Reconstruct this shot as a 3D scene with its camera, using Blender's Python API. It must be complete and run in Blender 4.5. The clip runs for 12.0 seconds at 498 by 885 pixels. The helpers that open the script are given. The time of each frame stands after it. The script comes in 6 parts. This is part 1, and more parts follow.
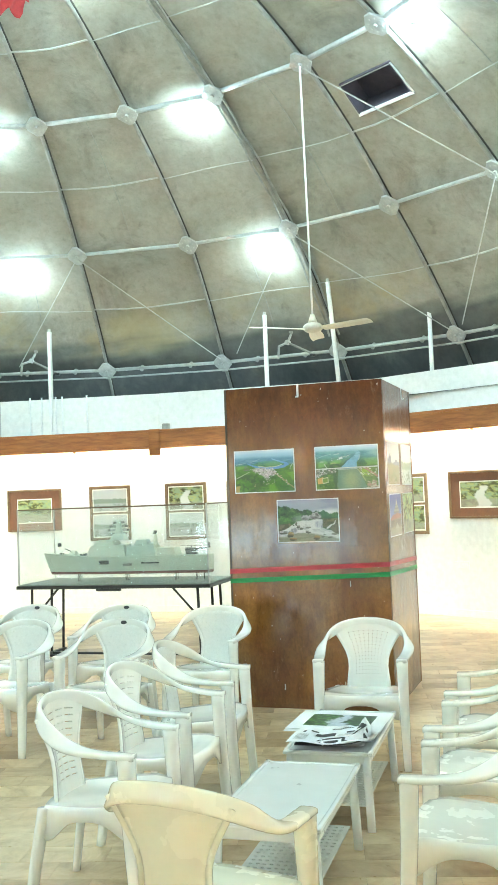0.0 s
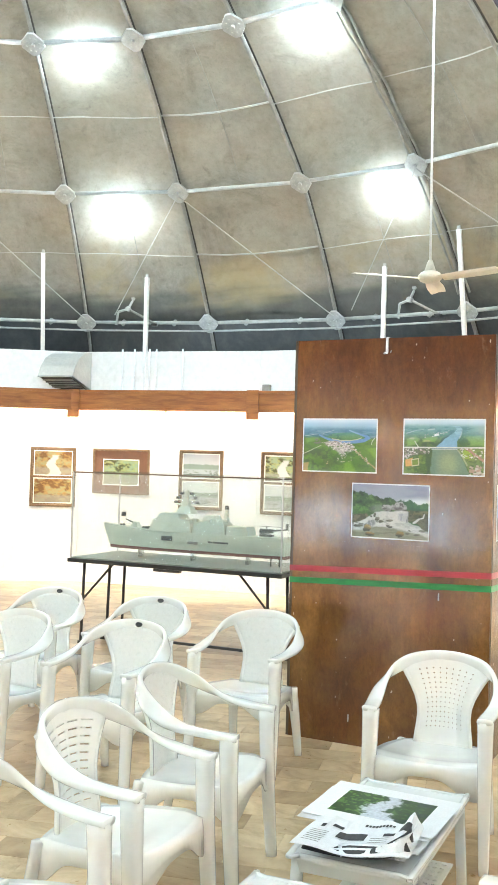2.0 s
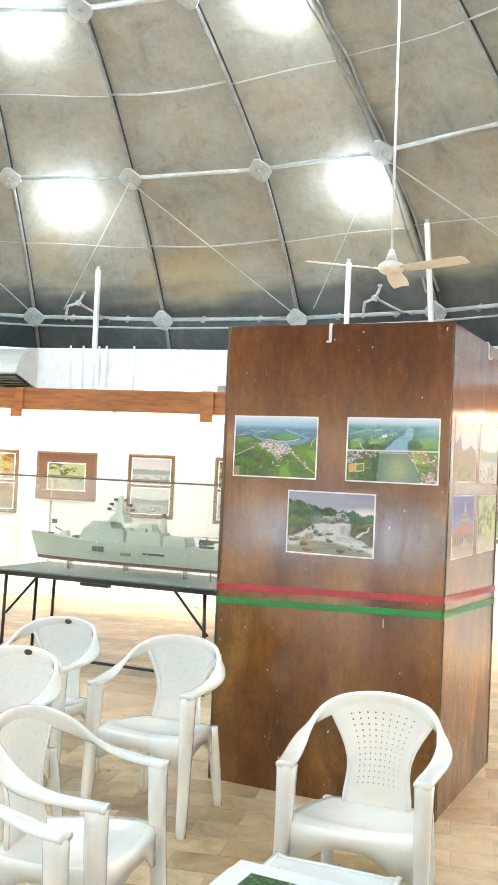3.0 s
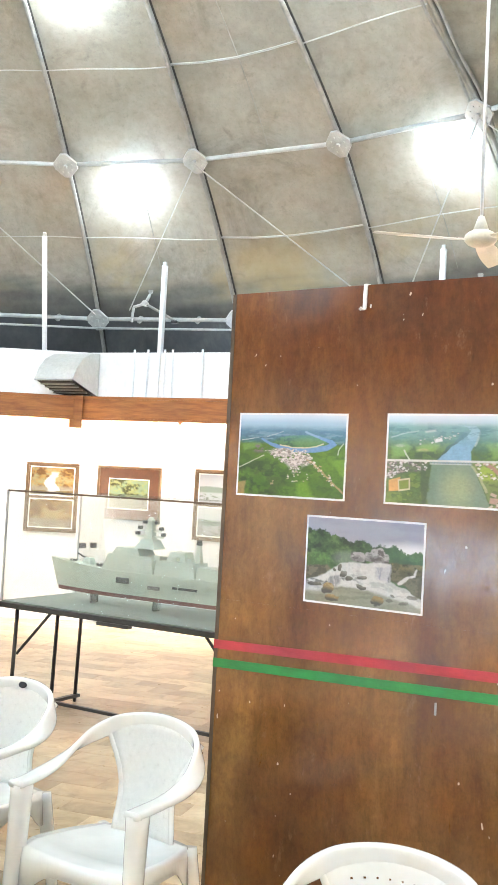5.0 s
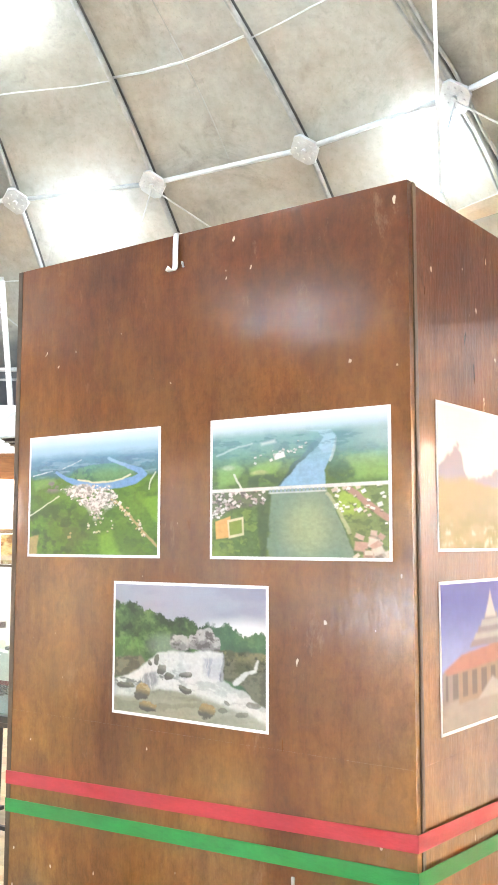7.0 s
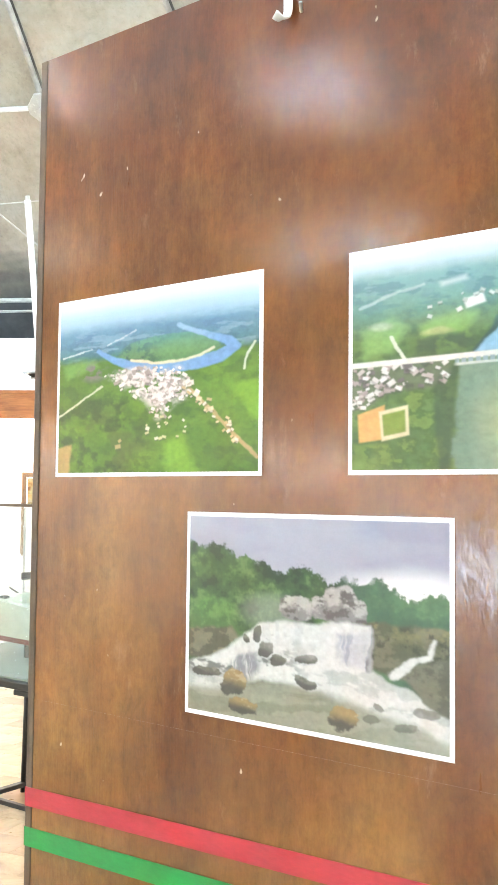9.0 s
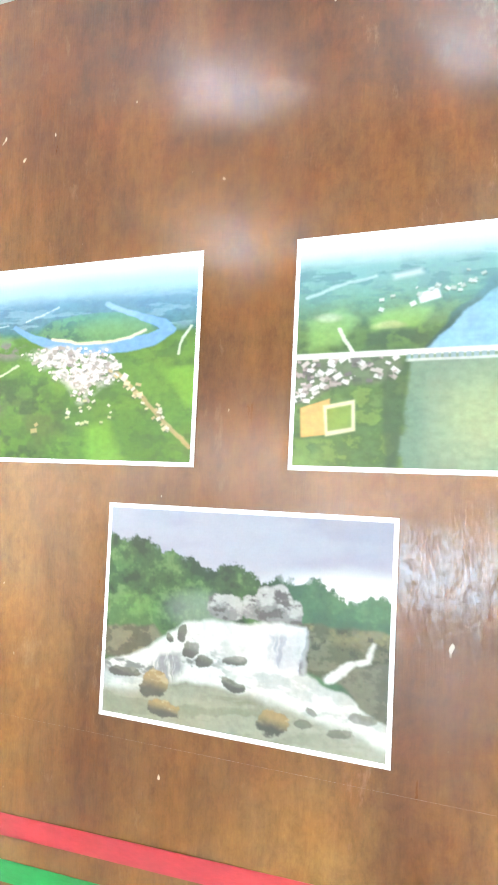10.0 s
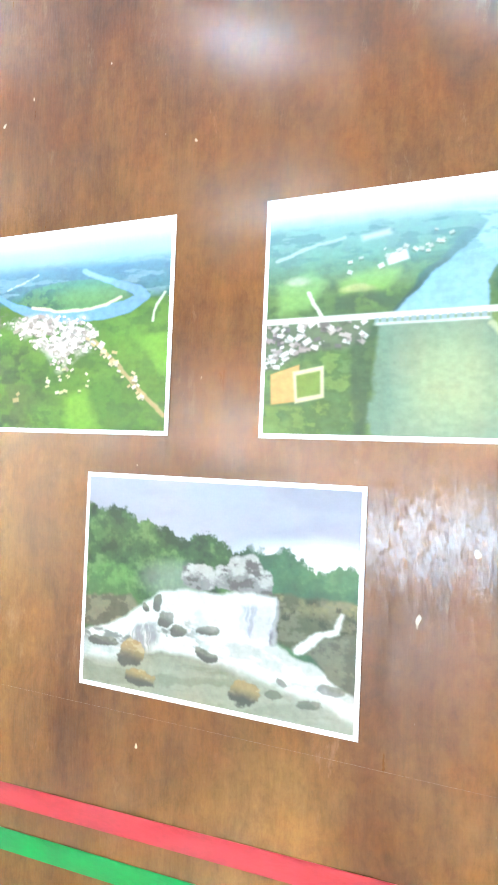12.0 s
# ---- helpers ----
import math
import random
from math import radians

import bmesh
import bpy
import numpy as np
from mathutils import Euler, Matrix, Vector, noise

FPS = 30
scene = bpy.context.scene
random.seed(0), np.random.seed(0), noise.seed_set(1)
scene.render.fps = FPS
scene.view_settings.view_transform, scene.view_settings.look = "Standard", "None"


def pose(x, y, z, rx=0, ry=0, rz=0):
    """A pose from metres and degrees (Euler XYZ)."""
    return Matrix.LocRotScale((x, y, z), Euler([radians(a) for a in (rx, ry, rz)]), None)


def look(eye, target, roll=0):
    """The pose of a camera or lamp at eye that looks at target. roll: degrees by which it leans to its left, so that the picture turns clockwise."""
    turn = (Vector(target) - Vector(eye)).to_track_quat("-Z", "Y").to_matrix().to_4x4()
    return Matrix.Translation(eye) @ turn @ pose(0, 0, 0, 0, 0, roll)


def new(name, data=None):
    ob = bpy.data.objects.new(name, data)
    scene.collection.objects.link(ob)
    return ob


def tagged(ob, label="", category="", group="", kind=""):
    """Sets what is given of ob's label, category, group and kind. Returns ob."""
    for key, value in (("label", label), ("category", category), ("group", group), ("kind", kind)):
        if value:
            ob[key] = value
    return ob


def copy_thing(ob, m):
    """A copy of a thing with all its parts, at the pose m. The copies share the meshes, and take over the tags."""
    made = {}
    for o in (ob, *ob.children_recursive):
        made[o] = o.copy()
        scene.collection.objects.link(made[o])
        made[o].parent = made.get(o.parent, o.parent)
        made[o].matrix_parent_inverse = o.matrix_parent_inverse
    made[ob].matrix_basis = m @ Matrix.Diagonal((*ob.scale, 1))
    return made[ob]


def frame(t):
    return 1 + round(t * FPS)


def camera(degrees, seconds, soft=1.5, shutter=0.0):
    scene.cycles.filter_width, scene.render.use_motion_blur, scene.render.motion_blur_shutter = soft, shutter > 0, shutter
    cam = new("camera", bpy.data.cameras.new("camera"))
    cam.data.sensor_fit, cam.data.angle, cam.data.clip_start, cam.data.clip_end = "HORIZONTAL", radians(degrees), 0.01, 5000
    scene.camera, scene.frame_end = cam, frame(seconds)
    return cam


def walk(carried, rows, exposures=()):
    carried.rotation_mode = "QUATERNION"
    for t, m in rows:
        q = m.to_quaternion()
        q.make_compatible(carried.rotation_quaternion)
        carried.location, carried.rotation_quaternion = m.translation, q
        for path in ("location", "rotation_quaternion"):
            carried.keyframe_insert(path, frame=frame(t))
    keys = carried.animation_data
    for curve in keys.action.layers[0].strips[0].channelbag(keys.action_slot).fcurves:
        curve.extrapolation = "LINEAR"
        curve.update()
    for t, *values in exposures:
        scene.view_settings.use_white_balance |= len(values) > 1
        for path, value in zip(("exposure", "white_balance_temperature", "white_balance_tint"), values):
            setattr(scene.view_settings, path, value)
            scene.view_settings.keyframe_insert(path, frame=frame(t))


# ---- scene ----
cam = camera(28.4, 12.0)
PATH = [
    (0, (0.987, -0.112, 1.666), (0.343, 1.778, 1.77), -2.2),
    (0.5, (1.019, 0.24, 1.743), (0.29, 2.099, 1.844), -0.6),
    (1, (0.946, 0.747, 1.716), (0.22, 2.608, 1.796), 1.1),
    (1.5, (0.887, 1.139, 1.707), (0.081, 2.969, 1.752), 1.4),
    (2, (0.886, 1.533, 1.718), (-0.024, 3.313, 1.758), 1.6),
    (2.5, (0.869, 1.953, 1.697), (-0.022, 3.743, 1.756), 2.5),
    (3, (0.799, 2.374, 1.695), (-0.072, 4.174, 1.755), 2.6),
    (3.2, (0.77, 2.523, 1.672), (-0.104, 4.321, 1.724), 2.7),
    (4.8, (0.593, 3.744, 1.68), (-0.42, 5.466, 1.768), 2.0),
    (5, (0.579, 3.891, 1.713), (-0.509, 5.566, 1.799), 3.1),
    (5.5, (0.567, 4.283, 1.693), (-0.531, 5.95, 1.81), 5.1),
    (6, (0.511, 4.722, 1.699), (-0.557, 6.406, 1.854), 3.2),
    (6.5, (0.544, 5.059, 1.712), (-0.598, 6.691, 1.893), 1.1),
    (6.7, (0.547, 5.187, 1.714), (-0.621, 6.798, 1.918), 1.0),
    (8.3, (0.122, 5.914, 1.666), (-1.107, 7.487, 1.793), -3.9),
    (8.5, (0.071, 5.938, 1.661), (-1.185, 7.488, 1.795), -2.9),
    (9, (-0.194, 5.994, 1.637), (-1.429, 7.564, 1.746), 0.6),
    (9.5, (-0.32, 5.989, 1.632), (-1.426, 7.652, 1.727), 2.2),
    (10, (-0.318, 5.996, 1.632), (-1.333, 7.715, 1.738), 2.6),
    (10.5, (-0.316, 6.024, 1.626), (-1.306, 7.758, 1.735), 2.5),
    (11, (-0.308, 6.002, 1.628), (-1.283, 7.744, 1.742), 2.4),
    (11.5, (-0.303, 6.028, 1.628), (-1.233, 7.797, 1.71), 1.6),
    (12, (-0.231, 6.079, 1.639), (-1.336, 7.746, 1.674), 2.3),
]
walk(cam, [(t, look(eye, target, roll)) for t, eye, target, roll in PATH],
     [(0.0, 1.45, 6120, -6), (0.5, 1.50, 6180, -2), (1.0, 1.52, 6250, 2), (1.5, 1.54, 6330, 6), (2.0, 1.56, 6400, 11), (3.2, 1.57, 6420, 14), (5.0, 1.68, 6420, 17), (6.5, 1.96, 6320, 18), (8.5, 2.38, 6350, 16), (9.0, 2.20, 6350, 15), (9.5, 2.22, 6250, 11), (10.0, 2.46, 5980, 9), (10.5, 2.60, 5720, 7), (12.0, 2.60, 5640, 7)])

# ---- light ----
world = bpy.data.worlds.new("world")
scene.world = world
world.use_nodes = True
wbg = world.node_tree.nodes["Background"]
wbg.inputs[0].default_value = (0.70, 0.86, 1.0, 1)
wbg.inputs[1].default_value = 6.5
BULB_POWER, TUBE_POWER = 132.0, 212.0

# ---- materials ----


def nt(name):
    m = bpy.data.materials.new(name)
    m.use_nodes = True
    return m, m.node_tree, m.node_tree.nodes["Principled BSDF"]


def ramp(tree, fac, stops):
    r = tree.nodes.new("ShaderNodeValToRGB")
    el = r.color_ramp.elements
    while len(el) < len(stops):
        el.new(0.5)
    for e, (p, c) in zip(el, stops):
        e.position, e.color = p, (*c, 1)
    tree.links.new(fac, r.inputs[0])
    return r.outputs[0]


def coords(tree, scale=(1, 1, 1), space="Object"):
    tc = tree.nodes.new("ShaderNodeTexCoord")
    mp = tree.nodes.new("ShaderNodeMapping")
    mp.inputs["Scale"].default_value = scale
    tree.links.new(tc.outputs[space], mp.inputs[0])
    return mp.outputs[0]


def noise_tex(tree, vec, scale, detail=4, rough=0.55, dist=0.0):
    n = tree.nodes.new("ShaderNodeTexNoise")
    n.inputs["Scale"].default_value, n.inputs["Detail"].default_value = scale, detail
    n.inputs["Roughness"].default_value, n.inputs["Distortion"].default_value = rough, dist
    tree.links.new(vec, n.inputs["Vector"])
    return n.outputs["Fac"]


def mix(tree, fac, a, b, mode="MIX"):
    x = tree.nodes.new("ShaderNodeMix")
    x.data_type, x.blend_type = "RGBA", mode
    for sock, v in ((x.inputs[0], fac), (x.inputs[6], a), (x.inputs[7], b)):
        if isinstance(v, (int, float)):
            sock.default_value = v
        elif isinstance(v, tuple):
            sock.default_value = (*v, 1)
        else:
            tree.links.new(v, sock)
    return x.outputs[2]


def value_range(tree, v, a, b, c=0.0, d=1.0):
    x = tree.nodes.new("ShaderNodeMapRange")
    tree.links.new(v, x.inputs[0])
    for k, w in zip((1, 2, 3, 4), (a, b, c, d)):
        x.inputs[k].default_value = w
    return x.outputs[0]


def bump(tree, height, bsdf, strength=0.2, distance=0.01):
    b = tree.nodes.new("ShaderNodeBump")
    b.inputs["Strength"].default_value, b.inputs["Distance"].default_value = strength, distance
    tree.links.new(height, b.inputs["Height"])
    tree.links.new(b.outputs[0], bsdf.inputs["Normal"])


def mottled(name, dark, light, scale, rough=0.5, metal=0.0, bumps=0.15, coat=0.0, stretch=(1, 1, 1), dist=0.005, spread=0.25, rough_var=0.1):
    """A surface whose colour drifts between two tones at two scales, with uneven gloss and fine relief."""
    m, tree, b = nt(name)
    v = coords(tree, stretch)
    n1 = noise_tex(tree, v, scale, 5, 0.6)
    n2 = noise_tex(tree, v, scale * 9, 3, 0.6)
    c1 = ramp(tree, n1, [(0.5 - spread, dark), (0.5 + spread, light)])
    grain = ramp(tree, n2, [(0.3, (0.86, 0.86, 0.86)), (0.7, (1, 1, 1))])
    col = mix(tree, 1.0, c1, grain, "MULTIPLY")
    tree.links.new(col, b.inputs["Base Color"])
    tree.links.new(value_range(tree, n1, 0.3, 0.7, max(0.02, rough - rough_var), min(1, rough + rough_var)), b.inputs["Roughness"])
    b.inputs["Metallic"].default_value = metal
    b.inputs["Coat Weight"].default_value = coat
    b.inputs["Coat Roughness"].default_value = 0.12
    bump(tree, n2, b, bumps, dist)
    return m


def plastic(name, col, rough=0.22):
    m, tree, b = nt(name)
    v = coords(tree)
    n1 = noise_tex(tree, v, 5, 4, 0.6)
    dirt = noise_tex(tree, v, 22, 4, 0.7)
    dark = tuple(c * 0.9 for c in col)
    c1 = ramp(tree, n1, [(0.3, dark), (0.65, col)])
    c2 = mix(tree, ramp(tree, dirt, [(0.62, (0, 0, 0)), (0.9, (0.35, 0.35, 0.35))]), c1, (col[0] * 0.86, col[1] * 0.84, col[2] * 0.78))
    tree.links.new(c2, b.inputs["Base Color"])
    tree.links.new(value_range(tree, n1, 0.3, 0.7, rough - 0.08, rough + 0.12), b.inputs["Roughness"])
    b.inputs["Coat Weight"].default_value = 0.9
    b.inputs["Coat Roughness"].default_value = 0.13
    b.inputs["Subsurface Weight"].default_value = 0.35
    b.inputs["Subsurface Radius"].default_value = (0.02, 0.02, 0.018)
    bump(tree, dirt, b, 0.05, 0.002)
    return m


def column_wood():
    """Old varnished plywood: upright grain, red-brown to orange patches, scuffs that dull the varnish."""
    m, tree, b = nt("varnished_plywood")
    v = coords(tree, (1, 1, 1), "Object")
    vs = coords(tree, (14, 14, 0.9), "Object")
    big = noise_tex(tree, coords(tree, (1.6, 1.6, 0.9)), 1.7, 4, 0.55, 0.4)
    grain = noise_tex(tree, vs, 3.2, 6, 0.65, 0.3)
    fine = noise_tex(tree, coords(tree, (60, 60, 4)), 4, 4, 0.6)
    base = ramp(tree, big, [(0.28, (0.105, 0.034, 0.008)), (0.45, (0.152, 0.058, 0.012)), (0.58, (0.200, 0.087, 0.018)), (0.74, (0.280, 0.140, 0.033))])
    # the upper board took a redder stain
    sep = tree.nodes.new("ShaderNodeSeparateXYZ")
    tree.links.new(v, sep.inputs[0])
    high = tree.nodes.new("ShaderNodeMath")
    high.operation = "MULTIPLY_ADD"
    tree.links.new(big, high.inputs[0])
    high.inputs[1].default_value = 0.9
    tree.links.new(sep.outputs[2], high.inputs[2])
    base = mix(tree, value_range(tree, high.outputs[0], 2.25, 2.75), base, mix(tree, 1.0, base, (0.80, 0.62, 0.62), "MULTIPLY"))
    # a lighter orange band at one height, its edges broken into drips
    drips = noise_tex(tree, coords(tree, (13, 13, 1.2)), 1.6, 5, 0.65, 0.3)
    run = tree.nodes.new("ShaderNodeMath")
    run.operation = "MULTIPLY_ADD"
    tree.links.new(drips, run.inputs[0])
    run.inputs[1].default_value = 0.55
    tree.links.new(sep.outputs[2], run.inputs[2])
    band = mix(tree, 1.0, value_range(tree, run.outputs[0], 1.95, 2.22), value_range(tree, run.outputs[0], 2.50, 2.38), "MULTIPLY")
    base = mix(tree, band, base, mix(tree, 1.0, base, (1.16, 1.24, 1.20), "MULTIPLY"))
    g = ramp(tree, grain, [(0.25, (0.74, 0.70, 0.66)), (0.6, (1, 1, 1)), (0.8, (1.0, 0.97, 0.94))])
    col = mix(tree, 0.4, base, g, "MULTIPLY")
    f = ramp(tree, fine, [(0.3, (0.70, 0.67, 0.64)), (0.65, (1, 1, 1))])
    col = mix(tree, 0.22, col, f, "MULTIPLY")
    mott = noise_tex(tree, coords(tree, (1, 1, 0.38)), 17, 7, 0.74, 0.4)
    col = mix(tree, 0.70, col, ramp(tree, mott, [(0.30, (0.58, 0.52, 0.48)), (0.54, (1.0, 1.0, 1.0)), (0.72, (1.22, 1.26, 1.22))]), "MULTIPLY")
    speck = noise_tex(tree, coords(tree, (1, 1, 0.75)), 58, 5, 0.72, 0.3)
    col = mix(tree, 0.6, col, ramp(tree, speck, [(0.34, (0.70, 0.66, 0.64)), (0.52, (1.0, 1.0, 1.0)), (0.70, (1.20, 1.24, 1.26))]), "MULTIPLY")
    scuff = noise_tex(tree, coords(tree, (5, 5, 2.2)), 2.3, 6, 0.75, 0.2)
    scm = ramp(tree, scuff, [(0.60, (0, 0, 0)), (0.74, (0.5, 0.5, 0.5))])
    col = mix(tree, scm, col, (0.30, 0.17, 0.09))
    chips = noise_tex(tree, coords(tree, (1, 1, 0.7)), 34, 2, 0.4)
    chm = ramp(tree, chips, [(0.75, (0, 0, 0)), (0.77, (0.8, 0.8, 0.8))])
    col = mix(tree, chm, col, (0.62, 0.50, 0.38))
    tree.links.new(col, b.inputs["Base Color"])
    r = mix(tree, 0.5, ramp(tree, grain, [(0.3, (0.42, 0.42, 0.42)), (0.7, (0.26, 0.26, 0.26))]), ramp(tree, scuff, [(0.35, (0.24, 0.24, 0.24)), (0.7, (0.5, 0.5, 0.5))]))
    tree.links.new(r, b.inputs["Roughness"])
    b.inputs["Specular IOR Level"].default_value = 0.2
    b.inputs["Coat IOR"].default_value = 1.56
    cw = noise_tex(tree, coords(tree, (6, 6, 2.2)), 2.0, 5, 0.7, 0.4)
    streak = noise_tex(tree, coords(tree, (30, 30, 15)), 5.0, 8, 0.80, 0.4)
    gloss = mix(tree, 0.70, cw, streak)
    tree.links.new(value_range(tree, gloss, 0.42, 0.54, 0.12, 1.0), b.inputs["Coat Weight"])
    tree.links.new(value_range(tree, streak, 0.3, 0.7, 0.03, 0.07), b.inputs["Coat Roughness"])
    h = mix(tree, 0.5, grain, fine)
    bump(tree, h, b, 0.30, 0.004)
    cb = tree.nodes.new("ShaderNodeBump")
    cb.inputs["Strength"].default_value, cb.inputs["Distance"].default_value = 1.0, 0.00045
    crinkle = noise_tex(tree, coords(tree, (1, 1, 0.5)), 80, 5, 0.70, 0.4)
    tree.links.new(crinkle, cb.inputs["Height"])
    tree.links.new(cb.outputs[0], b.inputs["Coat Normal"])
    return m


def beam_wood(name="beam_wood", k=1.0):
    m, tree, b = nt(name)
    v = coords(tree, (1.0, 1.0, 9.0), "Object")
    n1 = noise_tex(tree, v, 2.2, 5, 0.6, 0.5)
    n2 = noise_tex(tree, coords(tree, (3, 3, 40)), 3.0, 4, 0.6)
    c = ramp(tree, n1, [(0.3, (0.22 * k, 0.072 * k, 0.016 * k)), (0.7, (0.42 * k, 0.16 * k, 0.038 * k))])
    g = ramp(tree, n2, [(0.3, (0.75, 0.72, 0.7)), (0.65, (1, 1, 1))])
    tree.links.new(mix(tree, 0.8, c, g, "MULTIPLY"), b.inputs["Base Color"])
    b.inputs["Roughness"].default_value = 0.42
    bump(tree, n2, b, 0.15, 0.003)
    return m


def dome_panel(dark_foot=False):
    """Grey-beige fibre-cement panels, blotched by damp; the foot strip also darkens downwards."""
    m, tree, b = nt("dark_foot_dome_panel" if dark_foot else "dome_panel")
    v = coords(tree)
    big = noise_tex(tree, v, 0.55, 5, 0.6, 0.3)
    mid = noise_tex(tree, v, 2.6, 6, 0.7)
    fine = noise_tex(tree, v, 14, 4, 0.65)
    spot = noise_tex(tree, v, 5.5, 3, 0.5, 0.4)
    c = ramp(tree, big, [(0.3, (0.275, 0.262, 0.215)), (0.7, (0.375, 0.360, 0.315))])
    c = mix(tree, 0.8, c, ramp(tree, mid, [(0.3, (0.72, 0.71, 0.68)), (0.62, (1, 1, 1))]), "MULTIPLY")
    c = mix(tree, 0.7, c, ramp(tree, fine, [(0.3, (0.82, 0.82, 0.80)), (0.6, (1, 1, 1))]), "MULTIPLY")
    c = mix(tree, ramp(tree, spot, [(0.63, (0, 0, 0)), (0.76, (0.38, 0.38, 0.38))]), c, (0.09, 0.087, 0.075))
    darkened = noise_tex(tree, coords(tree, (1, 1, 0.6)), 1.1, 6, 0.75, 0.8)
    c = mix(tree, ramp(tree, darkened, [(0.52, (0, 0, 0)), (0.68, (0.55, 0.55, 0.55))]), c, (0.115, 0.110, 0.090))
    speck = noise_tex(tree, v, 38, 3, 0.6, 0.3)
    c = mix(tree, 0.35, c, ramp(tree, speck, [(0.30, (0.62, 0.61, 0.58)), (0.42, (1, 1, 1)), (0.66, (1, 1, 1)), (0.78, (1.18, 1.18, 1.16))]), "MULTIPLY")
    # ochre blotches on the panels, stronger towards the bottom
    sep = tree.nodes.new("ShaderNodeSeparateXYZ")
    tree.links.new(v, sep.inputs[0])
    low = value_range(tree, sep.outputs[2], 4.9, 4.0)
    ochre = noise_tex(tree, coords(tree, (0.7, 0.7, 0.9)), 0.9, 5, 0.6, 0.5)
    spread = mix(tree, 1.0, ramp(tree, ochre, [(0.44, (0, 0, 0)), (0.62, (0.75, 0.75, 0.75))]), low, "MULTIPLY")
    c = mix(tree, spread, c, (0.36, 0.285, 0.125))
    if dark_foot:
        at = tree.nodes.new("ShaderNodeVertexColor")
        at.layer_name = "darkened"
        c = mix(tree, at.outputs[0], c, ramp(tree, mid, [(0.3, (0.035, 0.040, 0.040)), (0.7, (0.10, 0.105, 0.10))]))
    tree.links.new(c, b.inputs["Base Color"])
    b.inputs["Roughness"].default_value = 0.55
    bump(tree, mid, b, 0.25, 0.02)
    return m


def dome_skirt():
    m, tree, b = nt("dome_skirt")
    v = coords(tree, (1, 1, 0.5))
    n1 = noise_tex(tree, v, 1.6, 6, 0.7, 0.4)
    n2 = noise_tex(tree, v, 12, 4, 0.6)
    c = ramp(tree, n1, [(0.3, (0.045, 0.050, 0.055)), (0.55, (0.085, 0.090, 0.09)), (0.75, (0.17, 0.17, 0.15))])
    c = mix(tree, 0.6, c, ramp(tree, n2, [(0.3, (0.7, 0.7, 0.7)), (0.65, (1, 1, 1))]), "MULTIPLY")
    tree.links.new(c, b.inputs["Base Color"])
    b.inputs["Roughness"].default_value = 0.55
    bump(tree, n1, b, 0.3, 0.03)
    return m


def floor_tile():
    """Polished beige stone slabs, each a little different, with brown clouds and veins."""
    m, tree, b = nt("polished_stone_tile")
    info = tree.nodes.new("ShaderNodeObjectInfo")
    v = coords(tree)
    add = tree.nodes.new("ShaderNodeVectorMath")
    add.operation = "ADD"
    sc = tree.nodes.new("ShaderNodeVectorMath")
    sc.operation = "SCALE"
    comb = tree.nodes.new("ShaderNodeCombineXYZ")
    tree.links.new(info.outputs["Random"], comb.inputs[0])
    geo = tree.nodes.new("ShaderNodeNewGeometry")
    tree.links.new(geo.outputs["Random Per Island"], comb.inputs[1])
    tree.links.new(comb.outputs[0], sc.inputs[0])
    sc.inputs[3].default_value = 37.0
    tree.links.new(v, add.inputs[0])
    tree.links.new(sc.outputs[0], add.inputs[1])
    vec = add.outputs[0]
    n1 = noise_tex(tree, vec, 3.6, 6, 0.66, 0.9)
    n2 = noise_tex(tree, vec, 16, 4, 0.65)
    c = ramp(tree, n1, [(0.28, (0.34, 0.245, 0.14)), (0.5, (0.57, 0.465, 0.32)), (0.72, (0.72, 0.635, 0.49))])
    c = mix(tree, 0.5, c, ramp(tree, n2, [(0.3, (0.8, 0.78, 0.74)), (0.65, (1, 1, 1))]), "MULTIPLY")
    tone = ramp(tree, geo.outputs["Random Per Island"], [(0, (0.66, 0.58, 0.47)), (0.35, (0.92, 0.88, 0.82)), (1, (1.08, 1.06, 1.0))])
    tone2 = ramp(tree, info.outputs["Random"], [(0, (0.66, 0.58, 0.47)), (0.35, (0.92, 0.88, 0.82)), (1, (1.08, 1.06, 1.0))])
    c = mix(tree, 1.0, c, tone, "MULTIPLY")
    c = mix(tree, 1.0, c, tone2, "MULTIPLY")
    tree.links.new(c, b.inputs["Base Color"])
    tree.links.new(value_range(tree, n2, 0.3, 0.7, 0.27, 0.36), b.inputs["Roughness"])
    bump(tree, n2, b, 0.004, 0.001)
    return m


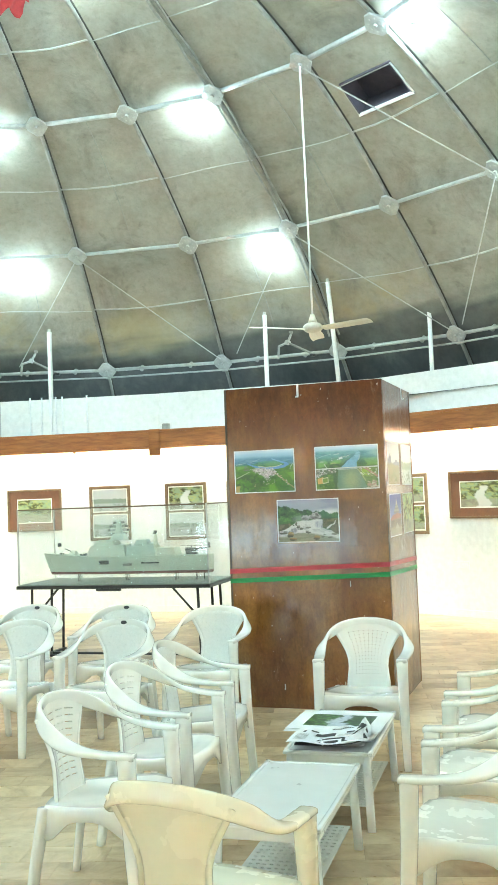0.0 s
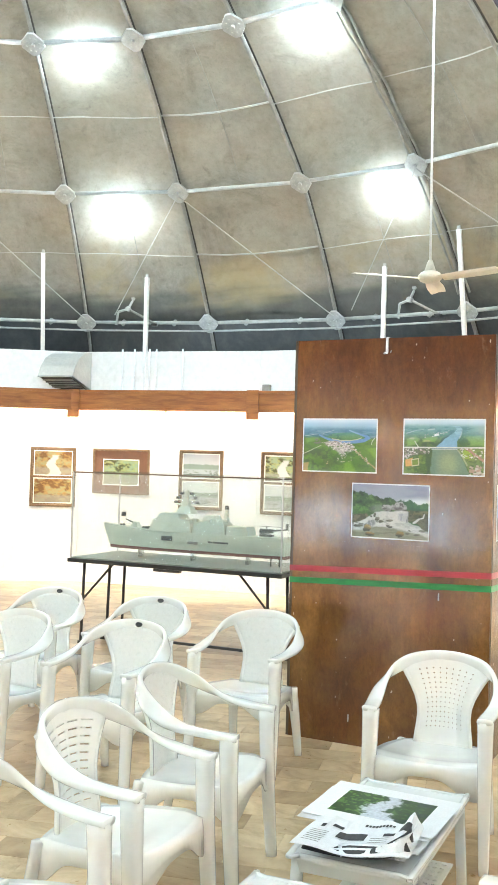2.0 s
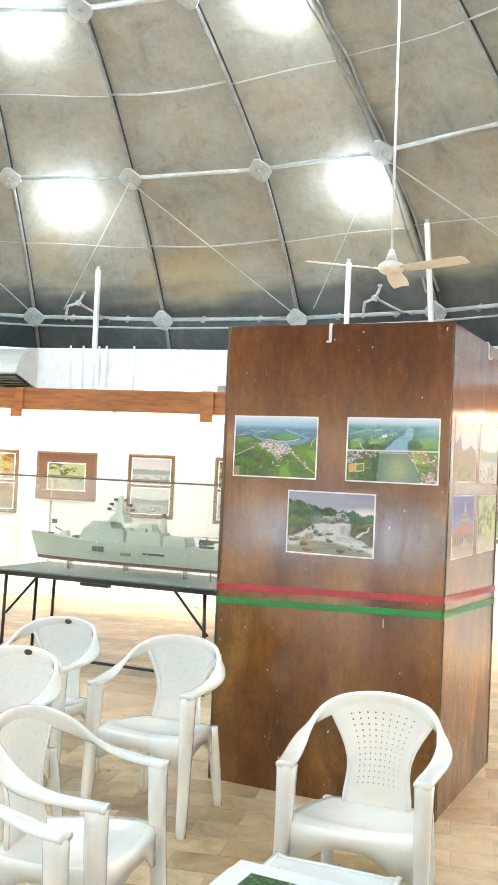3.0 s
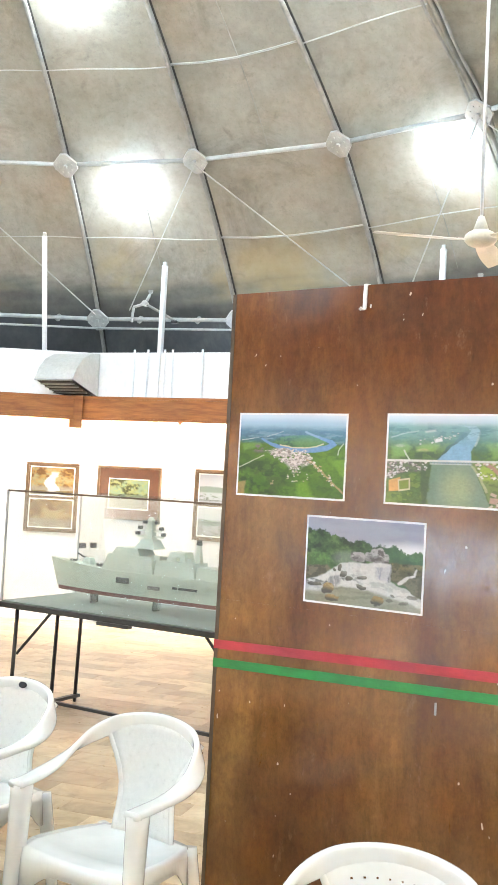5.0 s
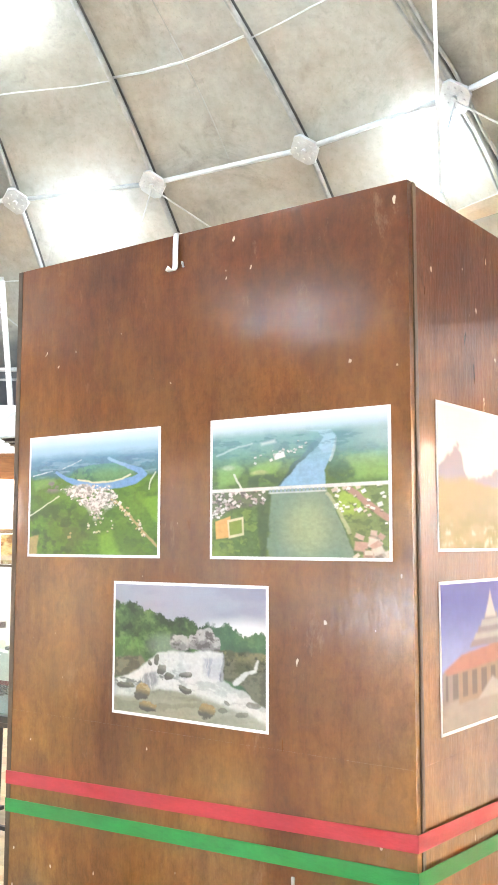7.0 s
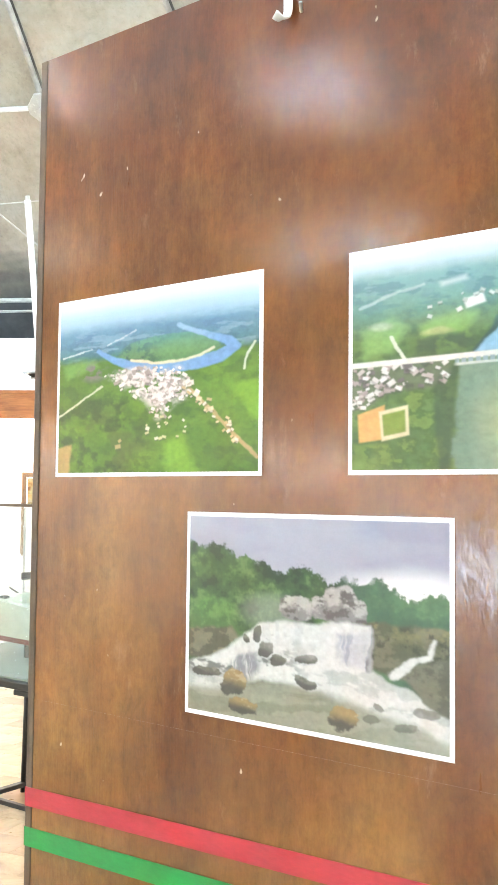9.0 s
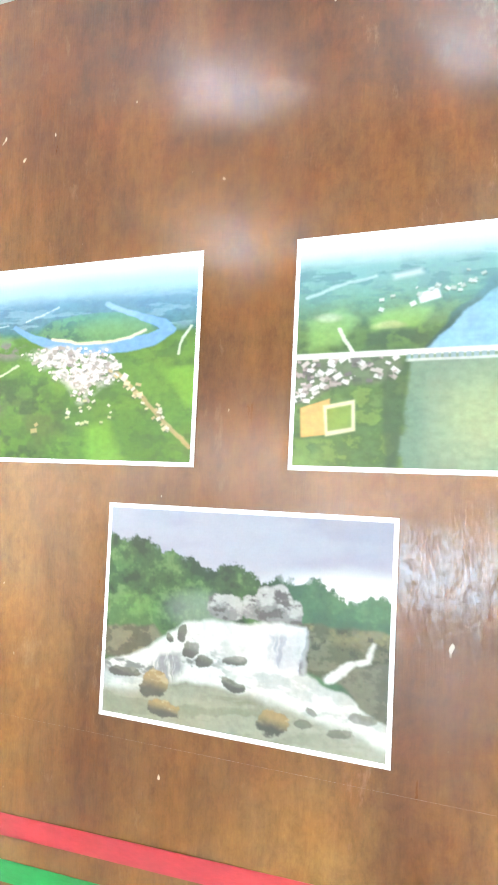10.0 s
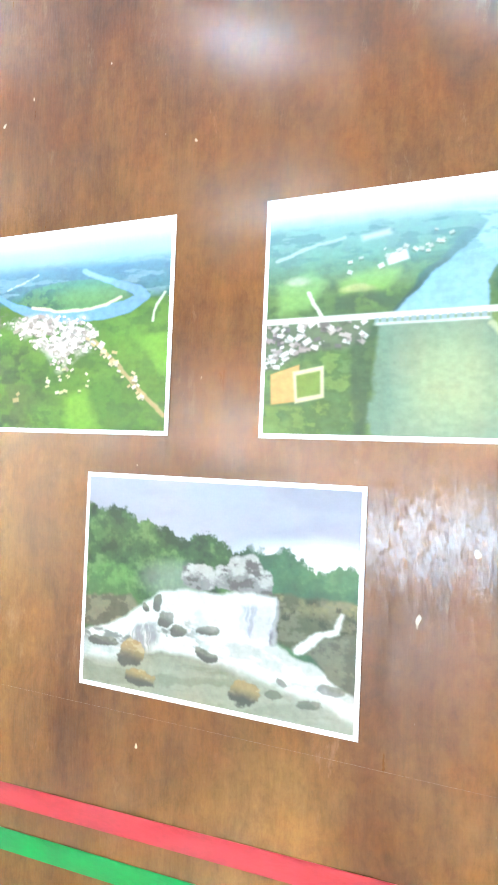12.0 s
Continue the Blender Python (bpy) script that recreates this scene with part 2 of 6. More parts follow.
def glass(name, tint=(0.96, 0.99, 0.98)):
    m, tree, b = nt(name)
    tree.nodes.remove(b)
    out = tree.nodes["Material Output"]
    tr = tree.nodes.new("ShaderNodeBsdfTransparent")
    tr.inputs[0].default_value = (*tint, 1)
    gl = tree.nodes.new("ShaderNodeBsdfGlossy")
    gl.inputs["Roughness"].default_value = 0.03
    fr = tree.nodes.new("ShaderNodeFresnel")
    fr.inputs[0].default_value = 1.6
    mx = tree.nodes.new("ShaderNodeMixShader")
    tree.links.new(fr.outputs[0], mx.inputs[0])
    tree.links.new(tr.outputs[0], mx.inputs[1])
    tree.links.new(gl.outputs[0], mx.inputs[2])
    # pale diffuse layer: dust, plus the bright wall's reflection put into the colour
    dust_glare = tree.nodes.new("ShaderNodeBsdfDiffuse")
    dust_glare.inputs[0].default_value = (0.80, 0.84, 0.80, 1)
    dust_glare_mix = tree.nodes.new("ShaderNodeMixShader")
    tree.links.new(value_range(tree, noise_tex(tree, coords(tree, (3, 3, 1.5)), 3, 4, 0.6), 0.3, 0.7, 0.06, 0.11), dust_glare_mix.inputs[0])
    tree.links.new(mx.outputs[0], dust_glare_mix.inputs[1])
    tree.links.new(dust_glare.outputs[0], dust_glare_mix.inputs[2])
    tree.links.new(dust_glare_mix.outputs[0], out.inputs[0])
    return m


def lamp_mat(name, col, strength):
    m, tree, b = nt(name)
    b.inputs["Emission Color"].default_value = (*col, 1)
    b.inputs["Emission Strength"].default_value = strength
    b.inputs["Base Color"].default_value = (0.9, 0.9, 0.9, 1)
    return m


def print_mat(name, rough=0.35):
    """A photographic print: its colours are those of the sheet."""
    m, tree, b = nt(name)
    at = tree.nodes.new("ShaderNodeVertexColor")
    at.layer_name = "ink"
    n = noise_tex(tree, coords(tree), 300, 2, 0.5)
    c = mix(tree, 0.25, at.outputs[0], ramp(tree, n, [(0.3, (0.85, 0.85, 0.85)), (0.7, (1, 1, 1))]), "MULTIPLY")
    tree.links.new(c, b.inputs["Base Color"])
    b.inputs["Roughness"].default_value = rough
    b.inputs["Specular IOR Level"].default_value = 0.35
    return m


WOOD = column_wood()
BEAM = beam_wood()
TRIM = mottled("dark_wood_trim", (0.05, 0.032, 0.018), (0.13, 0.085, 0.045), 6, 0.5, stretch=(6, 6, 1))
PANEL = dome_panel()
SKIRT = dome_skirt()
PANEL_FOOT = dome_panel(True)
STEEL = mottled("galvanised_steel", (0.32, 0.33, 0.32), (0.52, 0.53, 0.51), 9, 0.5, 0.2, 0.2)
STEEL_DULL = mottled("weathered_steel", (0.19, 0.19, 0.17), (0.36, 0.36, 0.33), 8, 0.6, 0.15, 0.3)
PAINT = mottled("white_wall_paint", (0.76, 0.755, 0.73), (0.84, 0.835, 0.82), 1.4, 0.6, bumps=0.06)
WHITE_TUBE = mottled("white_enamel", (0.74, 0.75, 0.75), (0.84, 0.85, 0.85), 5, 0.35, bumps=0.04)
TILE = floor_tile()
GROUT = mottled("grout", (0.26, 0.20, 0.13), (0.36, 0.28, 0.19), 12, 0.8)
WHITE_P = plastic("white_plastic", (0.87, 0.88, 0.845), 0.11)
CREAM_P = plastic("cream_plastic", (0.80, 0.76, 0.59))
PALE_P = plastic("pale_cream_plastic", (0.81, 0.81, 0.73))
TABLE_P = plastic("white_table_plastic", (0.80, 0.83, 0.82), 0.34)
BLACK = mottled("black_enamel", (0.012, 0.012, 0.012), (0.035, 0.033, 0.03), 9, 0.4)
HULL = mottled("grey_green_model_paint", (0.46, 0.52, 0.42), (0.54, 0.60, 0.50), 6, 0.45, bumps=0.03)
HULL_DARK = mottled("dark_model_paint", (0.05, 0.06, 0.055), (0.09, 0.10, 0.09), 8, 0.5)
HULL_RED = mottled("red_brown_keel_paint", (0.14, 0.045, 0.04), (0.22, 0.075, 0.06), 7, 0.5)
GLASS = glass("case_glass", (0.95, 0.98, 0.97))
BULB = lamp_mat("lit_bulb", (0.72, 0.90, 1.0), BULB_POWER)
TUBE = lamp_mat("lit_tube", (1.0, 0.92, 0.78), TUBE_POWER)
PRINT = print_mat("photo_print")
PAPER = mottled("white_paper", (0.78, 0.79, 0.80), (0.86, 0.87, 0.88), 20, 0.6, bumps=0.05)
RED_TAPE = mottled("red_tape", (0.33, 0.014, 0.024), (0.46, 0.034, 0.046), 8, 0.4, stretch=(1, 1, 3))
GREEN_TAPE = mottled("green_tape", (0.004, 0.17, 0.030), (0.008, 0.26, 0.046), 8, 0.4, stretch=(1, 1, 3))
FRAME_WOOD = mottled("frame_wood", (0.10, 0.055, 0.022), (0.22, 0.13, 0.055), 14, 0.4)
MAT_BROWN = mottled("brown_mount", (0.14, 0.055, 0.025), (0.20, 0.085, 0.04), 10, 0.7)
FAN_P = mottled("cream_fan_enamel", (0.58, 0.54, 0.45), (0.70, 0.66, 0.56), 8, 0.4)
RED_CLOTH = mottled("red_cloth", (0.30, 0.02, 0.025), (0.48, 0.05, 0.05), 9, 0.85)
DARK_HOLE = mottled("dark_opening", (0.025, 0.022, 0.02), (0.06, 0.055, 0.05), 7, 0.8)
RIB_SHADE = mottled("rib_shade_dark", (0.028, 0.028, 0.025), (0.085, 0.082, 0.07), 4, 0.85)
HATCH_GREY = mottled("purple_grey_board", (0.050, 0.044, 0.062), (0.13, 0.115, 0.15), 3, 0.8)
WEAVE = mottled("woven_grey_white_plastic", (0.74, 0.76, 0.73), (0.82, 0.84, 0.81), 60, 0.35, bumps=0.3, dist=0.002)
NEWS = mottled("newsprint", (0.72, 0.74, 0.76), (0.82, 0.84, 0.86), 18, 0.8, spread=0.12)
INK = mottled("black_ink", (0.02, 0.02, 0.022), (0.06, 0.06, 0.06), 14, 0.6)

# ---- mesh helpers ----


def part(name, bm, mat, parent=None, label="", smooth=False, world=None):
    """Links a bmesh as one mesh object, under its thing where one is given."""
    me = bpy.data.meshes.new(name)
    bmesh.ops.recalc_face_normals(bm, faces=bm.faces)
    bm.to_mesh(me)
    bm.free()
    if mat:
        me.materials.append(mat)
    if smooth:
        for p in me.polygons:
            p.use_smooth = True
    ob = new(name, me)
    if parent:
        ob.parent = parent
    if world:
        ob.matrix_basis = world
    if label:
        tagged(ob, label)
    return ob


def share(name, me, parent, m):
    ob = new(name, me)
    ob.parent = parent
    ob.matrix_basis = m
    return ob


def empty(name, m, label, category, group="", kind=""):
    ob = new(name)
    ob.empty_display_size = 0.05
    ob.matrix_basis = m
    return tagged(ob, label, category, group, kind)


def add_box(bm, x0, x1, y0, y1, z0, z1, bevel=0.0, m=None):
    g = bmesh.ops.create_cube(bm, size=1.0)
    vs = g["verts"]
    for v in vs:
        v.co = Vector(((x0 + x1) / 2 + v.co.x * (x1 - x0), (y0 + y1) / 2 + v.co.y * (y1 - y0), (z0 + z1) / 2 + v.co.z * (z1 - z0)))
    if bevel:
        es = list({e for v in vs for e in v.link_edges})
        r = bmesh.ops.bevel(bm, geom=es, offset=bevel, segments=2, affect="EDGES", profile=0.6)
        vs = list({v for f in r["faces"] for v in f.verts} | {v for v in vs if v.is_valid})
    if m:
        bmesh.ops.transform(bm, matrix=m, verts=vs)
    return vs


def box(x0, x1, y0, y1, z0, z1, bevel=0.0):
    bm = bmesh.new()
    add_box(bm, x0, x1, y0, y1, z0, z1, bevel)
    return bm


def add_tube(bm, a, b, r0, r1=None, n=10, cap=True):
    a, b = Vector(a), Vector(b)
    r1 = r0 if r1 is None else r1
    q = (b - a).to_track_quat("Z", "Y").to_matrix()
    ring = []
    for c, r in ((a, r0), (b, r1)):
        ring.append([bm.verts.new(c + q @ Vector((r * math.cos(6.28319 * i / n), r * math.sin(6.28319 * i / n), 0))) for i in range(n)])
    for i in range(n):
        bm.faces.new((ring[0][i], ring[0][(i + 1) % n], ring[1][(i + 1) % n], ring[1][i]))
    if cap:
        bm.faces.new(ring[0][::-1])
        bm.faces.new(ring[1])


def tube(a, b, r0, r1=None, n=10):
    bm = bmesh.new()
    add_tube(bm, a, b, r0, r1, n)
    return bm


def smooth_path(pts, n):
    """Catmull-Rom through the points, n steps a span."""
    pts = [Vector(p) for p in pts]
    out = []
    for i in range(len(pts) - 1):
        p0, p1, p2, p3 = pts[max(i - 1, 0)], pts[i], pts[i + 1], pts[min(i + 2, len(pts) - 1)]
        for k in range(n):
            t = k / n
            out.append(0.5 * (2 * p1 + (p2 - p0) * t + (2 * p0 - 5 * p1 + 4 * p2 - p3) * t * t + (3 * p1 - p0 - 3 * p2 + p3) * t ** 3))
    out.append(pts[-1])
    return out


def add_sweep(bm, path, wide, w, h, n=10):
    """A rounded flat band along a path; wide(i, s) gives the direction of its width; w and h may run from one value to another."""
    w0, w1 = w if isinstance(w, tuple) else (w, w)
    h0, h1 = h if isinstance(h, tuple) else (h, h)
    rings = []
    for i, p in enumerate(path):
        d = (path[min(i + 1, len(path) - 1)] - path[max(i - 1, 0)]).normalized()
        u = wide(i, i / (len(path) - 1))
        u = (u - d * u.dot(d)).normalized()
        k = d.cross(u)
        t = i / (len(path) - 1)
        w, h = w0 + (w1 - w0) * t, h0 + (h1 - h0) * t
        ring = []
        for j in range(n):
            a = 6.28319 * j / n
            ca, sa = math.cos(a), math.sin(a)
            ring.append(bm.verts.new(p + u * (w / 2 * math.copysign(abs(ca) ** 0.6, ca)) + k * (h / 2 * math.copysign(abs(sa) ** 0.6, sa))))
        rings.append(ring)
    for a, b in zip(rings, rings[1:]):
        for j in range(n):
            bm.faces.new((a[j], a[(j + 1) % n], b[(j + 1) % n], b[j]))
    bm.faces.new(rings[0][::-1])
    bm.faces.new(rings[-1])


def thicken(bm, d):
    bmesh.ops.recalc_face_normals(bm, faces=bm.faces)
    bmesh.ops.solidify(bm, geom=list(bm.faces), thickness=d)


# ---- the hall: floor, walls, beam ----
CX, CY = -4.087, 4.967
P0, P1, P2, PM = (-4.90, 13.12), (-1.75, 13.30), (1.15, 11.80), (-7.45, 12.66)
CORNERS = [P0, P1, P2]
for i in range(1, 13):
    a = radians(37.4 + (333.9 - 37.4) * i / 13)
    CORNERS.append((CX + 8.5 * math.sin(a), CY + 8.5 * math.cos(a)))
CORNERS.append(PM)
WALL_TOP, BEAM_LO, BEAM_HI = 3.19, 2.37, 2.64
NWALL = len(CORNERS)


def wall_frame(i):
    """Origin at a wall's start corner, x along it (clockwise from above), y outward, z up; and its length."""
    a, b = Vector((*CORNERS[i], 0)), Vector((*CORNERS[(i + 1) % NWALL], 0))
    d = (b - a).normalized()
    return Matrix((( d.x, -d.y, 0, a.x), (d.y, d.x, 0, a.y), (0, 0, 1, 0), (0, 0, 0, 1))), (b - a).length


def build_walls():
    for i in range(NWALL):
        m, L = wall_frame(i)
        if i == 8:
            # a wall with low windows that let daylight in
            bm = bmesh.new()
            lo, hi = 0.36, 1.10
            edges = [0.0, 0.12, 1.02, 1.20, 2.10, 2.28, L - 0.12, L]
            for k in range(7):
                x0, x1 = edges[k], edges[k + 1]
                if k in (1, 3, 5):
                    add_box(bm, x0, x1, 0, 0.16, 0, lo)
                    add_box(bm, x0, x1, 0, 0.16, hi, WALL_TOP)
                    n = part(f"window_{(k + 1) // 2}", box(x0, x1, 0.06, 0.10, lo + 0.0005, lo + 0.04), WHITE_TUBE, world=m)
                    tagged(n, "low window with white frame letting in daylight", "window", kind="structure")
                    mid = (x0 + x1) / 2
                    for q in ((x0, x1, 0.06, 0.10, hi - 0.04, hi - 0.0005), (x0, x0 + 0.04, 0.06, 0.10, lo + 0.0405, hi - 0.0405), (x1 - 0.04, x1, 0.06, 0.10, lo + 0.0405, hi - 0.0405), (mid - 0.015, mid + 0.015, 0.06, 0.10, lo + 0.0405, hi - 0.0405)):
                        part("window_frame", box(*q), WHITE_TUBE, n)
                else:
                    add_box(bm, x0, x1, 0, 0.16, 0, WALL_TOP)
            w = part(f"wall_{i + 1}", bm, PAINT, world=m)
        else:
            w = part(f"wall_{i + 1}", box(0, L, 0, 0.16, 0, WALL_TOP, 0.006), PAINT, world=m)
        tagged(w, "white painted gallery wall, lit brightly from above", "wall", kind="structure")
        sk = part("baseboard", box(0.01, L - 0.01, -0.012, -0.001, 0.0, 0.09, 0.003), PAINT, world=m)
        tagged(sk, "low white skirting along the gallery wall", "skirting", kind="structure")
        bm = box(0.0, L, -0.20, -0.165, BEAM_LO, BEAM_HI, 0.004)
        beam = part("beam_fascia", bm, BEAM, world=m)
        tagged(beam, "varnished brown wooden fascia beam round the gallery wall", "beam", "gallery fascia beams", kind="structure")
        part("moulding", box(0.0, L, -0.212, -0.2005, BEAM_HI - 0.028, BEAM_HI + 0.006, 0.004), BEAM, beam)
        part("moulding", box(0.0, L, -0.210, -0.2005, BEAM_LO - 0.004, BEAM_LO + 0.024, 0.004), BEAM, beam)
        part("bracket", box(-0.085, 0.085, -0.235, -0.213, BEAM_LO - 0.10, BEAM_HI + 0.012, 0.005), BEAM, beam)
        # unseen board added to hold the tube's light off the upper wall
        part("uplight_blocker", box(0.06, L - 0.06, -0.1645, -0.012, BEAM_HI - 0.035, BEAM_HI - 0.02, 0.002), WHITE_TUBE, beam)
        part("bracket_arm", box(-0.05, 0.05, -0.164, -0.002, BEAM_LO + 0.05, BEAM_LO + 0.14, 0.004), BEAM, beam)
        part("knob", tube((L * 0.52, -0.185, BEAM_LO - 0.03), (L * 0.52, -0.185, BEAM_LO - 0.004), 0.018, 0.026), BEAM, beam)
        t = empty("tube_light", m, "warm fluorescent tube hidden behind the wooden fascia", "lamp", "tube lights behind the fascia")
        part("tube", tube((0.25, -0.10, BEAM_HI - 0.11), (L - 0.25, -0.10, BEAM_HI - 0.11), 0.016, n=8), TUBE, t)
        part("batten", box(0.2, L - 0.2, -0.055, -0.002, BEAM_HI - 0.135, BEAM_HI - 0.085, 0.004), WHITE_TUBE, t)


build_walls()

# ---- the dome ----
RS, ZC = 11.107, -3.147
STEP = radians(12)
RINGS = [(8.752, 3.69), (7.365, 5.17), (5.664, 6.41), (3.85, 7.27), (1.95, 7.79)]
# the ribs stray a little from even spacing: shifts at the three lowest rings, in parts of a panel
STRAY = {-1: (0.0, -0.010, 0.0), 0: (-0.024, -0.034, -0.014), 1: (-0.008, 0.035, 0.0), 2: (0.0, 0.016, 0.0), 3: (0.0, -0.009, 0.060)}


def stray(k, r):
    """How far a meridian wanders at plan radius r."""
    k = (k + 15) % 30 - 15
    u = 0.0 if r > 8.752 else 2.0 if r < 5.664 else (8.752 - r) / 1.387 if r > 7.365 else 1 + (7.365 - r) / 1.701
    j, i = min(int(u), 1), math.floor(k)
    row = [(1 - u + j) * STRAY.get(q, (0, 0, 0))[j] + (u - j) * STRAY.get(q, (0, 0, 0))[j + 1] for q in (i, i + 1)]
    return row[0] + (row[1] - row[0]) * (k - i)


def on_dome(k, r, inset=0.0):
    """A point of the dome's inside at meridian k and plan radius r."""
    a = STEP * (k + stray(k, r) - 1) + radians(0.228)
    z = ZC + math.sqrt(RS * RS - r * r)
    p = Vector((CX + r * math.sin(a), CY + r * math.cos(a), z))
    c = Vector((CX, CY, ZC))
    return p + (c - p).normalized() * inset


HATCH_K, HATCH_R = (3.17, 3.77), (6.07, 6.42)


def swell(u, v):
    """How far a panel bellies outward, at fractions of its width and height."""
    return 0.05 * max(0.0, math.sin(math.pi * u)) ** 0.7 * max(0.0, math.sin(math.pi * v)) ** 0.7


def build_dome():
    bm = bmesh.new()
    foot = bmesh.new()
    bands = [9.12] + [r for r, z in RINGS] + [0.30]
    for r0, r1 in list(zip(bands, bands[1:]))[1:]:
        for k in range(30):
            holed = k == 3 and abs(r0 - 7.365) < 0.01
            ks = [k, k + 0.25, k + 0.5, k + 0.75, k + 1]
            rs = [r0 + (r1 - r0) * j / 4 for j in range(5)] if r0 < 8 else [r0, 8.30, 8.05, 7.75, r1]
            if holed:
                ks = [k, HATCH_K[0], k + 0.45, HATCH_K[1], k + 1]
                rs = [r0, 6.95, HATCH_R[1], HATCH_R[0], r1]
            pts = [[on_dome(kk, r, 0 if holed else -swell(kk - k, (r0 - r) / (r0 - r1))) for kk in ks] for r in rs]
            grid = [[bm.verts.new(p) for p in row] for row in pts]
            for j in range(1 if r0 > 8 else 0, 4):
                for i in range(4):
                    if holed and j == 2 and i in (1, 2):
                        continue
                    bm.faces.new((grid[j][i], grid[j][i + 1], grid[j + 1][i + 1], grid[j + 1][i]))
    ceil = part("dome_ceiling", bm, PANEL, smooth=True)
    tagged(ceil, "domed ceiling of stained grey-beige panels", "ceiling", kind="structure")
    # the lowest strip of panels, darker towards its bottom edge, ragged at the top
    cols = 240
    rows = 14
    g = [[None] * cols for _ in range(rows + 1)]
    dark_amount = []
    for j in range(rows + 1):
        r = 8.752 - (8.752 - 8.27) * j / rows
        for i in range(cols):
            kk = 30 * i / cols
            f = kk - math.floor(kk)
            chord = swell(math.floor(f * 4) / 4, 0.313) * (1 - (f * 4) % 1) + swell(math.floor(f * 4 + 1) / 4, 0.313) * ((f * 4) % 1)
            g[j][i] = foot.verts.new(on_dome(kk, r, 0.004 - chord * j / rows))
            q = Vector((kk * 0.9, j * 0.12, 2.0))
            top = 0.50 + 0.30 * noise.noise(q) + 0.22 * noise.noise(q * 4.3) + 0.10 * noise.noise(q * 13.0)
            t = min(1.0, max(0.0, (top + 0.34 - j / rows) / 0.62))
            dark_amount.append(0.92 * t * t * (3 - 2 * t))
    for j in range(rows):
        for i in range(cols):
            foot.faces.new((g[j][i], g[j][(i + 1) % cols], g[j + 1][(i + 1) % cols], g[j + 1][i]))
    ob = part("dome_foot", foot, PANEL_FOOT, smooth=True)
    at = ob.data.color_attributes.new("darkened", "FLOAT_COLOR", "POINT")
    for i, t in enumerate(dark_amount):
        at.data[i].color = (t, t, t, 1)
    tagged(ob, "lowest strip of dome panels, darker towards the bottom", "ceiling", kind="structure")
    bm = bmesh.new()
    for k in range(30):
        g = [[bm.verts.new(on_dome(k + i / 4, r, -0.03 * math.sin(math.pi * i / 4))) for i in range(5)] for r in (9.30, 9.0, 8.752)]
        for j in range(2):
            for i in range(4):
                bm.faces.new((g[j][i], g[j][i + 1], g[j + 1][i + 1], g[j + 1][i]))
    bmesh.ops.remove_doubles(bm, verts=bm.verts, dist=0.001)
    tagged(part("dome_skirt", bm, SKIRT, smooth=True), "dark grey lowest course of the dome behind the wall top", "ceiling", kind="structure")
    bm = bmesh.new()
    # closing ledge between the wall top and the dome's foot
    for i in range(72):
        a0, a1 = radians(5 * i), radians(5 * i + 5)
        q = [bm.verts.new((CX + r * math.sin(a), CY + r * math.cos(a), 2.9)) for r, a in ((8.45, a0), (8.45, a1), (9.6, a1), (9.6, a0))]
        bm.faces.new(q)
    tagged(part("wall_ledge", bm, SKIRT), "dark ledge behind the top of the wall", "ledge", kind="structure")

    frame_ob = empty("dome_frame", pose(0, 0, 0), "galvanised steel ribs and rings carrying the dome", "steel frame", kind="structure")
    for k in range(30):
        bm = bmesh.new()
        rr = [9.2 - 0.27 * j for j in range(27)] + [1.95]
        path = [on_dome(k, r, 0.035) for r in rr]
        up = Vector((CX, CY, ZC))
        add_sweep(bm, path, lambda i, s: (path[i] - up).cross(path[min(i + 1, len(path) - 1)] - path[max(0, i - 1)]), 0.044, 0.045, 8)
        part("rib", bm, STEEL_DULL, frame_ob, smooth=True)
        # dark strip behind the rib, standing in for the shade along its edge
        bm = bmesh.new()
        back = [on_dome(k, r, 0.004) for r in rr]
        add_sweep(bm, back, lambda i, s: (back[i] - up).cross(back[min(i + 1, len(back) - 1)] - back[max(0, i - 1)]), 0.070, 0.012, 6)
        part("rib_shade_strip", bm, RIB_SHADE, frame_ob)
    for j, (r, z) in enumerate(RINGS):
        bm = bmesh.new()
        for k in range(30):
            add_tube(bm, on_dome(k + 0.02, r, 0.07), on_dome(k + 0.98, r, 0.07), 0.025 if j != 2 else 0.030, n=8)
        part("ring", bm, STEEL, frame_ob, smooth=True)
        if j == 0:
            bm = bmesh.new()
            for k in range(30):
                add_tube(bm, on_dome(k, r + 0.06, 0.13), on_dome(k + 1, r + 0.06, 0.13), 0.014, n=6)
                add_tube(bm, on_dome(k + 0.3, r, 0.02), on_dome(k + 0.3, r, 0.11), 0.030, n=8)
                add_tube(bm, on_dome(k + 0.72, r, 0.02), on_dome(k + 0.72, r, 0.11), 0.030, n=8)
            part("conduit", bm, STEEL, frame_ob, smooth=True)
    # seam strips halfway between the rings
    for r in (8.07, 6.55, 4.75):
        bm = bmesh.new()
        for k in range(30):
            pts = [on_dome(k + i / 4, r + 0.02 * math.sin(k * 2.3 + i), 0.012) for i in range(5)]
            for a, b in zip(pts, pts[1:]):
                add_tube(bm, a, b, 0.006 if k % 3 else 0.011, n=6, cap=False)
        part("seam_strip", bm, STEEL, frame_ob)
    bm = bmesh.new()
    for k in range(30):
        for (ra, rb) in ((8.752, 7.365), (7.365, 5.664)):
            if (k + (ra > 8)) % 2 == 0 and k != 3:
                rows = [ra - 0.04 - (ra - rb - 0.08) * j / 12 for j in range(13)]
                line = [on_dome(k + 0.5, r, -0.78 * swell(0.5, (ra - r) / (ra - rb)) + 0.001) for r in rows]
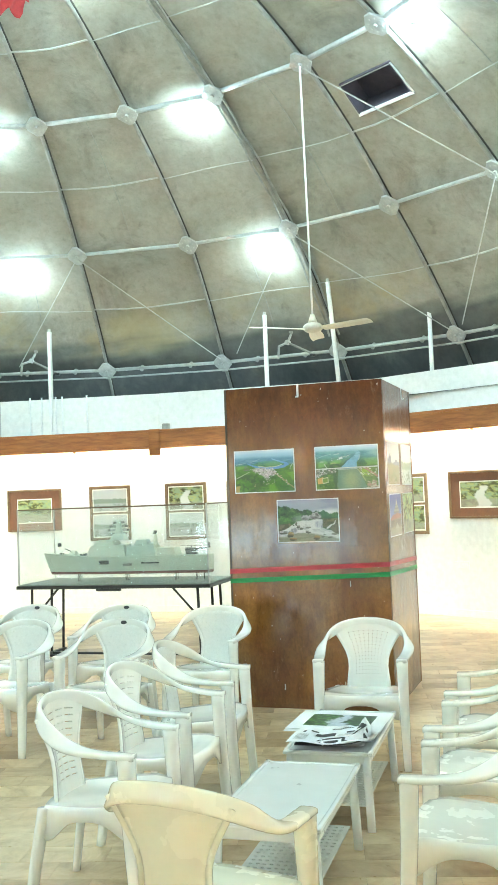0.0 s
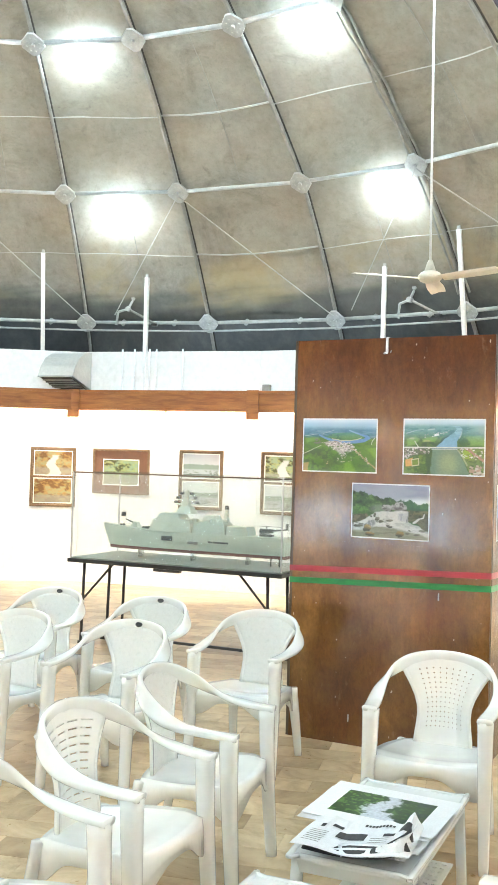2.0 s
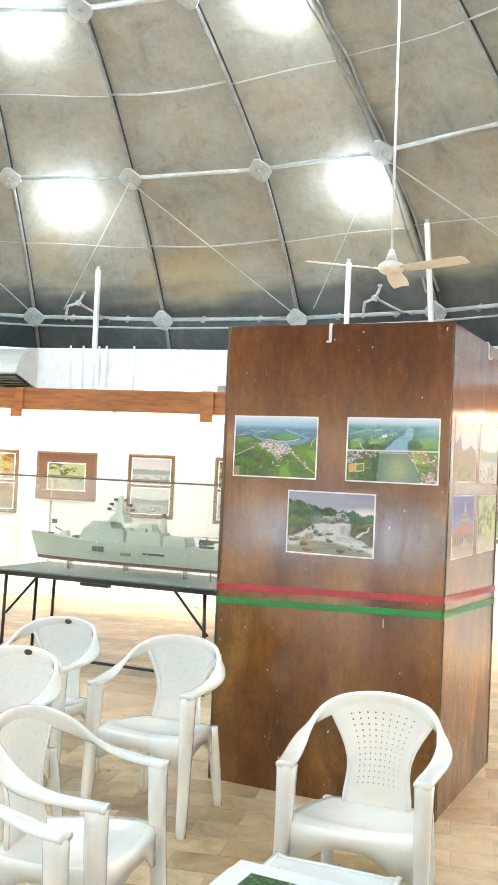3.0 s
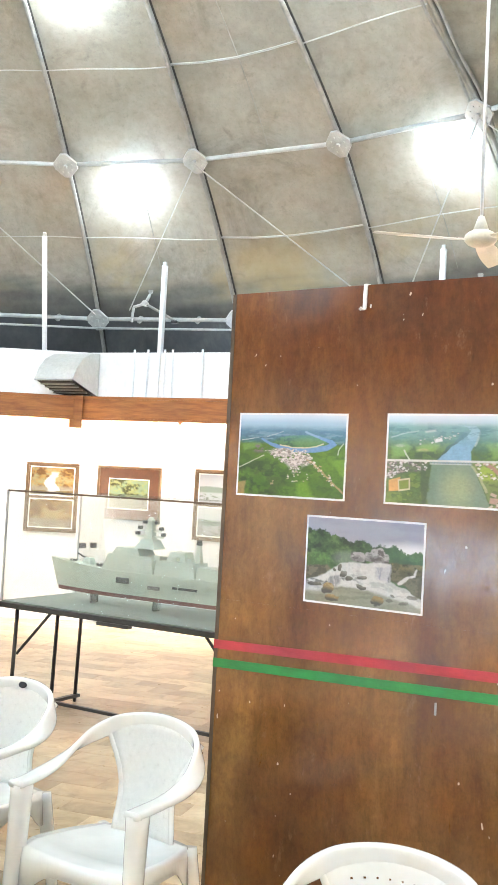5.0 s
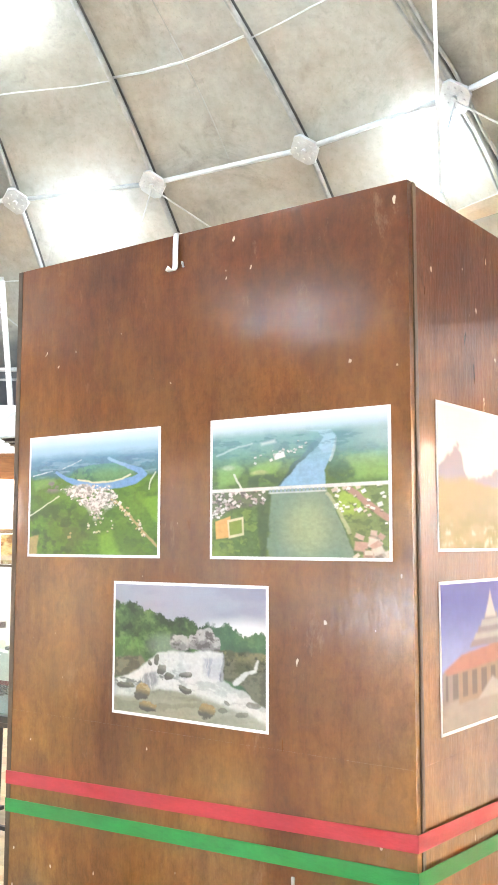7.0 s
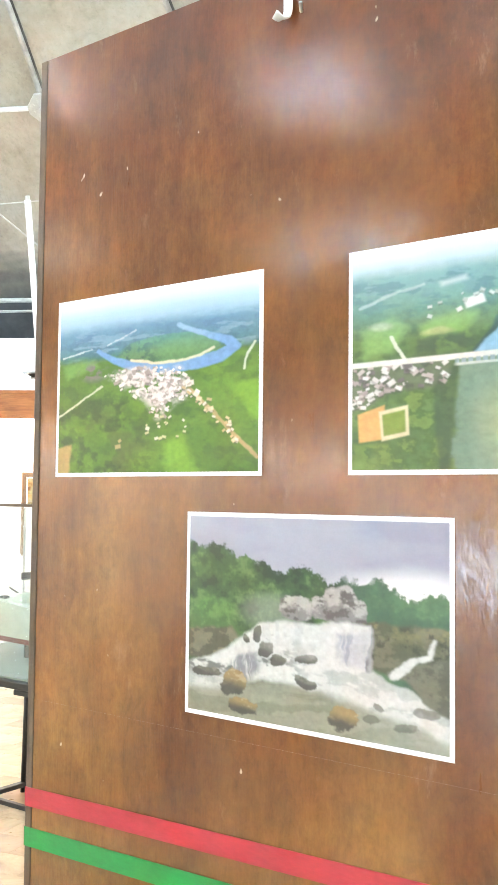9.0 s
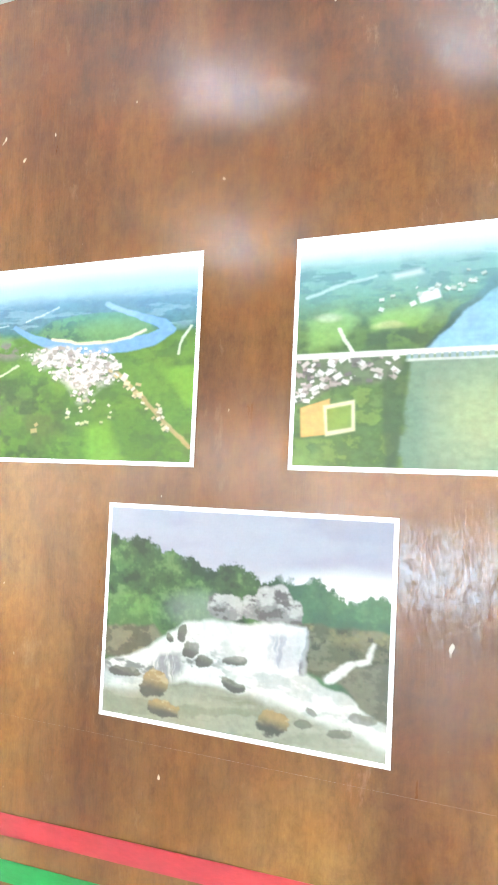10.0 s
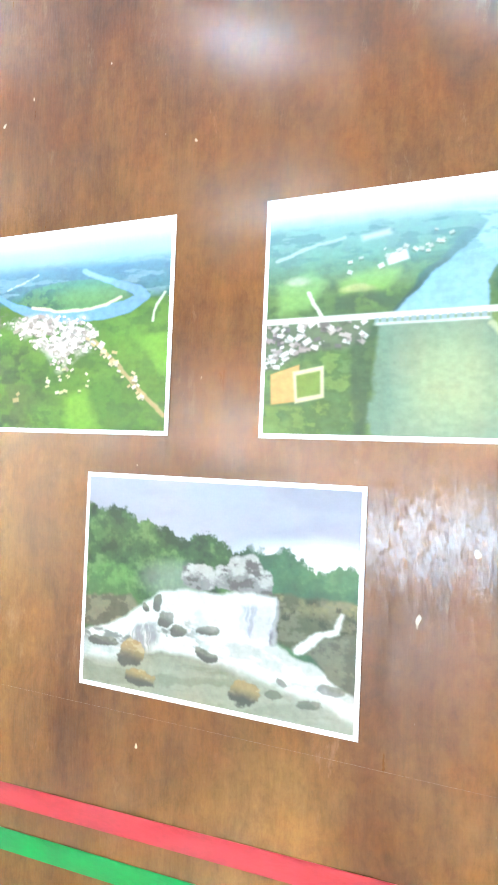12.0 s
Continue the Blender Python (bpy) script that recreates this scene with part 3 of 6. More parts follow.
                for a, b in zip(line, line[1:]):
                    add_tube(bm, a, b, 0.005, n=5, cap=False)
    part("seam", bm, STEEL_DULL, frame_ob)
    # joint plates with bolts
    bm = bmesh.new()
    pts = [(-0.135, -0.035), (-0.035, -0.145), (0.035, -0.145), (0.135, -0.035), (0.135, 0.035), (0.035, 0.145), (-0.035, 0.145), (-0.135, 0.035)]
    lo = [bm.verts.new((x, y, 0)) for x, y in pts]
    hi = [bm.verts.new((x * 0.96, y * 0.96, 0.022)) for x, y in pts]
    bm.faces.new(lo[::-1])
    bm.faces.new(hi)
    for i in range(8):
        bm.faces.new((lo[i], lo[(i + 1) % 8], hi[(i + 1) % 8], hi[i]))
    for i in range(8):
        a = i * math.pi / 4 + 0.2
        x, y = 0.075 * math.cos(a), 0.085 * math.sin(a)
        add_tube(bm, (x, y, 0.02), (x, y, 0.030), 0.010, n=6)
    add_tube(bm, (0, 0, 0.02), (0, 0, 0.05), 0.022, n=8)
    first = part("joint_plate", bm, STEEL, frame_ob)
    n = 0
    for r, z in RINGS[:4]:
        for k in range(30):
            p, inn, up = on_dome(k, r, 0.085), on_dome(k, r, 0.5), on_dome(k, r - 0.3, 0.085)
            w = (inn - p).normalized()
            v = (up - p).normalized()
            m = Matrix((v.cross(w), v, w)).transposed().to_4x4()
            m.translation = p
            if n == 0:
                first.matrix_basis = m
            else:
                share("joint_plate", first.data, frame_ob, m)
            n += 1
    # bracing wires
    for (k0, r0, k1, r1) in ((0, 7.38, -0.75, 8.65), (0, 7.38, 1, 8.70), (2, 7.38, 1.15, 8.65), (2, 7.38, 3, 8.70), (4, 7.38, 3.1, 8.65), (-2, 7.38, -1, 8.70), (3, 5.69, 4, 7.38), (4, 7.38, 5, 8.7)):
        part("brace_wire", tube(on_dome(k0, r0, 0.13), on_dome(k1, r1, 0.13), 0.008, n=6), STEEL, frame_ob)
    # conduits strapped beside one rib
    for off in (-0.035, 0.045):
        bm = bmesh.new()
        path = [on_dome(2 + off, r, 0.06 + 0.02 * math.sin(r * 9 + off * 50)) for r in [8.6 - 0.2 * j for j in range(28)]]
        for a, b in zip(path, path[1:]):
            add_tube(bm, a, b, 0.016, n=6, cap=False)
        part("conduit", bm, STEEL_DULL, frame_ob)


build_dome()


def build_hatch():
    h = empty("roof_hatch", pose(0, 0, 0), "open rectangular roof hatch in the dome with a pale sill", "roof hatch", kind="structure")
    c = [(HATCH_K[0], HATCH_R[0]), (HATCH_K[1], HATCH_R[0]), (HATCH_K[1], HATCH_R[1]), (HATCH_K[0], HATCH_R[1])]
    for i in range(4):
        a, b = c[i], c[(i + 1) % 4]
        bm = bmesh.new()
        q = [bm.verts.new(on_dome(*p, d)) for p, d in ((a, 0.03), (b, 0.03), (b, -0.30), (a, -0.30))]
        bm.faces.new(q)
        thicken(bm, 0.02)
        part("lining", bm, HATCH_GREY, h)
        part("edge_frame", tube(on_dome(*a, 0.02), on_dome(*b, 0.02), 0.012 if i != 2 else 0.02, n=6), STEEL if i != 2 else WHITE_TUBE, h)
    bm = bmesh.new()
    e = ((-0.06, -0.06), (0.06, -0.06), (0.06, 0.06), (-0.06, 0.06))
    bm.faces.new([bm.verts.new(on_dome(p[0] + o[0], p[1] + o[1], -0.28)) for p, o in zip(c, e)])
    thicken(bm, 0.02)
    part("shutter", bm, HATCH_GREY, h)


build_hatch()

# ---- lamps on the dome ----


def build_bulbs():
    bm = bmesh.new()
    bmesh.ops.create_uvsphere(bm, u_segments=16, v_segments=10, radius=0.062)
    bmesh.ops.translate(bm, verts=bm.verts, vec=(0, 0, 0.03))
    first = empty("ceiling_bulb", pose(0, 0, 0), "bare cool-white bulb glaring on the dome; the upper two rings are added fill", "lamp", "bulbs on the dome")
    part("bulb", bm, BULB, first, smooth=True)
    part("stem", tube((0, 0, -0.104), (0, 0, -0.0805), 0.012), WHITE_TUBE, first)
    part("socket", tube((0, 0, -0.08), (0, 0, -0.026), 0.03, 0.04), WHITE_TUBE, first, smooth=True)
    n = 0
    lower = (-0.58, 1.70, 4.22, 6.7, 9.2, 11.7, 15.4, 17.8, 20.7, 22.9, 24.9, 27.1)
    # the rings at radius 3.95 and 2.1 are unseen, added to brighten the hall
    for r, ks in ((7.64, lower), (5.88, lower), (3.95, tuple(1.667 * q + 1.2 for q in range(18))), (2.1, tuple(3.75 * q + 2.4 for q in range(8)))):
        for k in ks:
            p = on_dome(k, r, 0.105)
            w = (on_dome(k, r, 0.8) - p).normalized()
            m = Matrix.Translation(p) @ w.to_track_quat("Z", "Y").to_matrix().to_4x4()
            if n == 0:
                first.matrix_basis = m
            else:
                copy_thing(first, m)
            n += 1


build_bulbs()

# ---- the panelled column with its photographs ----
KX0, KX1, KY0, KY1, KH = -1.713, -0.445, 7.25, 8.475, 2.50


def build_column():
    c = empty("display_column", pose((KX0 + KX1) / 2, (KY0 + KY1) / 2, 0), "square display column clad in scuffed red-brown varnished plywood", "column")
    w, d, t = (KX1 - KX0) / 2, (KY1 - KY0) / 2, 0.019
    z1 = 1.243
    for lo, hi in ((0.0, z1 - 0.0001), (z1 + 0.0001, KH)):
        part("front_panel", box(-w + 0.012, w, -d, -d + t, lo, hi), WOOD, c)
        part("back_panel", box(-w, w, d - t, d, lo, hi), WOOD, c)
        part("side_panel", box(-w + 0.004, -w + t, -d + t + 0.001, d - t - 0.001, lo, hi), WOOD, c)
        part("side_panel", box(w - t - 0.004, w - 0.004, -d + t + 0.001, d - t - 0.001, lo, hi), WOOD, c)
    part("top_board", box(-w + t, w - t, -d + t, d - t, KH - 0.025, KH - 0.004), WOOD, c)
    part("corner_bead", box(-w - 0.006, -w + 0.0115, -d - 0.002, -d + 0.02, 0, KH, 0.002), TRIM, c, "dark corner bead")
    part("corner_bead", box(w - 0.003, w + 0.003, -d + 0.0195, -d + 0.034, 0, KH, 0.001), TRIM, c)
    part("corner_bead", box(-w - 0.006, -w + 0.0035, d - 0.02, d + 0.002, 0, KH, 0.002), TRIM, c)
    # taped stripes, a little out of level
    for mat, nm, zl, zr in ((RED_TAPE, "red_stripe", 1.057, 1.098), (GREEN_TAPE, "green_stripe", 0.982, 1.023)):
        for side in (0, 1):
            bm = bmesh.new()
            if side == 0:
                ends = [((-w - 0.0065, -d - 0.0030), (-w - 0.0065, -d - 0.0022), zl), ((w + 0.0038, -d - 0.0030), (w + 0.0038, -d - 0.0022), zr)]
            else:
                ends = [((w + 0.0046, -d - 0.003), (w + 0.0038, -d - 0.003), zr), ((w + 0.0046, d), (w + 0.0038, d), zl)]
            q = [[bm.verts.new((*p, z + s)) for p in (a, b) for s in (-0.018, 0.018)] for a, b, z in ends]
            for f in ((0, 1, 3, 2),):
                bm.faces.new([q[0][k] for k in f])
                bm.faces.new([q[1][k] for k in f])
            for k0, k1 in ((0, 1), (1, 3), (3, 2), (2, 0)):
                bm.faces.new((q[0][k0], q[0][k1], q[1][k1], q[1][k0]))
            part(nm, bm, mat, c)
    hooks = ((-1.105 - (KX0 + KX1) / 2, -d, 0), (w, 0.18, 90))
    for x, y, r in hooks:
        m = pose(x, y, KH, 0, 0, r)
        bm = bmesh.new()
        path = smooth_path([(0, 0.05, 0.003), (0, 0.006, 0.003), (0, -0.005, -0.004), (0, -0.008, -0.05), (0, -0.009, -0.088), (-0.004, -0.02, -0.098), (-0.012, -0.028, -0.092)], 4)
        add_sweep(bm, path, lambda i, s: Vector((1, 0.1, 0)), 0.017, 0.005, 8)
        part("strap_hook", bm, WHITE_TUBE, c, "cream metal strap hook over the top edge", smooth=True, world=m)
        part("nail", tube((0.022, -0.002, -0.088), (0.03, -0.016, -0.080), 0.003, n=6), STEEL, c, world=m)
    for x, z in ((-1.30, 0.14), (-0.82, 0.17), (-0.75, 0.93)):
        part("screw", box(x - (KX0 + KX1) / 2 - 0.004, x - (KX0 + KX1) / 2 + 0.004, -d - 0.004, -d - 0.0005, z, z + 0.045, 0.001), STEEL, c)


build_column()


# ---- printed pictures: colours laid on a fine sheet, computed from shapes ----
def fbm(x, y, seed, octaves=5, gain=0.55):
    """Smooth value noise summed over octaves, on arrays, about 0 to 1."""
    tot, amp, norm = np.zeros_like(x), 1.0, 0.0
    for o in range(octaves):
        fx, fy = x * 2 ** o + seed * 13.7 + o * 5.3, y * 2 ** o + seed * 7.9 + o * 3.1
        ix, iy = np.floor(fx), np.floor(fy)
        tx, ty = fx - ix, fy - iy
        tx, ty = tx * tx * (3 - 2 * tx), ty * ty * (3 - 2 * ty)

        def h(a, b):
            v = np.sin(a * 127.1 + b * 311.7 + seed * 17.3) * 43758.5453
            return v - np.floor(v)
        tot += amp * ((h(ix, iy) * (1 - tx) + h(ix + 1, iy) * tx) * (1 - ty) + (h(ix, iy + 1) * (1 - tx) + h(ix + 1, iy + 1) * tx) * ty)
        norm += amp
        amp *= gain
    return tot / norm


def soft(v, a, b):
    t = np.clip((v - a) / (b - a), 0, 1)
    return t * t * (3 - 2 * t)


def lay(img, mask, col):
    col = np.array(col, float)
    m = np.clip(mask, 0, 1)[..., None]
    return img * (1 - m) + col * m


def dist_line(x, y, pts):
    """Distance to a polyline, and how far along it."""
    best, along = np.full_like(x, 9.0), np.zeros_like(x)
    n = len(pts) - 1
    for i in range(n):
        (ax, ay), (bx, by) = pts[i], pts[i + 1]
        dx, dy = bx - ax, by - ay
        t = np.clip(((x - ax) * dx + (y - ay) * dy) / (dx * dx + dy * dy), 0, 1)
        d = np.hypot(x - ax - t * dx, y - ay - t * dy)
        along = np.where(d < best, (i + t) / n, along)
        best = np.minimum(best, d)
    return best, along


def inside(x, y, pts):
    r = np.zeros(x.shape, bool)
    n = len(pts)
    for i in range(n):
        (ax, ay), (bx, by) = pts[i], pts[(i + 1) % n]
        c = (ay > y) != (by > y)
        r ^= c & (x < (bx - ax) * (y - ay) / (by - ay + 1e-9) + ax)
    return r


def patch(x, y, pts, edge=0.01):
    """A polygon with soft edges, 1 inside."""
    d = dist_line(x, y, list(pts) + [pts[0]])[0]
    return soft(np.where(inside(x, y, pts), d, -d), -edge, edge)


def blob(x, y, cx, cy, w, h, edge=0.15):
    return soft(np.hypot((x - cx) / w, (y - cy) / h), 1 + edge, 1 - edge)


def roofs(img, x, y, n, seed, where, size, cols=((0.62, 0.55, 0.53), (0.66, 0.62, 0.60), (0.50, 0.44, 0.42), (0.30, 0.25, 0.23))):
    """Small pale roofs, thrown where the map of chances says."""
    rng = random.Random(seed)
    ny, nx = x.shape
    k = tries = 0
    while k < n and tries < 40 * n:
        tries += 1
        j, i = rng.randrange(ny), rng.randrange(nx)
        if where[j, i] < rng.random():
            continue
        k += 1
        px, py, r = x[j, i], y[j, i], size * (0.5 + 0.8 * rng.random())
        m = max(3, int(2.2 * r * nx))
        j0, j1, i0, i1 = max(0, j - m), min(ny, j + m + 1), max(0, i - m), min(nx, i + m + 1)
        X, Y = x[j0:j1, i0:i1] - px, (y[j0:j1, i0:i1] - py) * 0.8
        t = rng.random() * 1.4 - 0.7
        u, v = X * math.cos(t) + Y * math.sin(t), Y * math.cos(t) - X * math.sin(t)
        d = np.maximum(np.abs(u), np.abs(v) * (1.1 + rng.random()))
        img[j0:j1, i0:i1] = lay(img[j0:j1, i0:i1], soft(np.maximum(np.abs(u), np.abs(v - 0.7 * r) * 1.5), r * 1.1, r * 0.7) * 0.4, (0.05, 0.06, 0.04))
        img[j0:j1, i0:i1] = lay(img[j0:j1, i0:i1], soft(d, r * 1.15, r * 0.7), rng.choice(cols))
    return img


def olive(img):
    """Prints of foliage run to yellow."""
    g = np.clip(img[..., 1] - 1.25 * np.maximum(img[..., 0], img[..., 2]), 0, 1)
    img[..., 0] += 0.22 * g
    img[..., 1] -= 0.16 * g
    return img


def pic_loop_river(x, y):
    """Hazy aerial view: a river loop round a green tongue of land, a white village, bright fields."""
    f1, f2, f3 = fbm(x * 5, y * 7, 1), fbm(x * 20, y * 24, 2), fbm(x * 60, y * 60, 3, 3)
    X, Y = x + 0.020 * (fbm(x * 16, y * 14, 81) - 0.5), y + 0.020 * (fbm(x * 16, y * 14, 82) - 0.5)
    img = np.zeros(x.shape + (3,)) + np.array((0.040, 0.165, 0.016))
    img = lay(img, soft(f1, 0.40, 0.62) * 0.8, (0.060, 0.225, 0.022))
    img = lay(img, soft(f2, 0.50, 0.66) * 0.55, (0.026, 0.105, 0.018))
    img = lay(img, soft(fbm(x * 7, y * 9, 5), 0.44, 0.60) * soft(x, 0.62, 0.40) * soft(y, 0.56, 0.70) * 0.8, (0.050, 0.110, 0.024))
    img = lay(img, soft(fbm(x * 13, y * 13, 6), 0.50, 0.62) * soft(x, 0.60, 0.35) * soft(y, 0.50, 0.62) * 0.7, (0.022, 0.070, 0.018))
    img = lay(img, patch(X, Y, [(0.57, 0.84), (0.66, 0.80), (0.74, 1.02), (0.58, 1.02)], 0.03) * 0.8, (0.115, 0.36, 0.028))
    img = lay(img, patch(X, Y, [(0.87, 0.55), (1.02, 0.53), (1.02, 0.76), (0.96, 0.70)], 0.015) * 0.85, (0.105, 0.34, 0.030))
    img = lay(img, patch(X, Y, [(0.68, 0.52), (0.90, 0.50), (0.95, 0.66), (0.90, 0.78)], 0.03) * 0.4, (0.065, 0.26, 0.026))
    img = lay(img, patch(X, Y, [(-0.02, 0.855), (0.075, 0.835), (0.065, 1.02), (-0.02, 1.02)], 0.008) * 0.85, (0.36, 0.25, 0.09))
    img = lay(img, patch(X, Y, [(0.02, 0.37), (0.20, 0.34), (0.22, 0.39), (0.05, 0.45)], 0.02), (0.090, 0.29, 0.050))
    # the far land, blue with distance
    far = soft(y + 0.03 * (f1 - 0.5), 0.37, 0.30)
    img = lay(img, far * 0.9, (0.055, 0.150, 0.185))
    img = lay(img, far * soft(f2, 0.44, 0.60) * 0.7, (0.030, 0.095, 0.130))
    img = lay(img, far * soft(fbm(x * 10, y * 40, 8), 0.55, 0.66) * 0.5, (0.25, 0.36, 0.42))
    isl = blob(X, Y, 0.585, 0.335, 0.245, 0.088, 0.06)
    img = lay(img, isl, (0.060, 0.225, 0.075))
    img = lay(img, isl * soft(f2, 0.46, 0.60) * soft(x, 0.66, 0.42), (0.030, 0.095, 0.060))
    img = lay(img, isl * blob(x, y, 0.66, 0.32, 0.15, 0.04, 0.5) * 0.6, (0.095, 0.30, 0.085))
    river = [(0.215, 0.300), (0.306, 0.365), (0.415, 0.410), (0.548, 0.430), (0.70, 0.425), (0.82, 0.40), (0.895, 0.355), (0.865, 0.315), (0.77, 0.272), (0.69, 0.245), (0.64, 0.205)]
    d, al = dist_line(X, Y, river)
    wid = 0.011 + 0.021 * np.sin(np.clip(al * 1.15, 0, 1) * 3.1)
    img = lay(img, soft(wid - d, -0.005, 0.006), (0.140, 0.275, 0.52))
    img = lay(img, soft(wid - d, -0.005, 0.006) * soft(al, 0.70, 0.95) * 0.8, (0.34, 0.48, 0.62))
    shore = dist_line(X, Y, [(0.40, 0.375), (0.50, 0.398), (0.62, 0.400), (0.74, 0.382), (0.80, 0.350)])[0]
    img = lay(img, soft(shore, 0.011, 0.004), (0.56, 0.52, 0.36))
    for line, w in (([(0.27, 0.275), (0.34, 0.245), (0.42, 0.205)], 0.008), ([(0.02, 0.315), (0.10, 0.30), (0.18, 0.285)], 0.008)):
        img = lay(img, soft(dist_line(X, Y, line)[0] + 0.012 * (f3 - 0.4), w, w * 0.4), (0.50, 0.54, 0.57))
    img = lay(img, soft(y, 0.38, 0.12) * 0.62, (0.15, 0.30, 0.50))
    img = lay(img, soft(y + 0.02 * (f2 - 0.5), 0.205, 0.10), (0.34, 0.50, 0.64))
    img = lay(img, soft(y, 0.11, 0.0), (0.58, 0.68, 0.76))
    # roads and lanes
    img = lay(img, soft(dist_line(X, Y, [(0.0, 0.67), (0.10, 0.60), (0.24, 0.505)])[0], 0.008, 0.003), (0.44, 0.46, 0.34))
    img = lay(img, soft(dist_line(X, Y, [(0.985, 0.34), (0.955, 0.40), (0.935, 0.475)])[0], 0.008, 0.003), (0.46, 0.50, 0.42))
    lane = dist_line(X, Y, [(0.69, 0.555), (0.78, 0.66), (0.88, 0.79), (1.0, 0.93)])[0]
    img = lay(img, soft(lane, 0.013, 0.005) * 0.9, (0.36, 0.26, 0.13))
    img = lay(img, blob(x, y, 0.195, 0.42, 0.07, 0.05, 0.5) * soft(f2, 0.36, 0.5), (0.16, 0.135, 0.13))
    core = patch(X, Y, [(0.27, 0.445), (0.41, 0.43), (0.64, 0.445), (0.71, 0.585), (0.62, 0.61), (0.54, 0.70), (0.49, 0.62), (0.41, 0.55)], 0.035)
    img = lay(img, core * soft(f2, 0.36, 0.46) * 0.85, (0.42, 0.37, 0.35))
    img = lay(img, core * soft(f2, 0.50, 0.56), (0.64, 0.57, 0.55))
    img = roofs(img, x, y, 210, 4, core, 0.011)
    img = roofs(img, x, y, 34, 9, soft(lane, 0.035, 0.012) * (x < 0.93), 0.011, ((0.56, 0.44, 0.30), (0.60, 0.52, 0.46), (0.42, 0.31, 0.17)))
    img = roofs(img, x, y, 16, 10, blob(x, y, 0.57, 0.75, 0.11, 0.07), 0.010, ((0.52, 0.50, 0.42), (0.42, 0.40, 0.24)))
    img = roofs(img, x, y, 7, 11, blob(x, y, 0.31, 0.84, 0.07, 0.03), 0.014, ((0.36, 0.29, 0.13), (0.30, 0.25, 0.12)))
    return olive(img) * (1 + 0.36 * soft(y, 0.10, 0.30) * (f3 - 0.5))[..., None]


def pic_bridge(x, y):
    """Aerial view up a broad green river crossed by a long white bridge, town to both sides."""
    f1, f2, f3 = fbm(x * 5, y * 7, 11), fbm(x * 22, y * 24, 12), fbm(x * 60, y * 60, 13, 3)
    X, Y = x + 0.022 * (fbm(x * 15, y * 14, 14) - 0.5), y + 0.022 * (fbm(x * 15, y * 14, 15) - 0.5)
    img = np.zeros(x.shape + (3,)) + np.array((0.055, 0.150, 0.040))
    img = lay(img, soft(f1, 0.42, 0.60) * 0.7, (0.085, 0.215, 0.055))
    img = lay(img, soft(f2, 0.50, 0.64) * 0.6, (0.028, 0.085, 0.030))
    # fields over the bridge
    img = lay(img, patch(X, Y, [(0.03, 0.36), (0.14, 0.30), (0.20, 0.36), (0.14, 0.47), (0.04, 0.48)], 0.02), (0.125, 0.33, 0.085))
    img = lay(img, patch(X, Y, [(0.23, 0.36), (0.36, 0.30), (0.42, 0.33), (0.38, 0.41), (0.24, 0.42)], 0.02), (0.135, 0.36, 0.065))
    img = lay(img, blob(X, Y, 0.29, 0.395, 0.05, 0.018, 0.4) * 0.8, (0.36, 0.36, 0.16))
    img = lay(img, blob(X, Y, 0.10, 0.345, 0.04, 0.02, 0.5) * 0.7, (0.40, 0.42, 0.30))
    img = lay(img, patch(X, Y, [(0.22, 0.42), (0.40, 0.40), (0.42, 0.47), (0.22, 0.49)], 0.02) * soft(f2, 0.36, 0.5), (0.035, 0.095, 0.040))
    img = lay(img, patch(X, Y, [(0.76, 0.30), (1.02, 0.26), (1.02, 0.46), (0.84, 0.46)], 0.03) * 0.9, (0.155, 0.36, 0.090))
    img = lay(img, patch(X, Y, [(0.68, 0.34), (0.76, 0.28), (0.84, 0.46), (0.68, 0.50)], 0.02) * soft(f2, 0.36, 0.5) * 0.8, (0.045, 0.130, 0.055))
    up = [(0.415, 0.50), (0.507, 0.347), (0.616, 0.243), (0.658, 0.165), (0.63, 0.120), (0.56, 0.105), (0.70, 0.115), (0.735, 0.165), (0.705, 0.30), (0.668, 0.393), (0.668, 0.51)]
    bank = dist_line(X, Y, [(0.43, 0.50), (0.50, 0.36), (0.60, 0.25), (0.645, 0.18)])[0]
    img = lay(img, soft(bank + 0.02 * (f2 - 0.5), 0.032, 0.018) * soft(y, 0.10, 0.22), (0.030, 0.075, 0.060))
    img = lay(img, patch(X, Y, up, 0.006), (0.210, 0.375, 0.54))
    img = lay(img, patch(X, Y, up, 0.006) * soft(y, 0.34, 0.16) * 0.7, (0.42, 0.56, 0.66))
    img = lay(img, soft(dist_line(X, Y, [(0.735, 0.18), (0.715, 0.27), (0.70, 0.33)])[0], 0.010, 0.004) * 0.7, (0.50, 0.55, 0.55))
    # haze over the far land
    img = lay(img, soft(y, 0.44, 0.12) * 0.66, (0.22, 0.40, 0.50))
    img = lay(img, soft(y, 0.36, 0.20) * soft(fbm(x * 13, y * 34, 16), 0.50, 0.60) * soft(y, 0.09, 0.15) * 0.55, (0.060, 0.165, 0.20))
    img = lay(img, soft(x, 0.75, 1.0) * soft(y, 0.36, 0.16) * 0.5, (0.40, 0.52, 0.52))
    img = lay(img, soft(dist_line(X, Y, [(0.03, 0.245), (0.14, 0.205), (0.25, 0.180)])[0], 0.009, 0.003) * 0.6, (0.42, 0.52, 0.58))
    img = lay(img, patch(x, y, [(0.30, 0.175), (0.385, 0.155), (0.39, 0.178), (0.305, 0.195)], 0.012) * 0.7, (0.50, 0.57, 0.62))
    img = lay(img, patch(x, y, [(0.375, 0.265), (0.435, 0.245), (0.445, 0.285), (0.385, 0.305)], 0.006), (0.68, 0.70, 0.72))
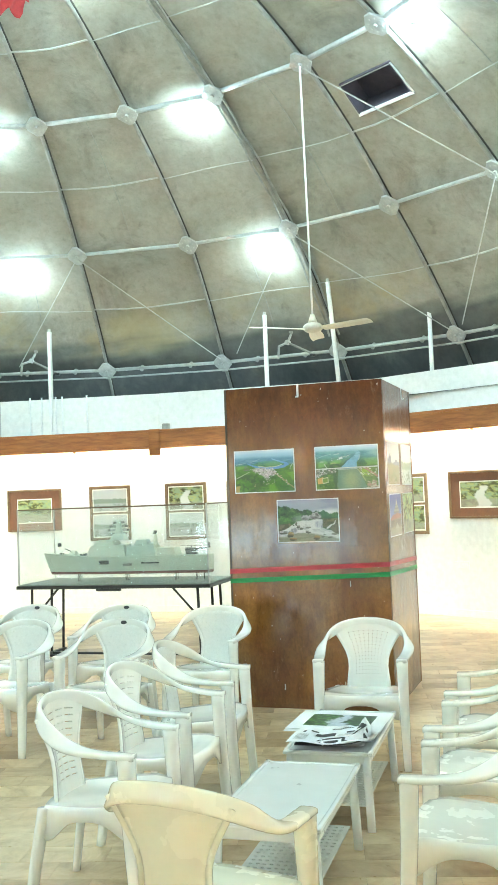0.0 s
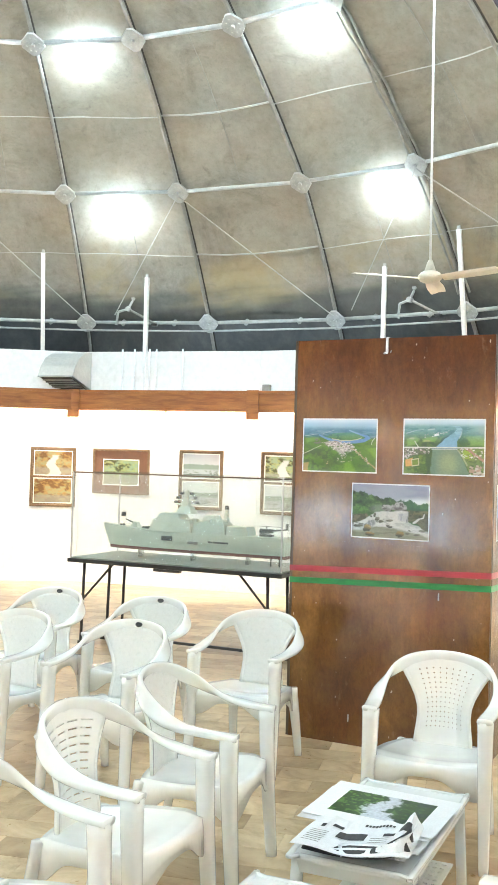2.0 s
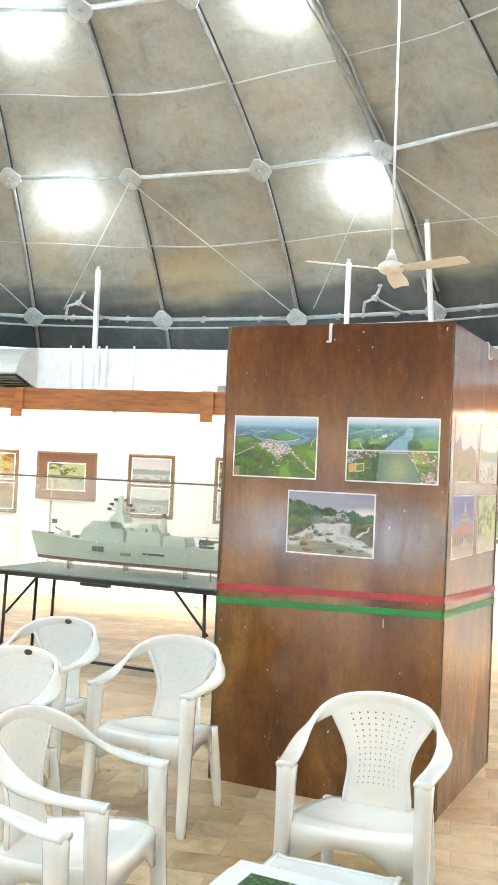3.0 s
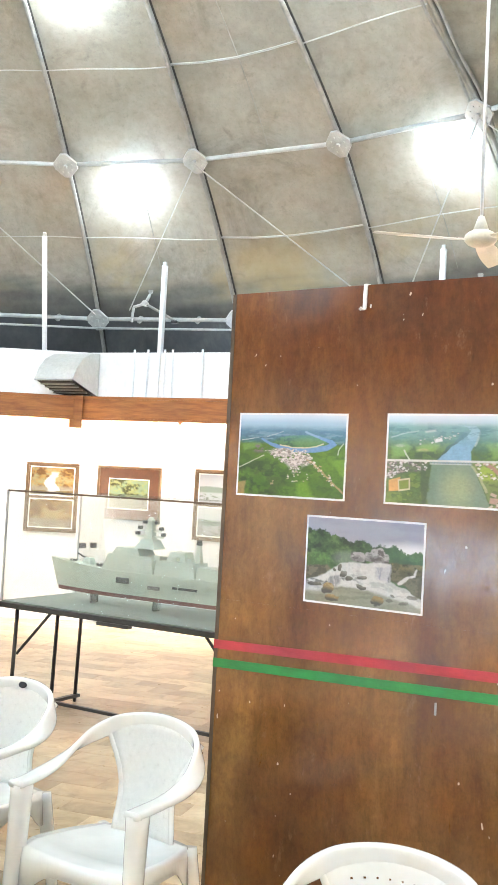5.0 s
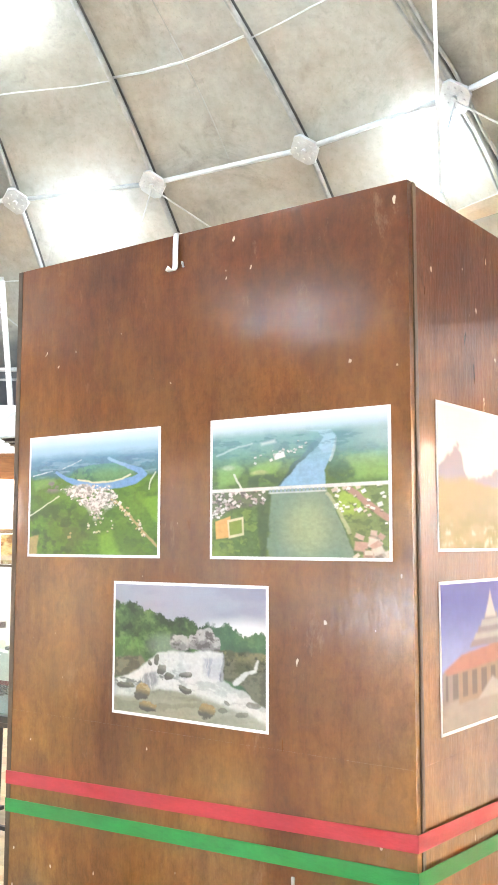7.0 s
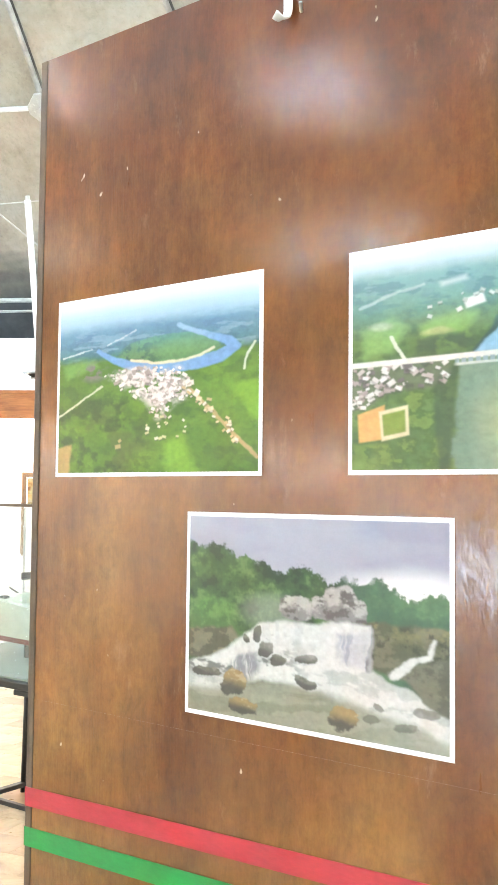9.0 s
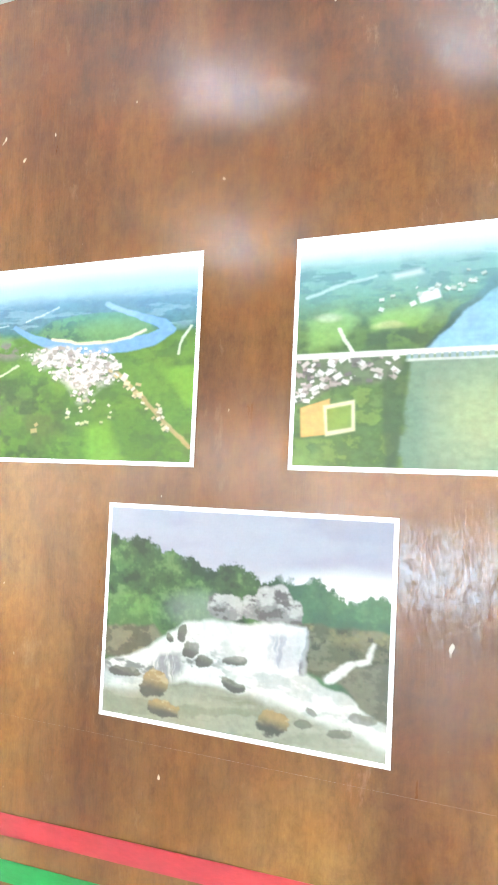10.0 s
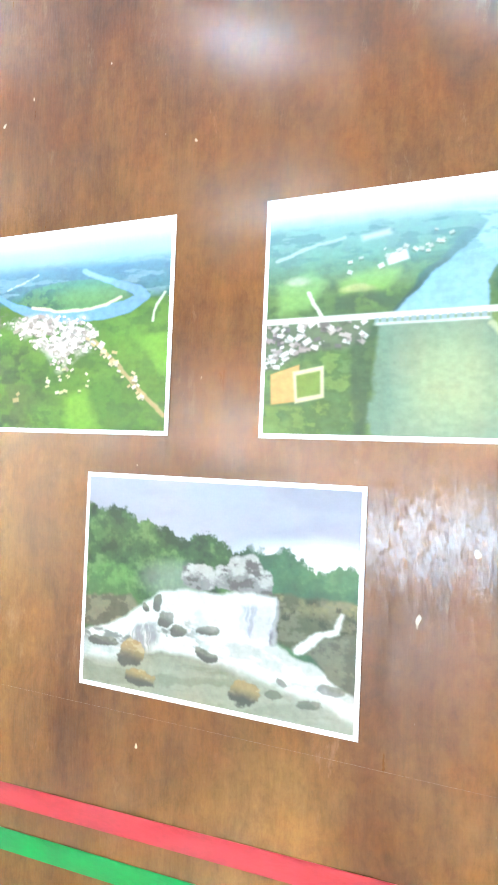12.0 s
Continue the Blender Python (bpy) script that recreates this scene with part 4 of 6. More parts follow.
    img = roofs(img, x, y, 26, 23, patch(x, y, [(0.20, 0.26), (0.50, 0.20), (0.58, 0.17), (0.56, 0.24), (0.30, 0.34)], 0.02) * 0.8, 0.008, ((0.46, 0.50, 0.52), (0.36, 0.40, 0.40), (0.55, 0.57, 0.58)))
    img = lay(img, soft(y + 0.02 * (f2 - 0.5), 0.14, 0.06), (0.42, 0.55, 0.64))
    img = lay(img, soft(y, 0.09, 0.0), (0.62, 0.70, 0.76))
    img = lay(img, soft(dist_line(X, Y, [(0.14, 0.40), (0.155, 0.45), (0.18, 0.505)])[0], 0.009, 0.004), (0.50, 0.52, 0.45))
    # under the bridge: water, trees, town
    low = [(0.361, 0.52), (0.668, 0.50), (0.73, 0.69), (0.78, 0.83), (0.83, 1.02), (0.335, 1.02), (0.345, 0.80)]
    water = patch(X, Y, low, 0.006)
    img = lay(img, water, (0.150, 0.235, 0.165))
    img = lay(img, water * soft(np.hypot((x - 0.57) / 0.20, (y - 0.80) / 0.34), 1.0, 0.1) * 0.8, (0.300, 0.345, 0.185))
    img = lay(img, water * soft(x, 0.44, 0.36) * 0.5, (0.10, 0.19, 0.13))
    grove = patch(X, Y, [(0.14, 0.70), (0.24, 0.62), (0.355, 0.60), (0.345, 1.02), (0.0, 1.02), (0.0, 0.88), (0.16, 0.88)], 0.015)
    img = lay(img, grove * soft(f2, 0.34, 0.46) * 0.9, (0.042, 0.125, 0.026))
    img = lay(img, grove * soft(f2, 0.50, 0.62) * 0.9, (0.110, 0.220, 0.045))
    img = lay(img, grove * soft(x, 0.20, 0.05) * soft(f1, 0.4, 0.6) * 0.6, (0.150, 0.26, 0.060))
    img = lay(img, patch(X, Y, [(0.27, 0.60), (0.36, 0.55), (0.35, 0.72), (0.335, 1.02), (0.30, 1.02)], 0.012) * 0.75, (0.026, 0.075, 0.030))
    town = patch(X, Y, [(-0.02, 0.53), (0.33, 0.51), (0.33, 0.58), (0.26, 0.64), (0.14, 0.64), (0.08, 0.70), (-0.02, 0.74)], 0.015)
    img = lay(img, town * 0.7, (0.110, 0.130, 0.085))
    img = roofs(img, x, y, 95, 21, town, 0.012, ((0.54, 0.52, 0.52), (0.42, 0.36, 0.35), (0.30, 0.25, 0.25), (0.58, 0.57, 0.58), (0.12, 0.11, 0.11), (0.07, 0.10, 0.06)))
    img = lay(img, patch(x, y, [(0.02, 0.745), (0.115, 0.705), (0.118, 0.86), (0.025, 0.875)], 0.005), (0.56, 0.32, 0.11))
    img = lay(img, patch(x, y, [(0.095, 0.735), (0.195, 0.71), (0.20, 0.845), (0.105, 0.87)], 0.004), (0.55, 0.50, 0.34))
    img = lay(img, patch(x, y, [(0.106, 0.750), (0.185, 0.73), (0.188, 0.830), (0.112, 0.848)], 0.004), (0.140, 0.235, 0.035))
    right = patch(X, Y, [(0.675, 0.52), (1.02, 0.50), (1.02, 1.02), (0.84, 1.02), (0.79, 0.83), (0.74, 0.69)], 0.012)
    img = lay(img, right * 0.8, (0.170, 0.235, 0.075))
    img = lay(img, right * blob(X, Y, 0.80, 0.62, 0.09, 0.09, 0.5) * 0.9, (0.280, 0.42, 0.060))
    img = lay(img, right * soft(f2, 0.52, 0.64) * 0.7, (0.080, 0.130, 0.045))
    img = lay(img, soft(dist_line(X, Y, [(0.79, 0.53), (0.88, 0.62), (1.0, 0.74)])[0], 0.026, 0.014), (0.36, 0.21, 0.16))
    img = lay(img, soft(dist_line(X, Y, [(0.68, 0.56), (0.745, 0.68), (0.80, 0.83)])[0], 0.016, 0.006) * 0.6, (0.46, 0.45, 0.28))
    img = roofs(img, x, y, 34, 22, right * soft(y, 0.82, 0.70) * 0.7, 0.013, ((0.64, 0.61, 0.55), (0.52, 0.42, 0.34), (0.68, 0.67, 0.64)))
    img = roofs(img, x, y, 26, 26, right * soft(y, 0.78, 0.88) * soft(x, 0.80, 0.86), 0.026, ((0.42, 0.27, 0.21), (0.46, 0.34, 0.27), (0.54, 0.47, 0.38)))
    # the bridge
    by = 0.517 - 0.018 * x
    img = lay(img, soft(np.abs(y - by), 0.015, 0.010), (0.60, 0.60, 0.58))
    span = soft(x, 0.34, 0.36) * soft(x, 0.685, 0.665)
    img = lay(img, soft(np.abs(y - by - 0.019), 0.012, 0.009) * span * (np.mod(x * 46, 1) < 0.66), (0.22, 0.30, 0.33))
    img = lay(img, soft(np.abs(y - by - 0.034), 0.007, 0.004) * span * 0.8, (0.52, 0.54, 0.52))
    return olive(img) * (1 + 0.36 * soft(y, 0.10, 0.30) * (f3 - 0.5))[..., None]


TREE_X = [0, 0.07, 0.154, 0.21, 0.257, 0.30, 0.33, 0.375, 0.41, 0.433, 0.49, 0.55, 0.58, 0.61, 0.64, 0.685, 0.72, 0.753, 0.80, 0.84, 0.87, 0.895, 0.915, 0.936, 1.0]
TREE_Y = [0.12, 0.16, 0.15, 0.185, 0.175, 0.225, 0.22, 0.27, 0.275, 0.235, 0.235, 0.265, 0.315, 0.30, 0.285, 0.305, 0.30, 0.27, 0.29, 0.335, 0.33, 0.345, 0.32, 0.30, 0.325]


def pic_waterfall(x, y):
    """A broad white cascade over rocks, dark trees to both sides, a grey sky, milky green water in front."""
    f2, f3 = fbm(x * 24, y * 20, 32, 6, 0.65), fbm(x * 70, y * 56, 33, 3)
    X, Y = x + 0.040 * (fbm(x * 13, y * 11, 81) - 0.5), y + 0.040 * (fbm(x * 13, y * 11, 82) - 0.5)
    leaf, clump = fbm(x * 34, y * 26, 41, 4, 0.65), fbm(x * 11, y * 9, 42, 5, 0.6)
    crack = fbm(x * 20, y * 24, 43, 5, 0.62)
    img = np.zeros(x.shape + (3,)) + np.array((0.290, 0.305, 0.400))
    img = lay(img, soft(fbm(x * 2.5, y * 5, 34), 0.36, 0.66) * 0.7, (0.37, 0.39, 0.47))
    img = lay(img, soft(np.hypot((x - 0.90) / 0.42, (y - 0.33) / 0.15), 1.0, 0.15), (0.76, 0.78, 0.80))
    # woods
    top = np.interp(x, TREE_X, TREE_Y) + 0.06 * (clump - 0.5) + 0.09 * (leaf - 0.5)
    m = soft(y - top, -0.006, 0.010) * (1 - soft(leaf, 0.40, 0.32) * soft(y - top, 0.05, 0.0) * 0.7)
    img = lay(img, m, (0.034, 0.082, 0.026))
    img = lay(img, m * soft(clump, 0.46, 0.60), (0.062, 0.135, 0.040))
    img = lay(img, m * soft(leaf, 0.50, 0.64) * soft(clump, 0.44, 0.60) * 0.8, (0.110, 0.200, 0.065))
    img = lay(img, m * soft(clump, 0.45, 0.33) * 0.85, (0.014, 0.034, 0.014))
    img = lay(img, m * blob(X, Y, 0.12, 0.46, 0.09, 0.06, 0.4) * soft(leaf, 0.36, 0.55) * 0.8, (0.100, 0.225, 0.055))
    img = lay(img, m * soft(x, 0.56, 0.72) * 0.45, (0.075, 0.185, 0.110))
    img = lay(img, m * blob(x, y, 0.36, 0.46, 0.11, 0.08, 0.6) * 0.45, (0.28, 0.34, 0.30))
    # pale crags over the fall
    for cx, cy, w, h in ((0.458, 0.435, 0.066, 0.060), (0.555, 0.425, 0.040, 0.055), (0.625, 0.400, 0.060, 0.095), (0.680, 0.430, 0.040, 0.065)):
        d = (np.abs((X - cx) / w) ** 3 + np.abs((Y - cy) / h) ** 3) ** (1 / 3) + 0.5 * (f2 - 0.5)
        rk = soft(d, 1.06, 0.90)
        img = lay(img, rk, (0.205, 0.205, 0.205))
        img = lay(img, rk * soft(crack + 0.25 * (cy - y) / h, 0.46, 0.62) * 0.9, (0.40, 0.40, 0.39))
        img = lay(img, rk * soft(crack, 0.43, 0.34) * 0.85, (0.085, 0.080, 0.075))
    cliff = patch(X, Y, [(0.71, 0.47), (0.80, 0.455), (1.02, 0.47), (1.02, 0.78), (0.84, 0.69), (0.72, 0.68)], 0.012)
    img = lay(img, cliff, (0.075, 0.090, 0.048))
    img = lay(img, cliff * soft(y, 0.56, 0.48) * soft(clump, 0.36, 0.56) * 0.85, (0.235, 0.215, 0.100))
    img = lay(img, cliff * soft(crack, 0.48, 0.62) * 0.6, (0.155, 0.155, 0.100))
    img = lay(img, cliff * soft(f2, 0.47, 0.36) * 0.8, (0.032, 0.040, 0.024))
    left = patch(X, Y, [(-0.02, 0.60), (0.10, 0.57), (0.20, 0.555), (0.22, 0.61), (0.12, 0.71), (-0.02, 0.73)], 0.012)
    img = lay(img, left, (0.080, 0.082, 0.050))
    img = lay(img, left * soft(crack, 0.47, 0.60) * 0.8, (0.175, 0.160, 0.100))
    # falling water
    fall = patch(X, Y, [(0.18, 0.655), (0.24, 0.59), (0.305, 0.525), (0.42, 0.500), (0.55, 0.505), (0.64, 0.470), (0.735, 0.480), (0.745, 0.69), (0.86, 0.74), (1.02, 0.86), (1.02, 1.02), (-0.02, 1.02), (-0.02, 0.76), (0.09, 0.71)], 0.012)
    img = lay(img, fall, (0.60, 0.61, 0.60))
    run = fbm(X * 9 + 7 * y, Y * 16 - 5 * x, 46, 5, 0.6)
    veil = fbm(X * 40, Y * 5, 38, 4, 0.6)
    flow = fbm(X * 5, Y * 26 + 5 * x, 39, 4, 0.55)
    curtain = patch(X, Y, [(0.605, 0.535), (0.735, 0.50), (0.735, 0.685), (0.63, 0.67)], 0.018)
    img = lay(img, curtain * 0.55, (0.36, 0.37, 0.46))
    img = lay(img, curtain * soft(veil, 0.46, 0.60) * 0.8, (0.26, 0.27, 0.35))
    img = lay(img, curtain * soft(veil, 0.54, 0.64) * soft(x, 0.69, 0.73), (0.075, 0.080, 0.085))
    img = lay(img, fall * soft(veil, 0.52, 0.66) * soft(y, 0.68, 0.58) * 0.45, (0.44, 0.48, 0.50))
    img = lay(img, patch(X, Y, [(0.17, 0.80), (0.22, 0.68), (0.30, 0.66), (0.31, 0.76), (0.25, 0.82)], 0.015) * soft(veil, 0.40, 0.56) * 0.8, (0.150, 0.165, 0.190))
    img = lay(img, patch(X, Y, [(-0.02, 0.80), (0.12, 0.755), (0.20, 0.77), (0.17, 0.86), (-0.02, 0.88)], 0.03) * 0.45, (0.40, 0.43, 0.42))
    pool = patch(X, Y, [(-0.02, 0.89), (0.14, 0.87), (0.27, 0.80), (0.44, 0.805), (0.56, 0.82), (0.72, 0.86), (0.88, 0.90), (1.02, 0.97), (1.02, 1.02), (-0.02, 1.02)], 0.03)
    img = lay(img, fall * soft(run, 0.50, 0.62) * soft(y, 0.56, 0.64) * 0.6, (0.34, 0.37, 0.37))
    img = lay(img, fall * soft(run, 0.56, 0.64) * soft(x, 0.52, 0.36) * soft(y, 0.54, 0.60) * soft(y, 0.84, 0.76) * 0.8, (0.10, 0.11, 0.10))
    img = lay(img, pool * 0.92, (0.185, 0.195, 0.125))
    img = lay(img, pool * blob(X, Y, 0.38, 0.83, 0.17, 0.035, 0.6) * 0.75, (0.120, 0.130, 0.075))
    img = lay(img, pool * soft(flow, 0.46, 0.62) * 0.6, (0.31, 0.32, 0.25))
    img = lay(img, pool * soft(x, 0.55, 0.85) * 0.35, (0.34, 0.38, 0.34))
    d, al = dist_line(X, Y, [(0.955, 0.515), (0.94, 0.585), (0.885, 0.61), (0.825, 0.68)])
    img = lay(img, soft(0.007 + 0.014 * al - d + 0.012 * (f2 - 0.5), -0.006, 0.008), (0.60, 0.61, 0.60))
    big = patch(X, Y, [(0.855, 0.69), (0.90, 0.615), (1.02, 0.58), (1.02, 0.86), (0.92, 0.79)], 0.010)
    img = lay(img, big, (0.090, 0.100, 0.070))
    img = lay(img, big * soft(crack, 0.49, 0.62) * 0.6, (0.175, 0.180, 0.125))
    stones = [(0.297, 0.575, 0.016, 0.040, 0), (0.330, 0.650, 0.034, 0.042, 0), (0.255, 0.605, 0.018, 0.022, 0), (0.495, 0.672, 0.052, 0.020, 0), (0.090, 0.790, 0.062, 0.024, 0), (0.495, 0.775, 0.040, 0.030, 0), (0.385, 0.695, 0.034, 0.026, 0),
              (0.203, 0.835, 0.050, 0.070, 1), (0.245, 0.940, 0.058, 0.046, 1), (0.640, 0.920, 0.056, 0.050, 1), (0.745, 0.905, 0.034, 0.024, 0), (0.765, 0.835, 0.024, 0.018, 0), (0.925, 0.835, 0.050, 0.018, 0), (0.86, 0.915, 0.040, 0.022, 0)]
    for i, (cx, cy, w, h, warm) in enumerate(stones):
        u, v = (X - cx) / w, (Y - cy) / h
        d = (np.abs(u) ** 2.4 + np.abs(v + 0.35 * u * math.sin(i * 2.1 + 0.5)) ** 2.4) ** (1 / 2.4) + 0.9 * (f2 - 0.5)
        img = lay(img, soft(d, 1.06, 0.90) * (0.95 if i < 10 else 0.6), (0.060, 0.062, 0.048))
        lit = soft(cy - Y + 0.25 * w * u, -0.5 * h, 0.6 * h) * soft(d, 1.06, 0.92)
        img = lay(img, lit * (0.85 if warm else 0.55), (0.330, 0.235, 0.095) if warm else (0.165, 0.165, 0.125))
        img = lay(img, lit * soft(crack, 0.52, 0.62) * 0.5, (0.46, 0.40, 0.26) if warm else (0.26, 0.26, 0.22))
    img = lay(img, blob(x, y, 0.46, 0.60, 0.12, 0.06, 0.6) * 0.4, (0.62, 0.63, 0.62))
    return 0.88 * img * (1 + (0.06 + 0.26 * m) * (f3 - 0.5))[..., None]


def pic_hills(x, y):
    """A jagged blue-grey ridge under a white sky, dry yellow-green slopes in front."""
    f1, f2 = fbm(x * 5, y * 7, 51), fbm(x * 20, y * 24, 52)
    img = np.zeros(x.shape + (3,)) + np.array((0.70, 0.69, 0.70))
    ridge = 0.50 - 0.15 * np.exp(-((x - 0.10) / 0.10) ** 2) - 0.20 * np.exp(-((x - 0.22) / 0.07) ** 2) - 0.10 * np.exp(-((x - 0.75) / 0.2) ** 2) + 0.10 * (f2 - 0.5)
    img = lay(img, soft(y - ridge, -0.01, 0.015), (0.26, 0.24, 0.30))
    img = lay(img, soft(y - 0.50 - 0.10 * (f1 - 0.5) - 0.05 * x, -0.03, 0.04), (0.33, 0.26, 0.12))
    img = lay(img, soft(y, 0.55, 0.95) * soft(f1, 0.36, 0.60) * 0.8, (0.20, 0.20, 0.055))
    img = lay(img, soft(f2, 0.60, 0.66) * soft(y, 0.80, 0.90) * 0.8, (0.55, 0.50, 0.36))
    return img


def pic_temple(x, y):
    """A tiered shrine with a pale spire and a red-tiled porch on columns, under a deep blue sky."""
    f2 = fbm(x * 18, y * 22, 62)
    img = np.zeros(x.shape + (3,)) + np.array((0.070, 0.080, 0.34))
    img = lay(img, soft(y, 0.10, 0.62), (0.24, 0.29, 0.56))
    img = lay(img, (y > 0.78) * 1.0, (0.30, 0.25, 0.20))
    img = lay(img, patch(x, y, [(0.0, 0.60), (0.22, 0.58), (0.22, 0.80), (0.0, 0.82)], 0.006), (0.24, 0.19, 0.16))
    img = lay(img, patch(x, y, [(0.18, 0.58), (0.98, 0.54), (0.98, 0.82), (0.18, 0.84)], 0.006), (0.27, 0.19, 0.12))
    img = lay(img, patch(x, y, [(0.02, 0.59), (0.22, 0.50), (0.62, 0.46), (1.0, 0.50), (1.0, 0.575), (0.06, 0.625)], 0.006), (0.36, 0.15, 0.10))
    for k in range(5):
        w, yy = 0.27 - 0.045 * k, 0.46 - 0.045 * k
        img = lay(img, patch(x, y, [(0.58 - w, yy), (0.58 - w * 0.86, yy - 0.05), (0.58 + w * 0.86, yy - 0.05), (0.58 + w, yy)], 0.005), (0.36, 0.32, 0.30) if k % 2 else (0.22, 0.18, 0.18))
    img = lay(img, patch(x, y, [(0.50, 0.26), (0.555, 0.12), (0.57, 0.06), (0.585, 0.12), (0.64, 0.26)], 0.006), (0.56, 0.50, 0.46))
    img = lay(img, ((y > 0.62) & (y < 0.80) & (np.mod(x * 9, 1) < 0.55) & (x > 0.04)) * 0.75, (0.075, 0.055, 0.050))
    img = lay(img, patch(x, y, [(0.40, 0.84), (0.58, 0.70), (0.80, 0.84)], 0.01), (0.40, 0.35, 0.31))
    return img * (0.85 + 0.3 * f2)[..., None]


def pic_forest(seed, fall=False, warm=False):
    def f(x, y):
        f1, f2 = fbm(x * 5, y * 6, seed), fbm(x * 18, y * 18, seed + 1)
        img = np.zeros(x.shape + (3,)) + np.array((0.50, 0.44, 0.20) if warm else (0.40, 0.52, 0.30))
        img = lay(img, soft(f1, 0.42, 0.58), (0.12, 0.12, 0.035) if not warm else (0.28, 0.13, 0.03))
        img = lay(img, soft(f2, 0.5, 0.62) * 0.8, (0.55, 0.58, 0.22) if not warm else (0.60, 0.36, 0.10))
        img = lay(img, soft(y, 0.62, 0.75) * 0.7, (0.45, 0.44, 0.36))
        if fall:
            d = np.abs(x - 0.5 - 0.06 * np.sin(y * 9)) - 0.05 - 0.10 * y
            img = lay(img, soft(0.03 - d + 0.08 * (f2 - 0.5), 0, 0.03) * soft(y, 0.12, 0.2), (0.86, 0.86, 0.82))
        return img
    return f


def pic_glade(x, y):
    """Dark woodland with a white stream down the middle."""
    f1, f2, f3 = fbm(x * 6, y * 6, 95), fbm(x * 20, y * 16, 96), fbm(x * 50, y * 40, 97, 3)
    img = np.zeros(x.shape + (3,)) + np.array((0.03, 0.075, 0.025))
    img = lay(img, soft(f2, 0.48, 0.66) * soft(0.62 - x, -0.2, 0.3), (0.14, 0.30, 0.05))
    img = lay(img, soft(f2, 0.50, 0.66) * 0.6, (0.08, 0.18, 0.05))
    img = lay(img, soft(f1, 0.50, 0.62) * soft(x, 0.5, 0.8) * 0.6, (0.02, 0.03, 0.05))
    st = soft(0.10 + 0.10 * y - np.abs(x - 0.50 - 0.06 * np.sin(y * 8)) + 0.22 * (f2 - 0.5), 0, 0.06)
    img = lay(img, st * 0.85, (0.62, 0.66, 0.76))
    return img * (0.7 + 0.6 * f3)[..., None]


def pic_lake(seed):
    def f(x, y):
        f2 = fbm(x * 14, y * 16, seed)
        img = np.zeros(x.shape + (3,)) + np.array((0.82, 0.84, 0.84))
        img = lay(img, soft(y - 0.42 + 0.16 * (fbm(x * 4, x * 0, seed + 2) - 0.5), -0.01, 0.03), (0.34, 0.42, 0.34))
        img = lay(img, soft(y, 0.60, 0.66), (0.60, 0.64, 0.62))
        img = lay(img, soft(f2, 0.54, 0.64) * soft(y, 0.55, 0.8) * 0.8, (0.20, 0.24, 0.16))
        return img
    return f


def photo(w, h, picture, nx, ny, border, m, label, group):
    """A print: a white paper with the picture on it, inside an even border."""
    th = empty("photo_print", m, label, "photograph", group)
    part("paper", box(-w / 2, w / 2, -0.0010, 0.0, -h / 2, h / 2), PAPER, th)
    sheet("image", w - 2 * border, h - 2 * border, picture, nx, ny, 0, th, pose(0, -0.0010, 0), thick=0.0005)
    return th


def sheet(name, w, h, picture, nx, ny, border, parent=None, m=None, thick=0.0012, white=(0.86, 0.87, 0.88)):
    """A flat printed sheet of w by h metres facing -y, standing on its own centre: a grid whose colours follow picture(x, y)."""
    xs = np.concatenate(([0, border / w], np.linspace(border / w, 1 - border / w, nx), [1 - border / w, 1])) if border else np.linspace(0, 1, nx)
    ys = np.concatenate(([0, border / h], np.linspace(border / h, 1 - border / h, ny), [1 - border / h, 1])) if border else np.linspace(0, 1, ny)
    X, Y = np.meshgrid(xs, ys)
    u = np.clip((X - border / w) / (1 - 2 * border / w), 0, 1)
    v = np.clip((Y - border / h) / (1 - 2 * border / h), 0, 1)
    col = np.clip(picture(u, v), 0, 1)
    if not border:
        pad = np.pad(col, ((1, 1), (1, 1), (0, 0)), mode="edge")
        col = (pad[:-2, 1:-1] + pad[2:, 1:-1] + pad[1:-1, :-2] + pad[1:-1, 2:] + 2 * col) / 6
        col = 0.98 * col + 0.006
    if border:
        edge = np.ones(X.shape, bool)
        edge[2:-2, 2:-2] = False
        col[edge] = white
    ny_, nx_ = X.shape
    co = np.stack([(X - 0.5) * w, np.full(X.shape, -thick), (0.5 - Y) * h], -1).reshape(-1, 3)
    idx = np.arange(nx_ * ny_).reshape(ny_, nx_)
    quads = np.stack([idx[:-1, :-1], idx[1:, :-1], idx[1:, 1:], idx[:-1, 1:]], -1).reshape(-1, 4)
    rim = [idx[0, 0], idx[0, -1], idx[-1, -1], idx[-1, 0]]
    verts = co.tolist()
    faces = quads.tolist()
    base = len(verts)
    verts += [(co[i][0], 0.0, co[i][2]) for i in rim]
    for i in range(4):
        j = (i + 1) % 4
        faces.append([int(rim[i]), base + i, base + j, int(rim[j])])
    me = bpy.data.meshes.new(name)
    me.from_pydata(verts, [], faces)
    at = me.color_attributes.new("ink", "FLOAT_COLOR", "POINT")
    full = np.ones((len(verts), 4), np.float32)
    full[:base, :3] = col.reshape(-1, 3)
    full[base:, :3] = white
    at.data.foreach_set("color", full.ravel())
    me.materials.append(PRINT)
    ob = new(name, me)
    if parent:
        ob.parent = parent
    if m is not None:
        ob.matrix_basis = m
    return ob


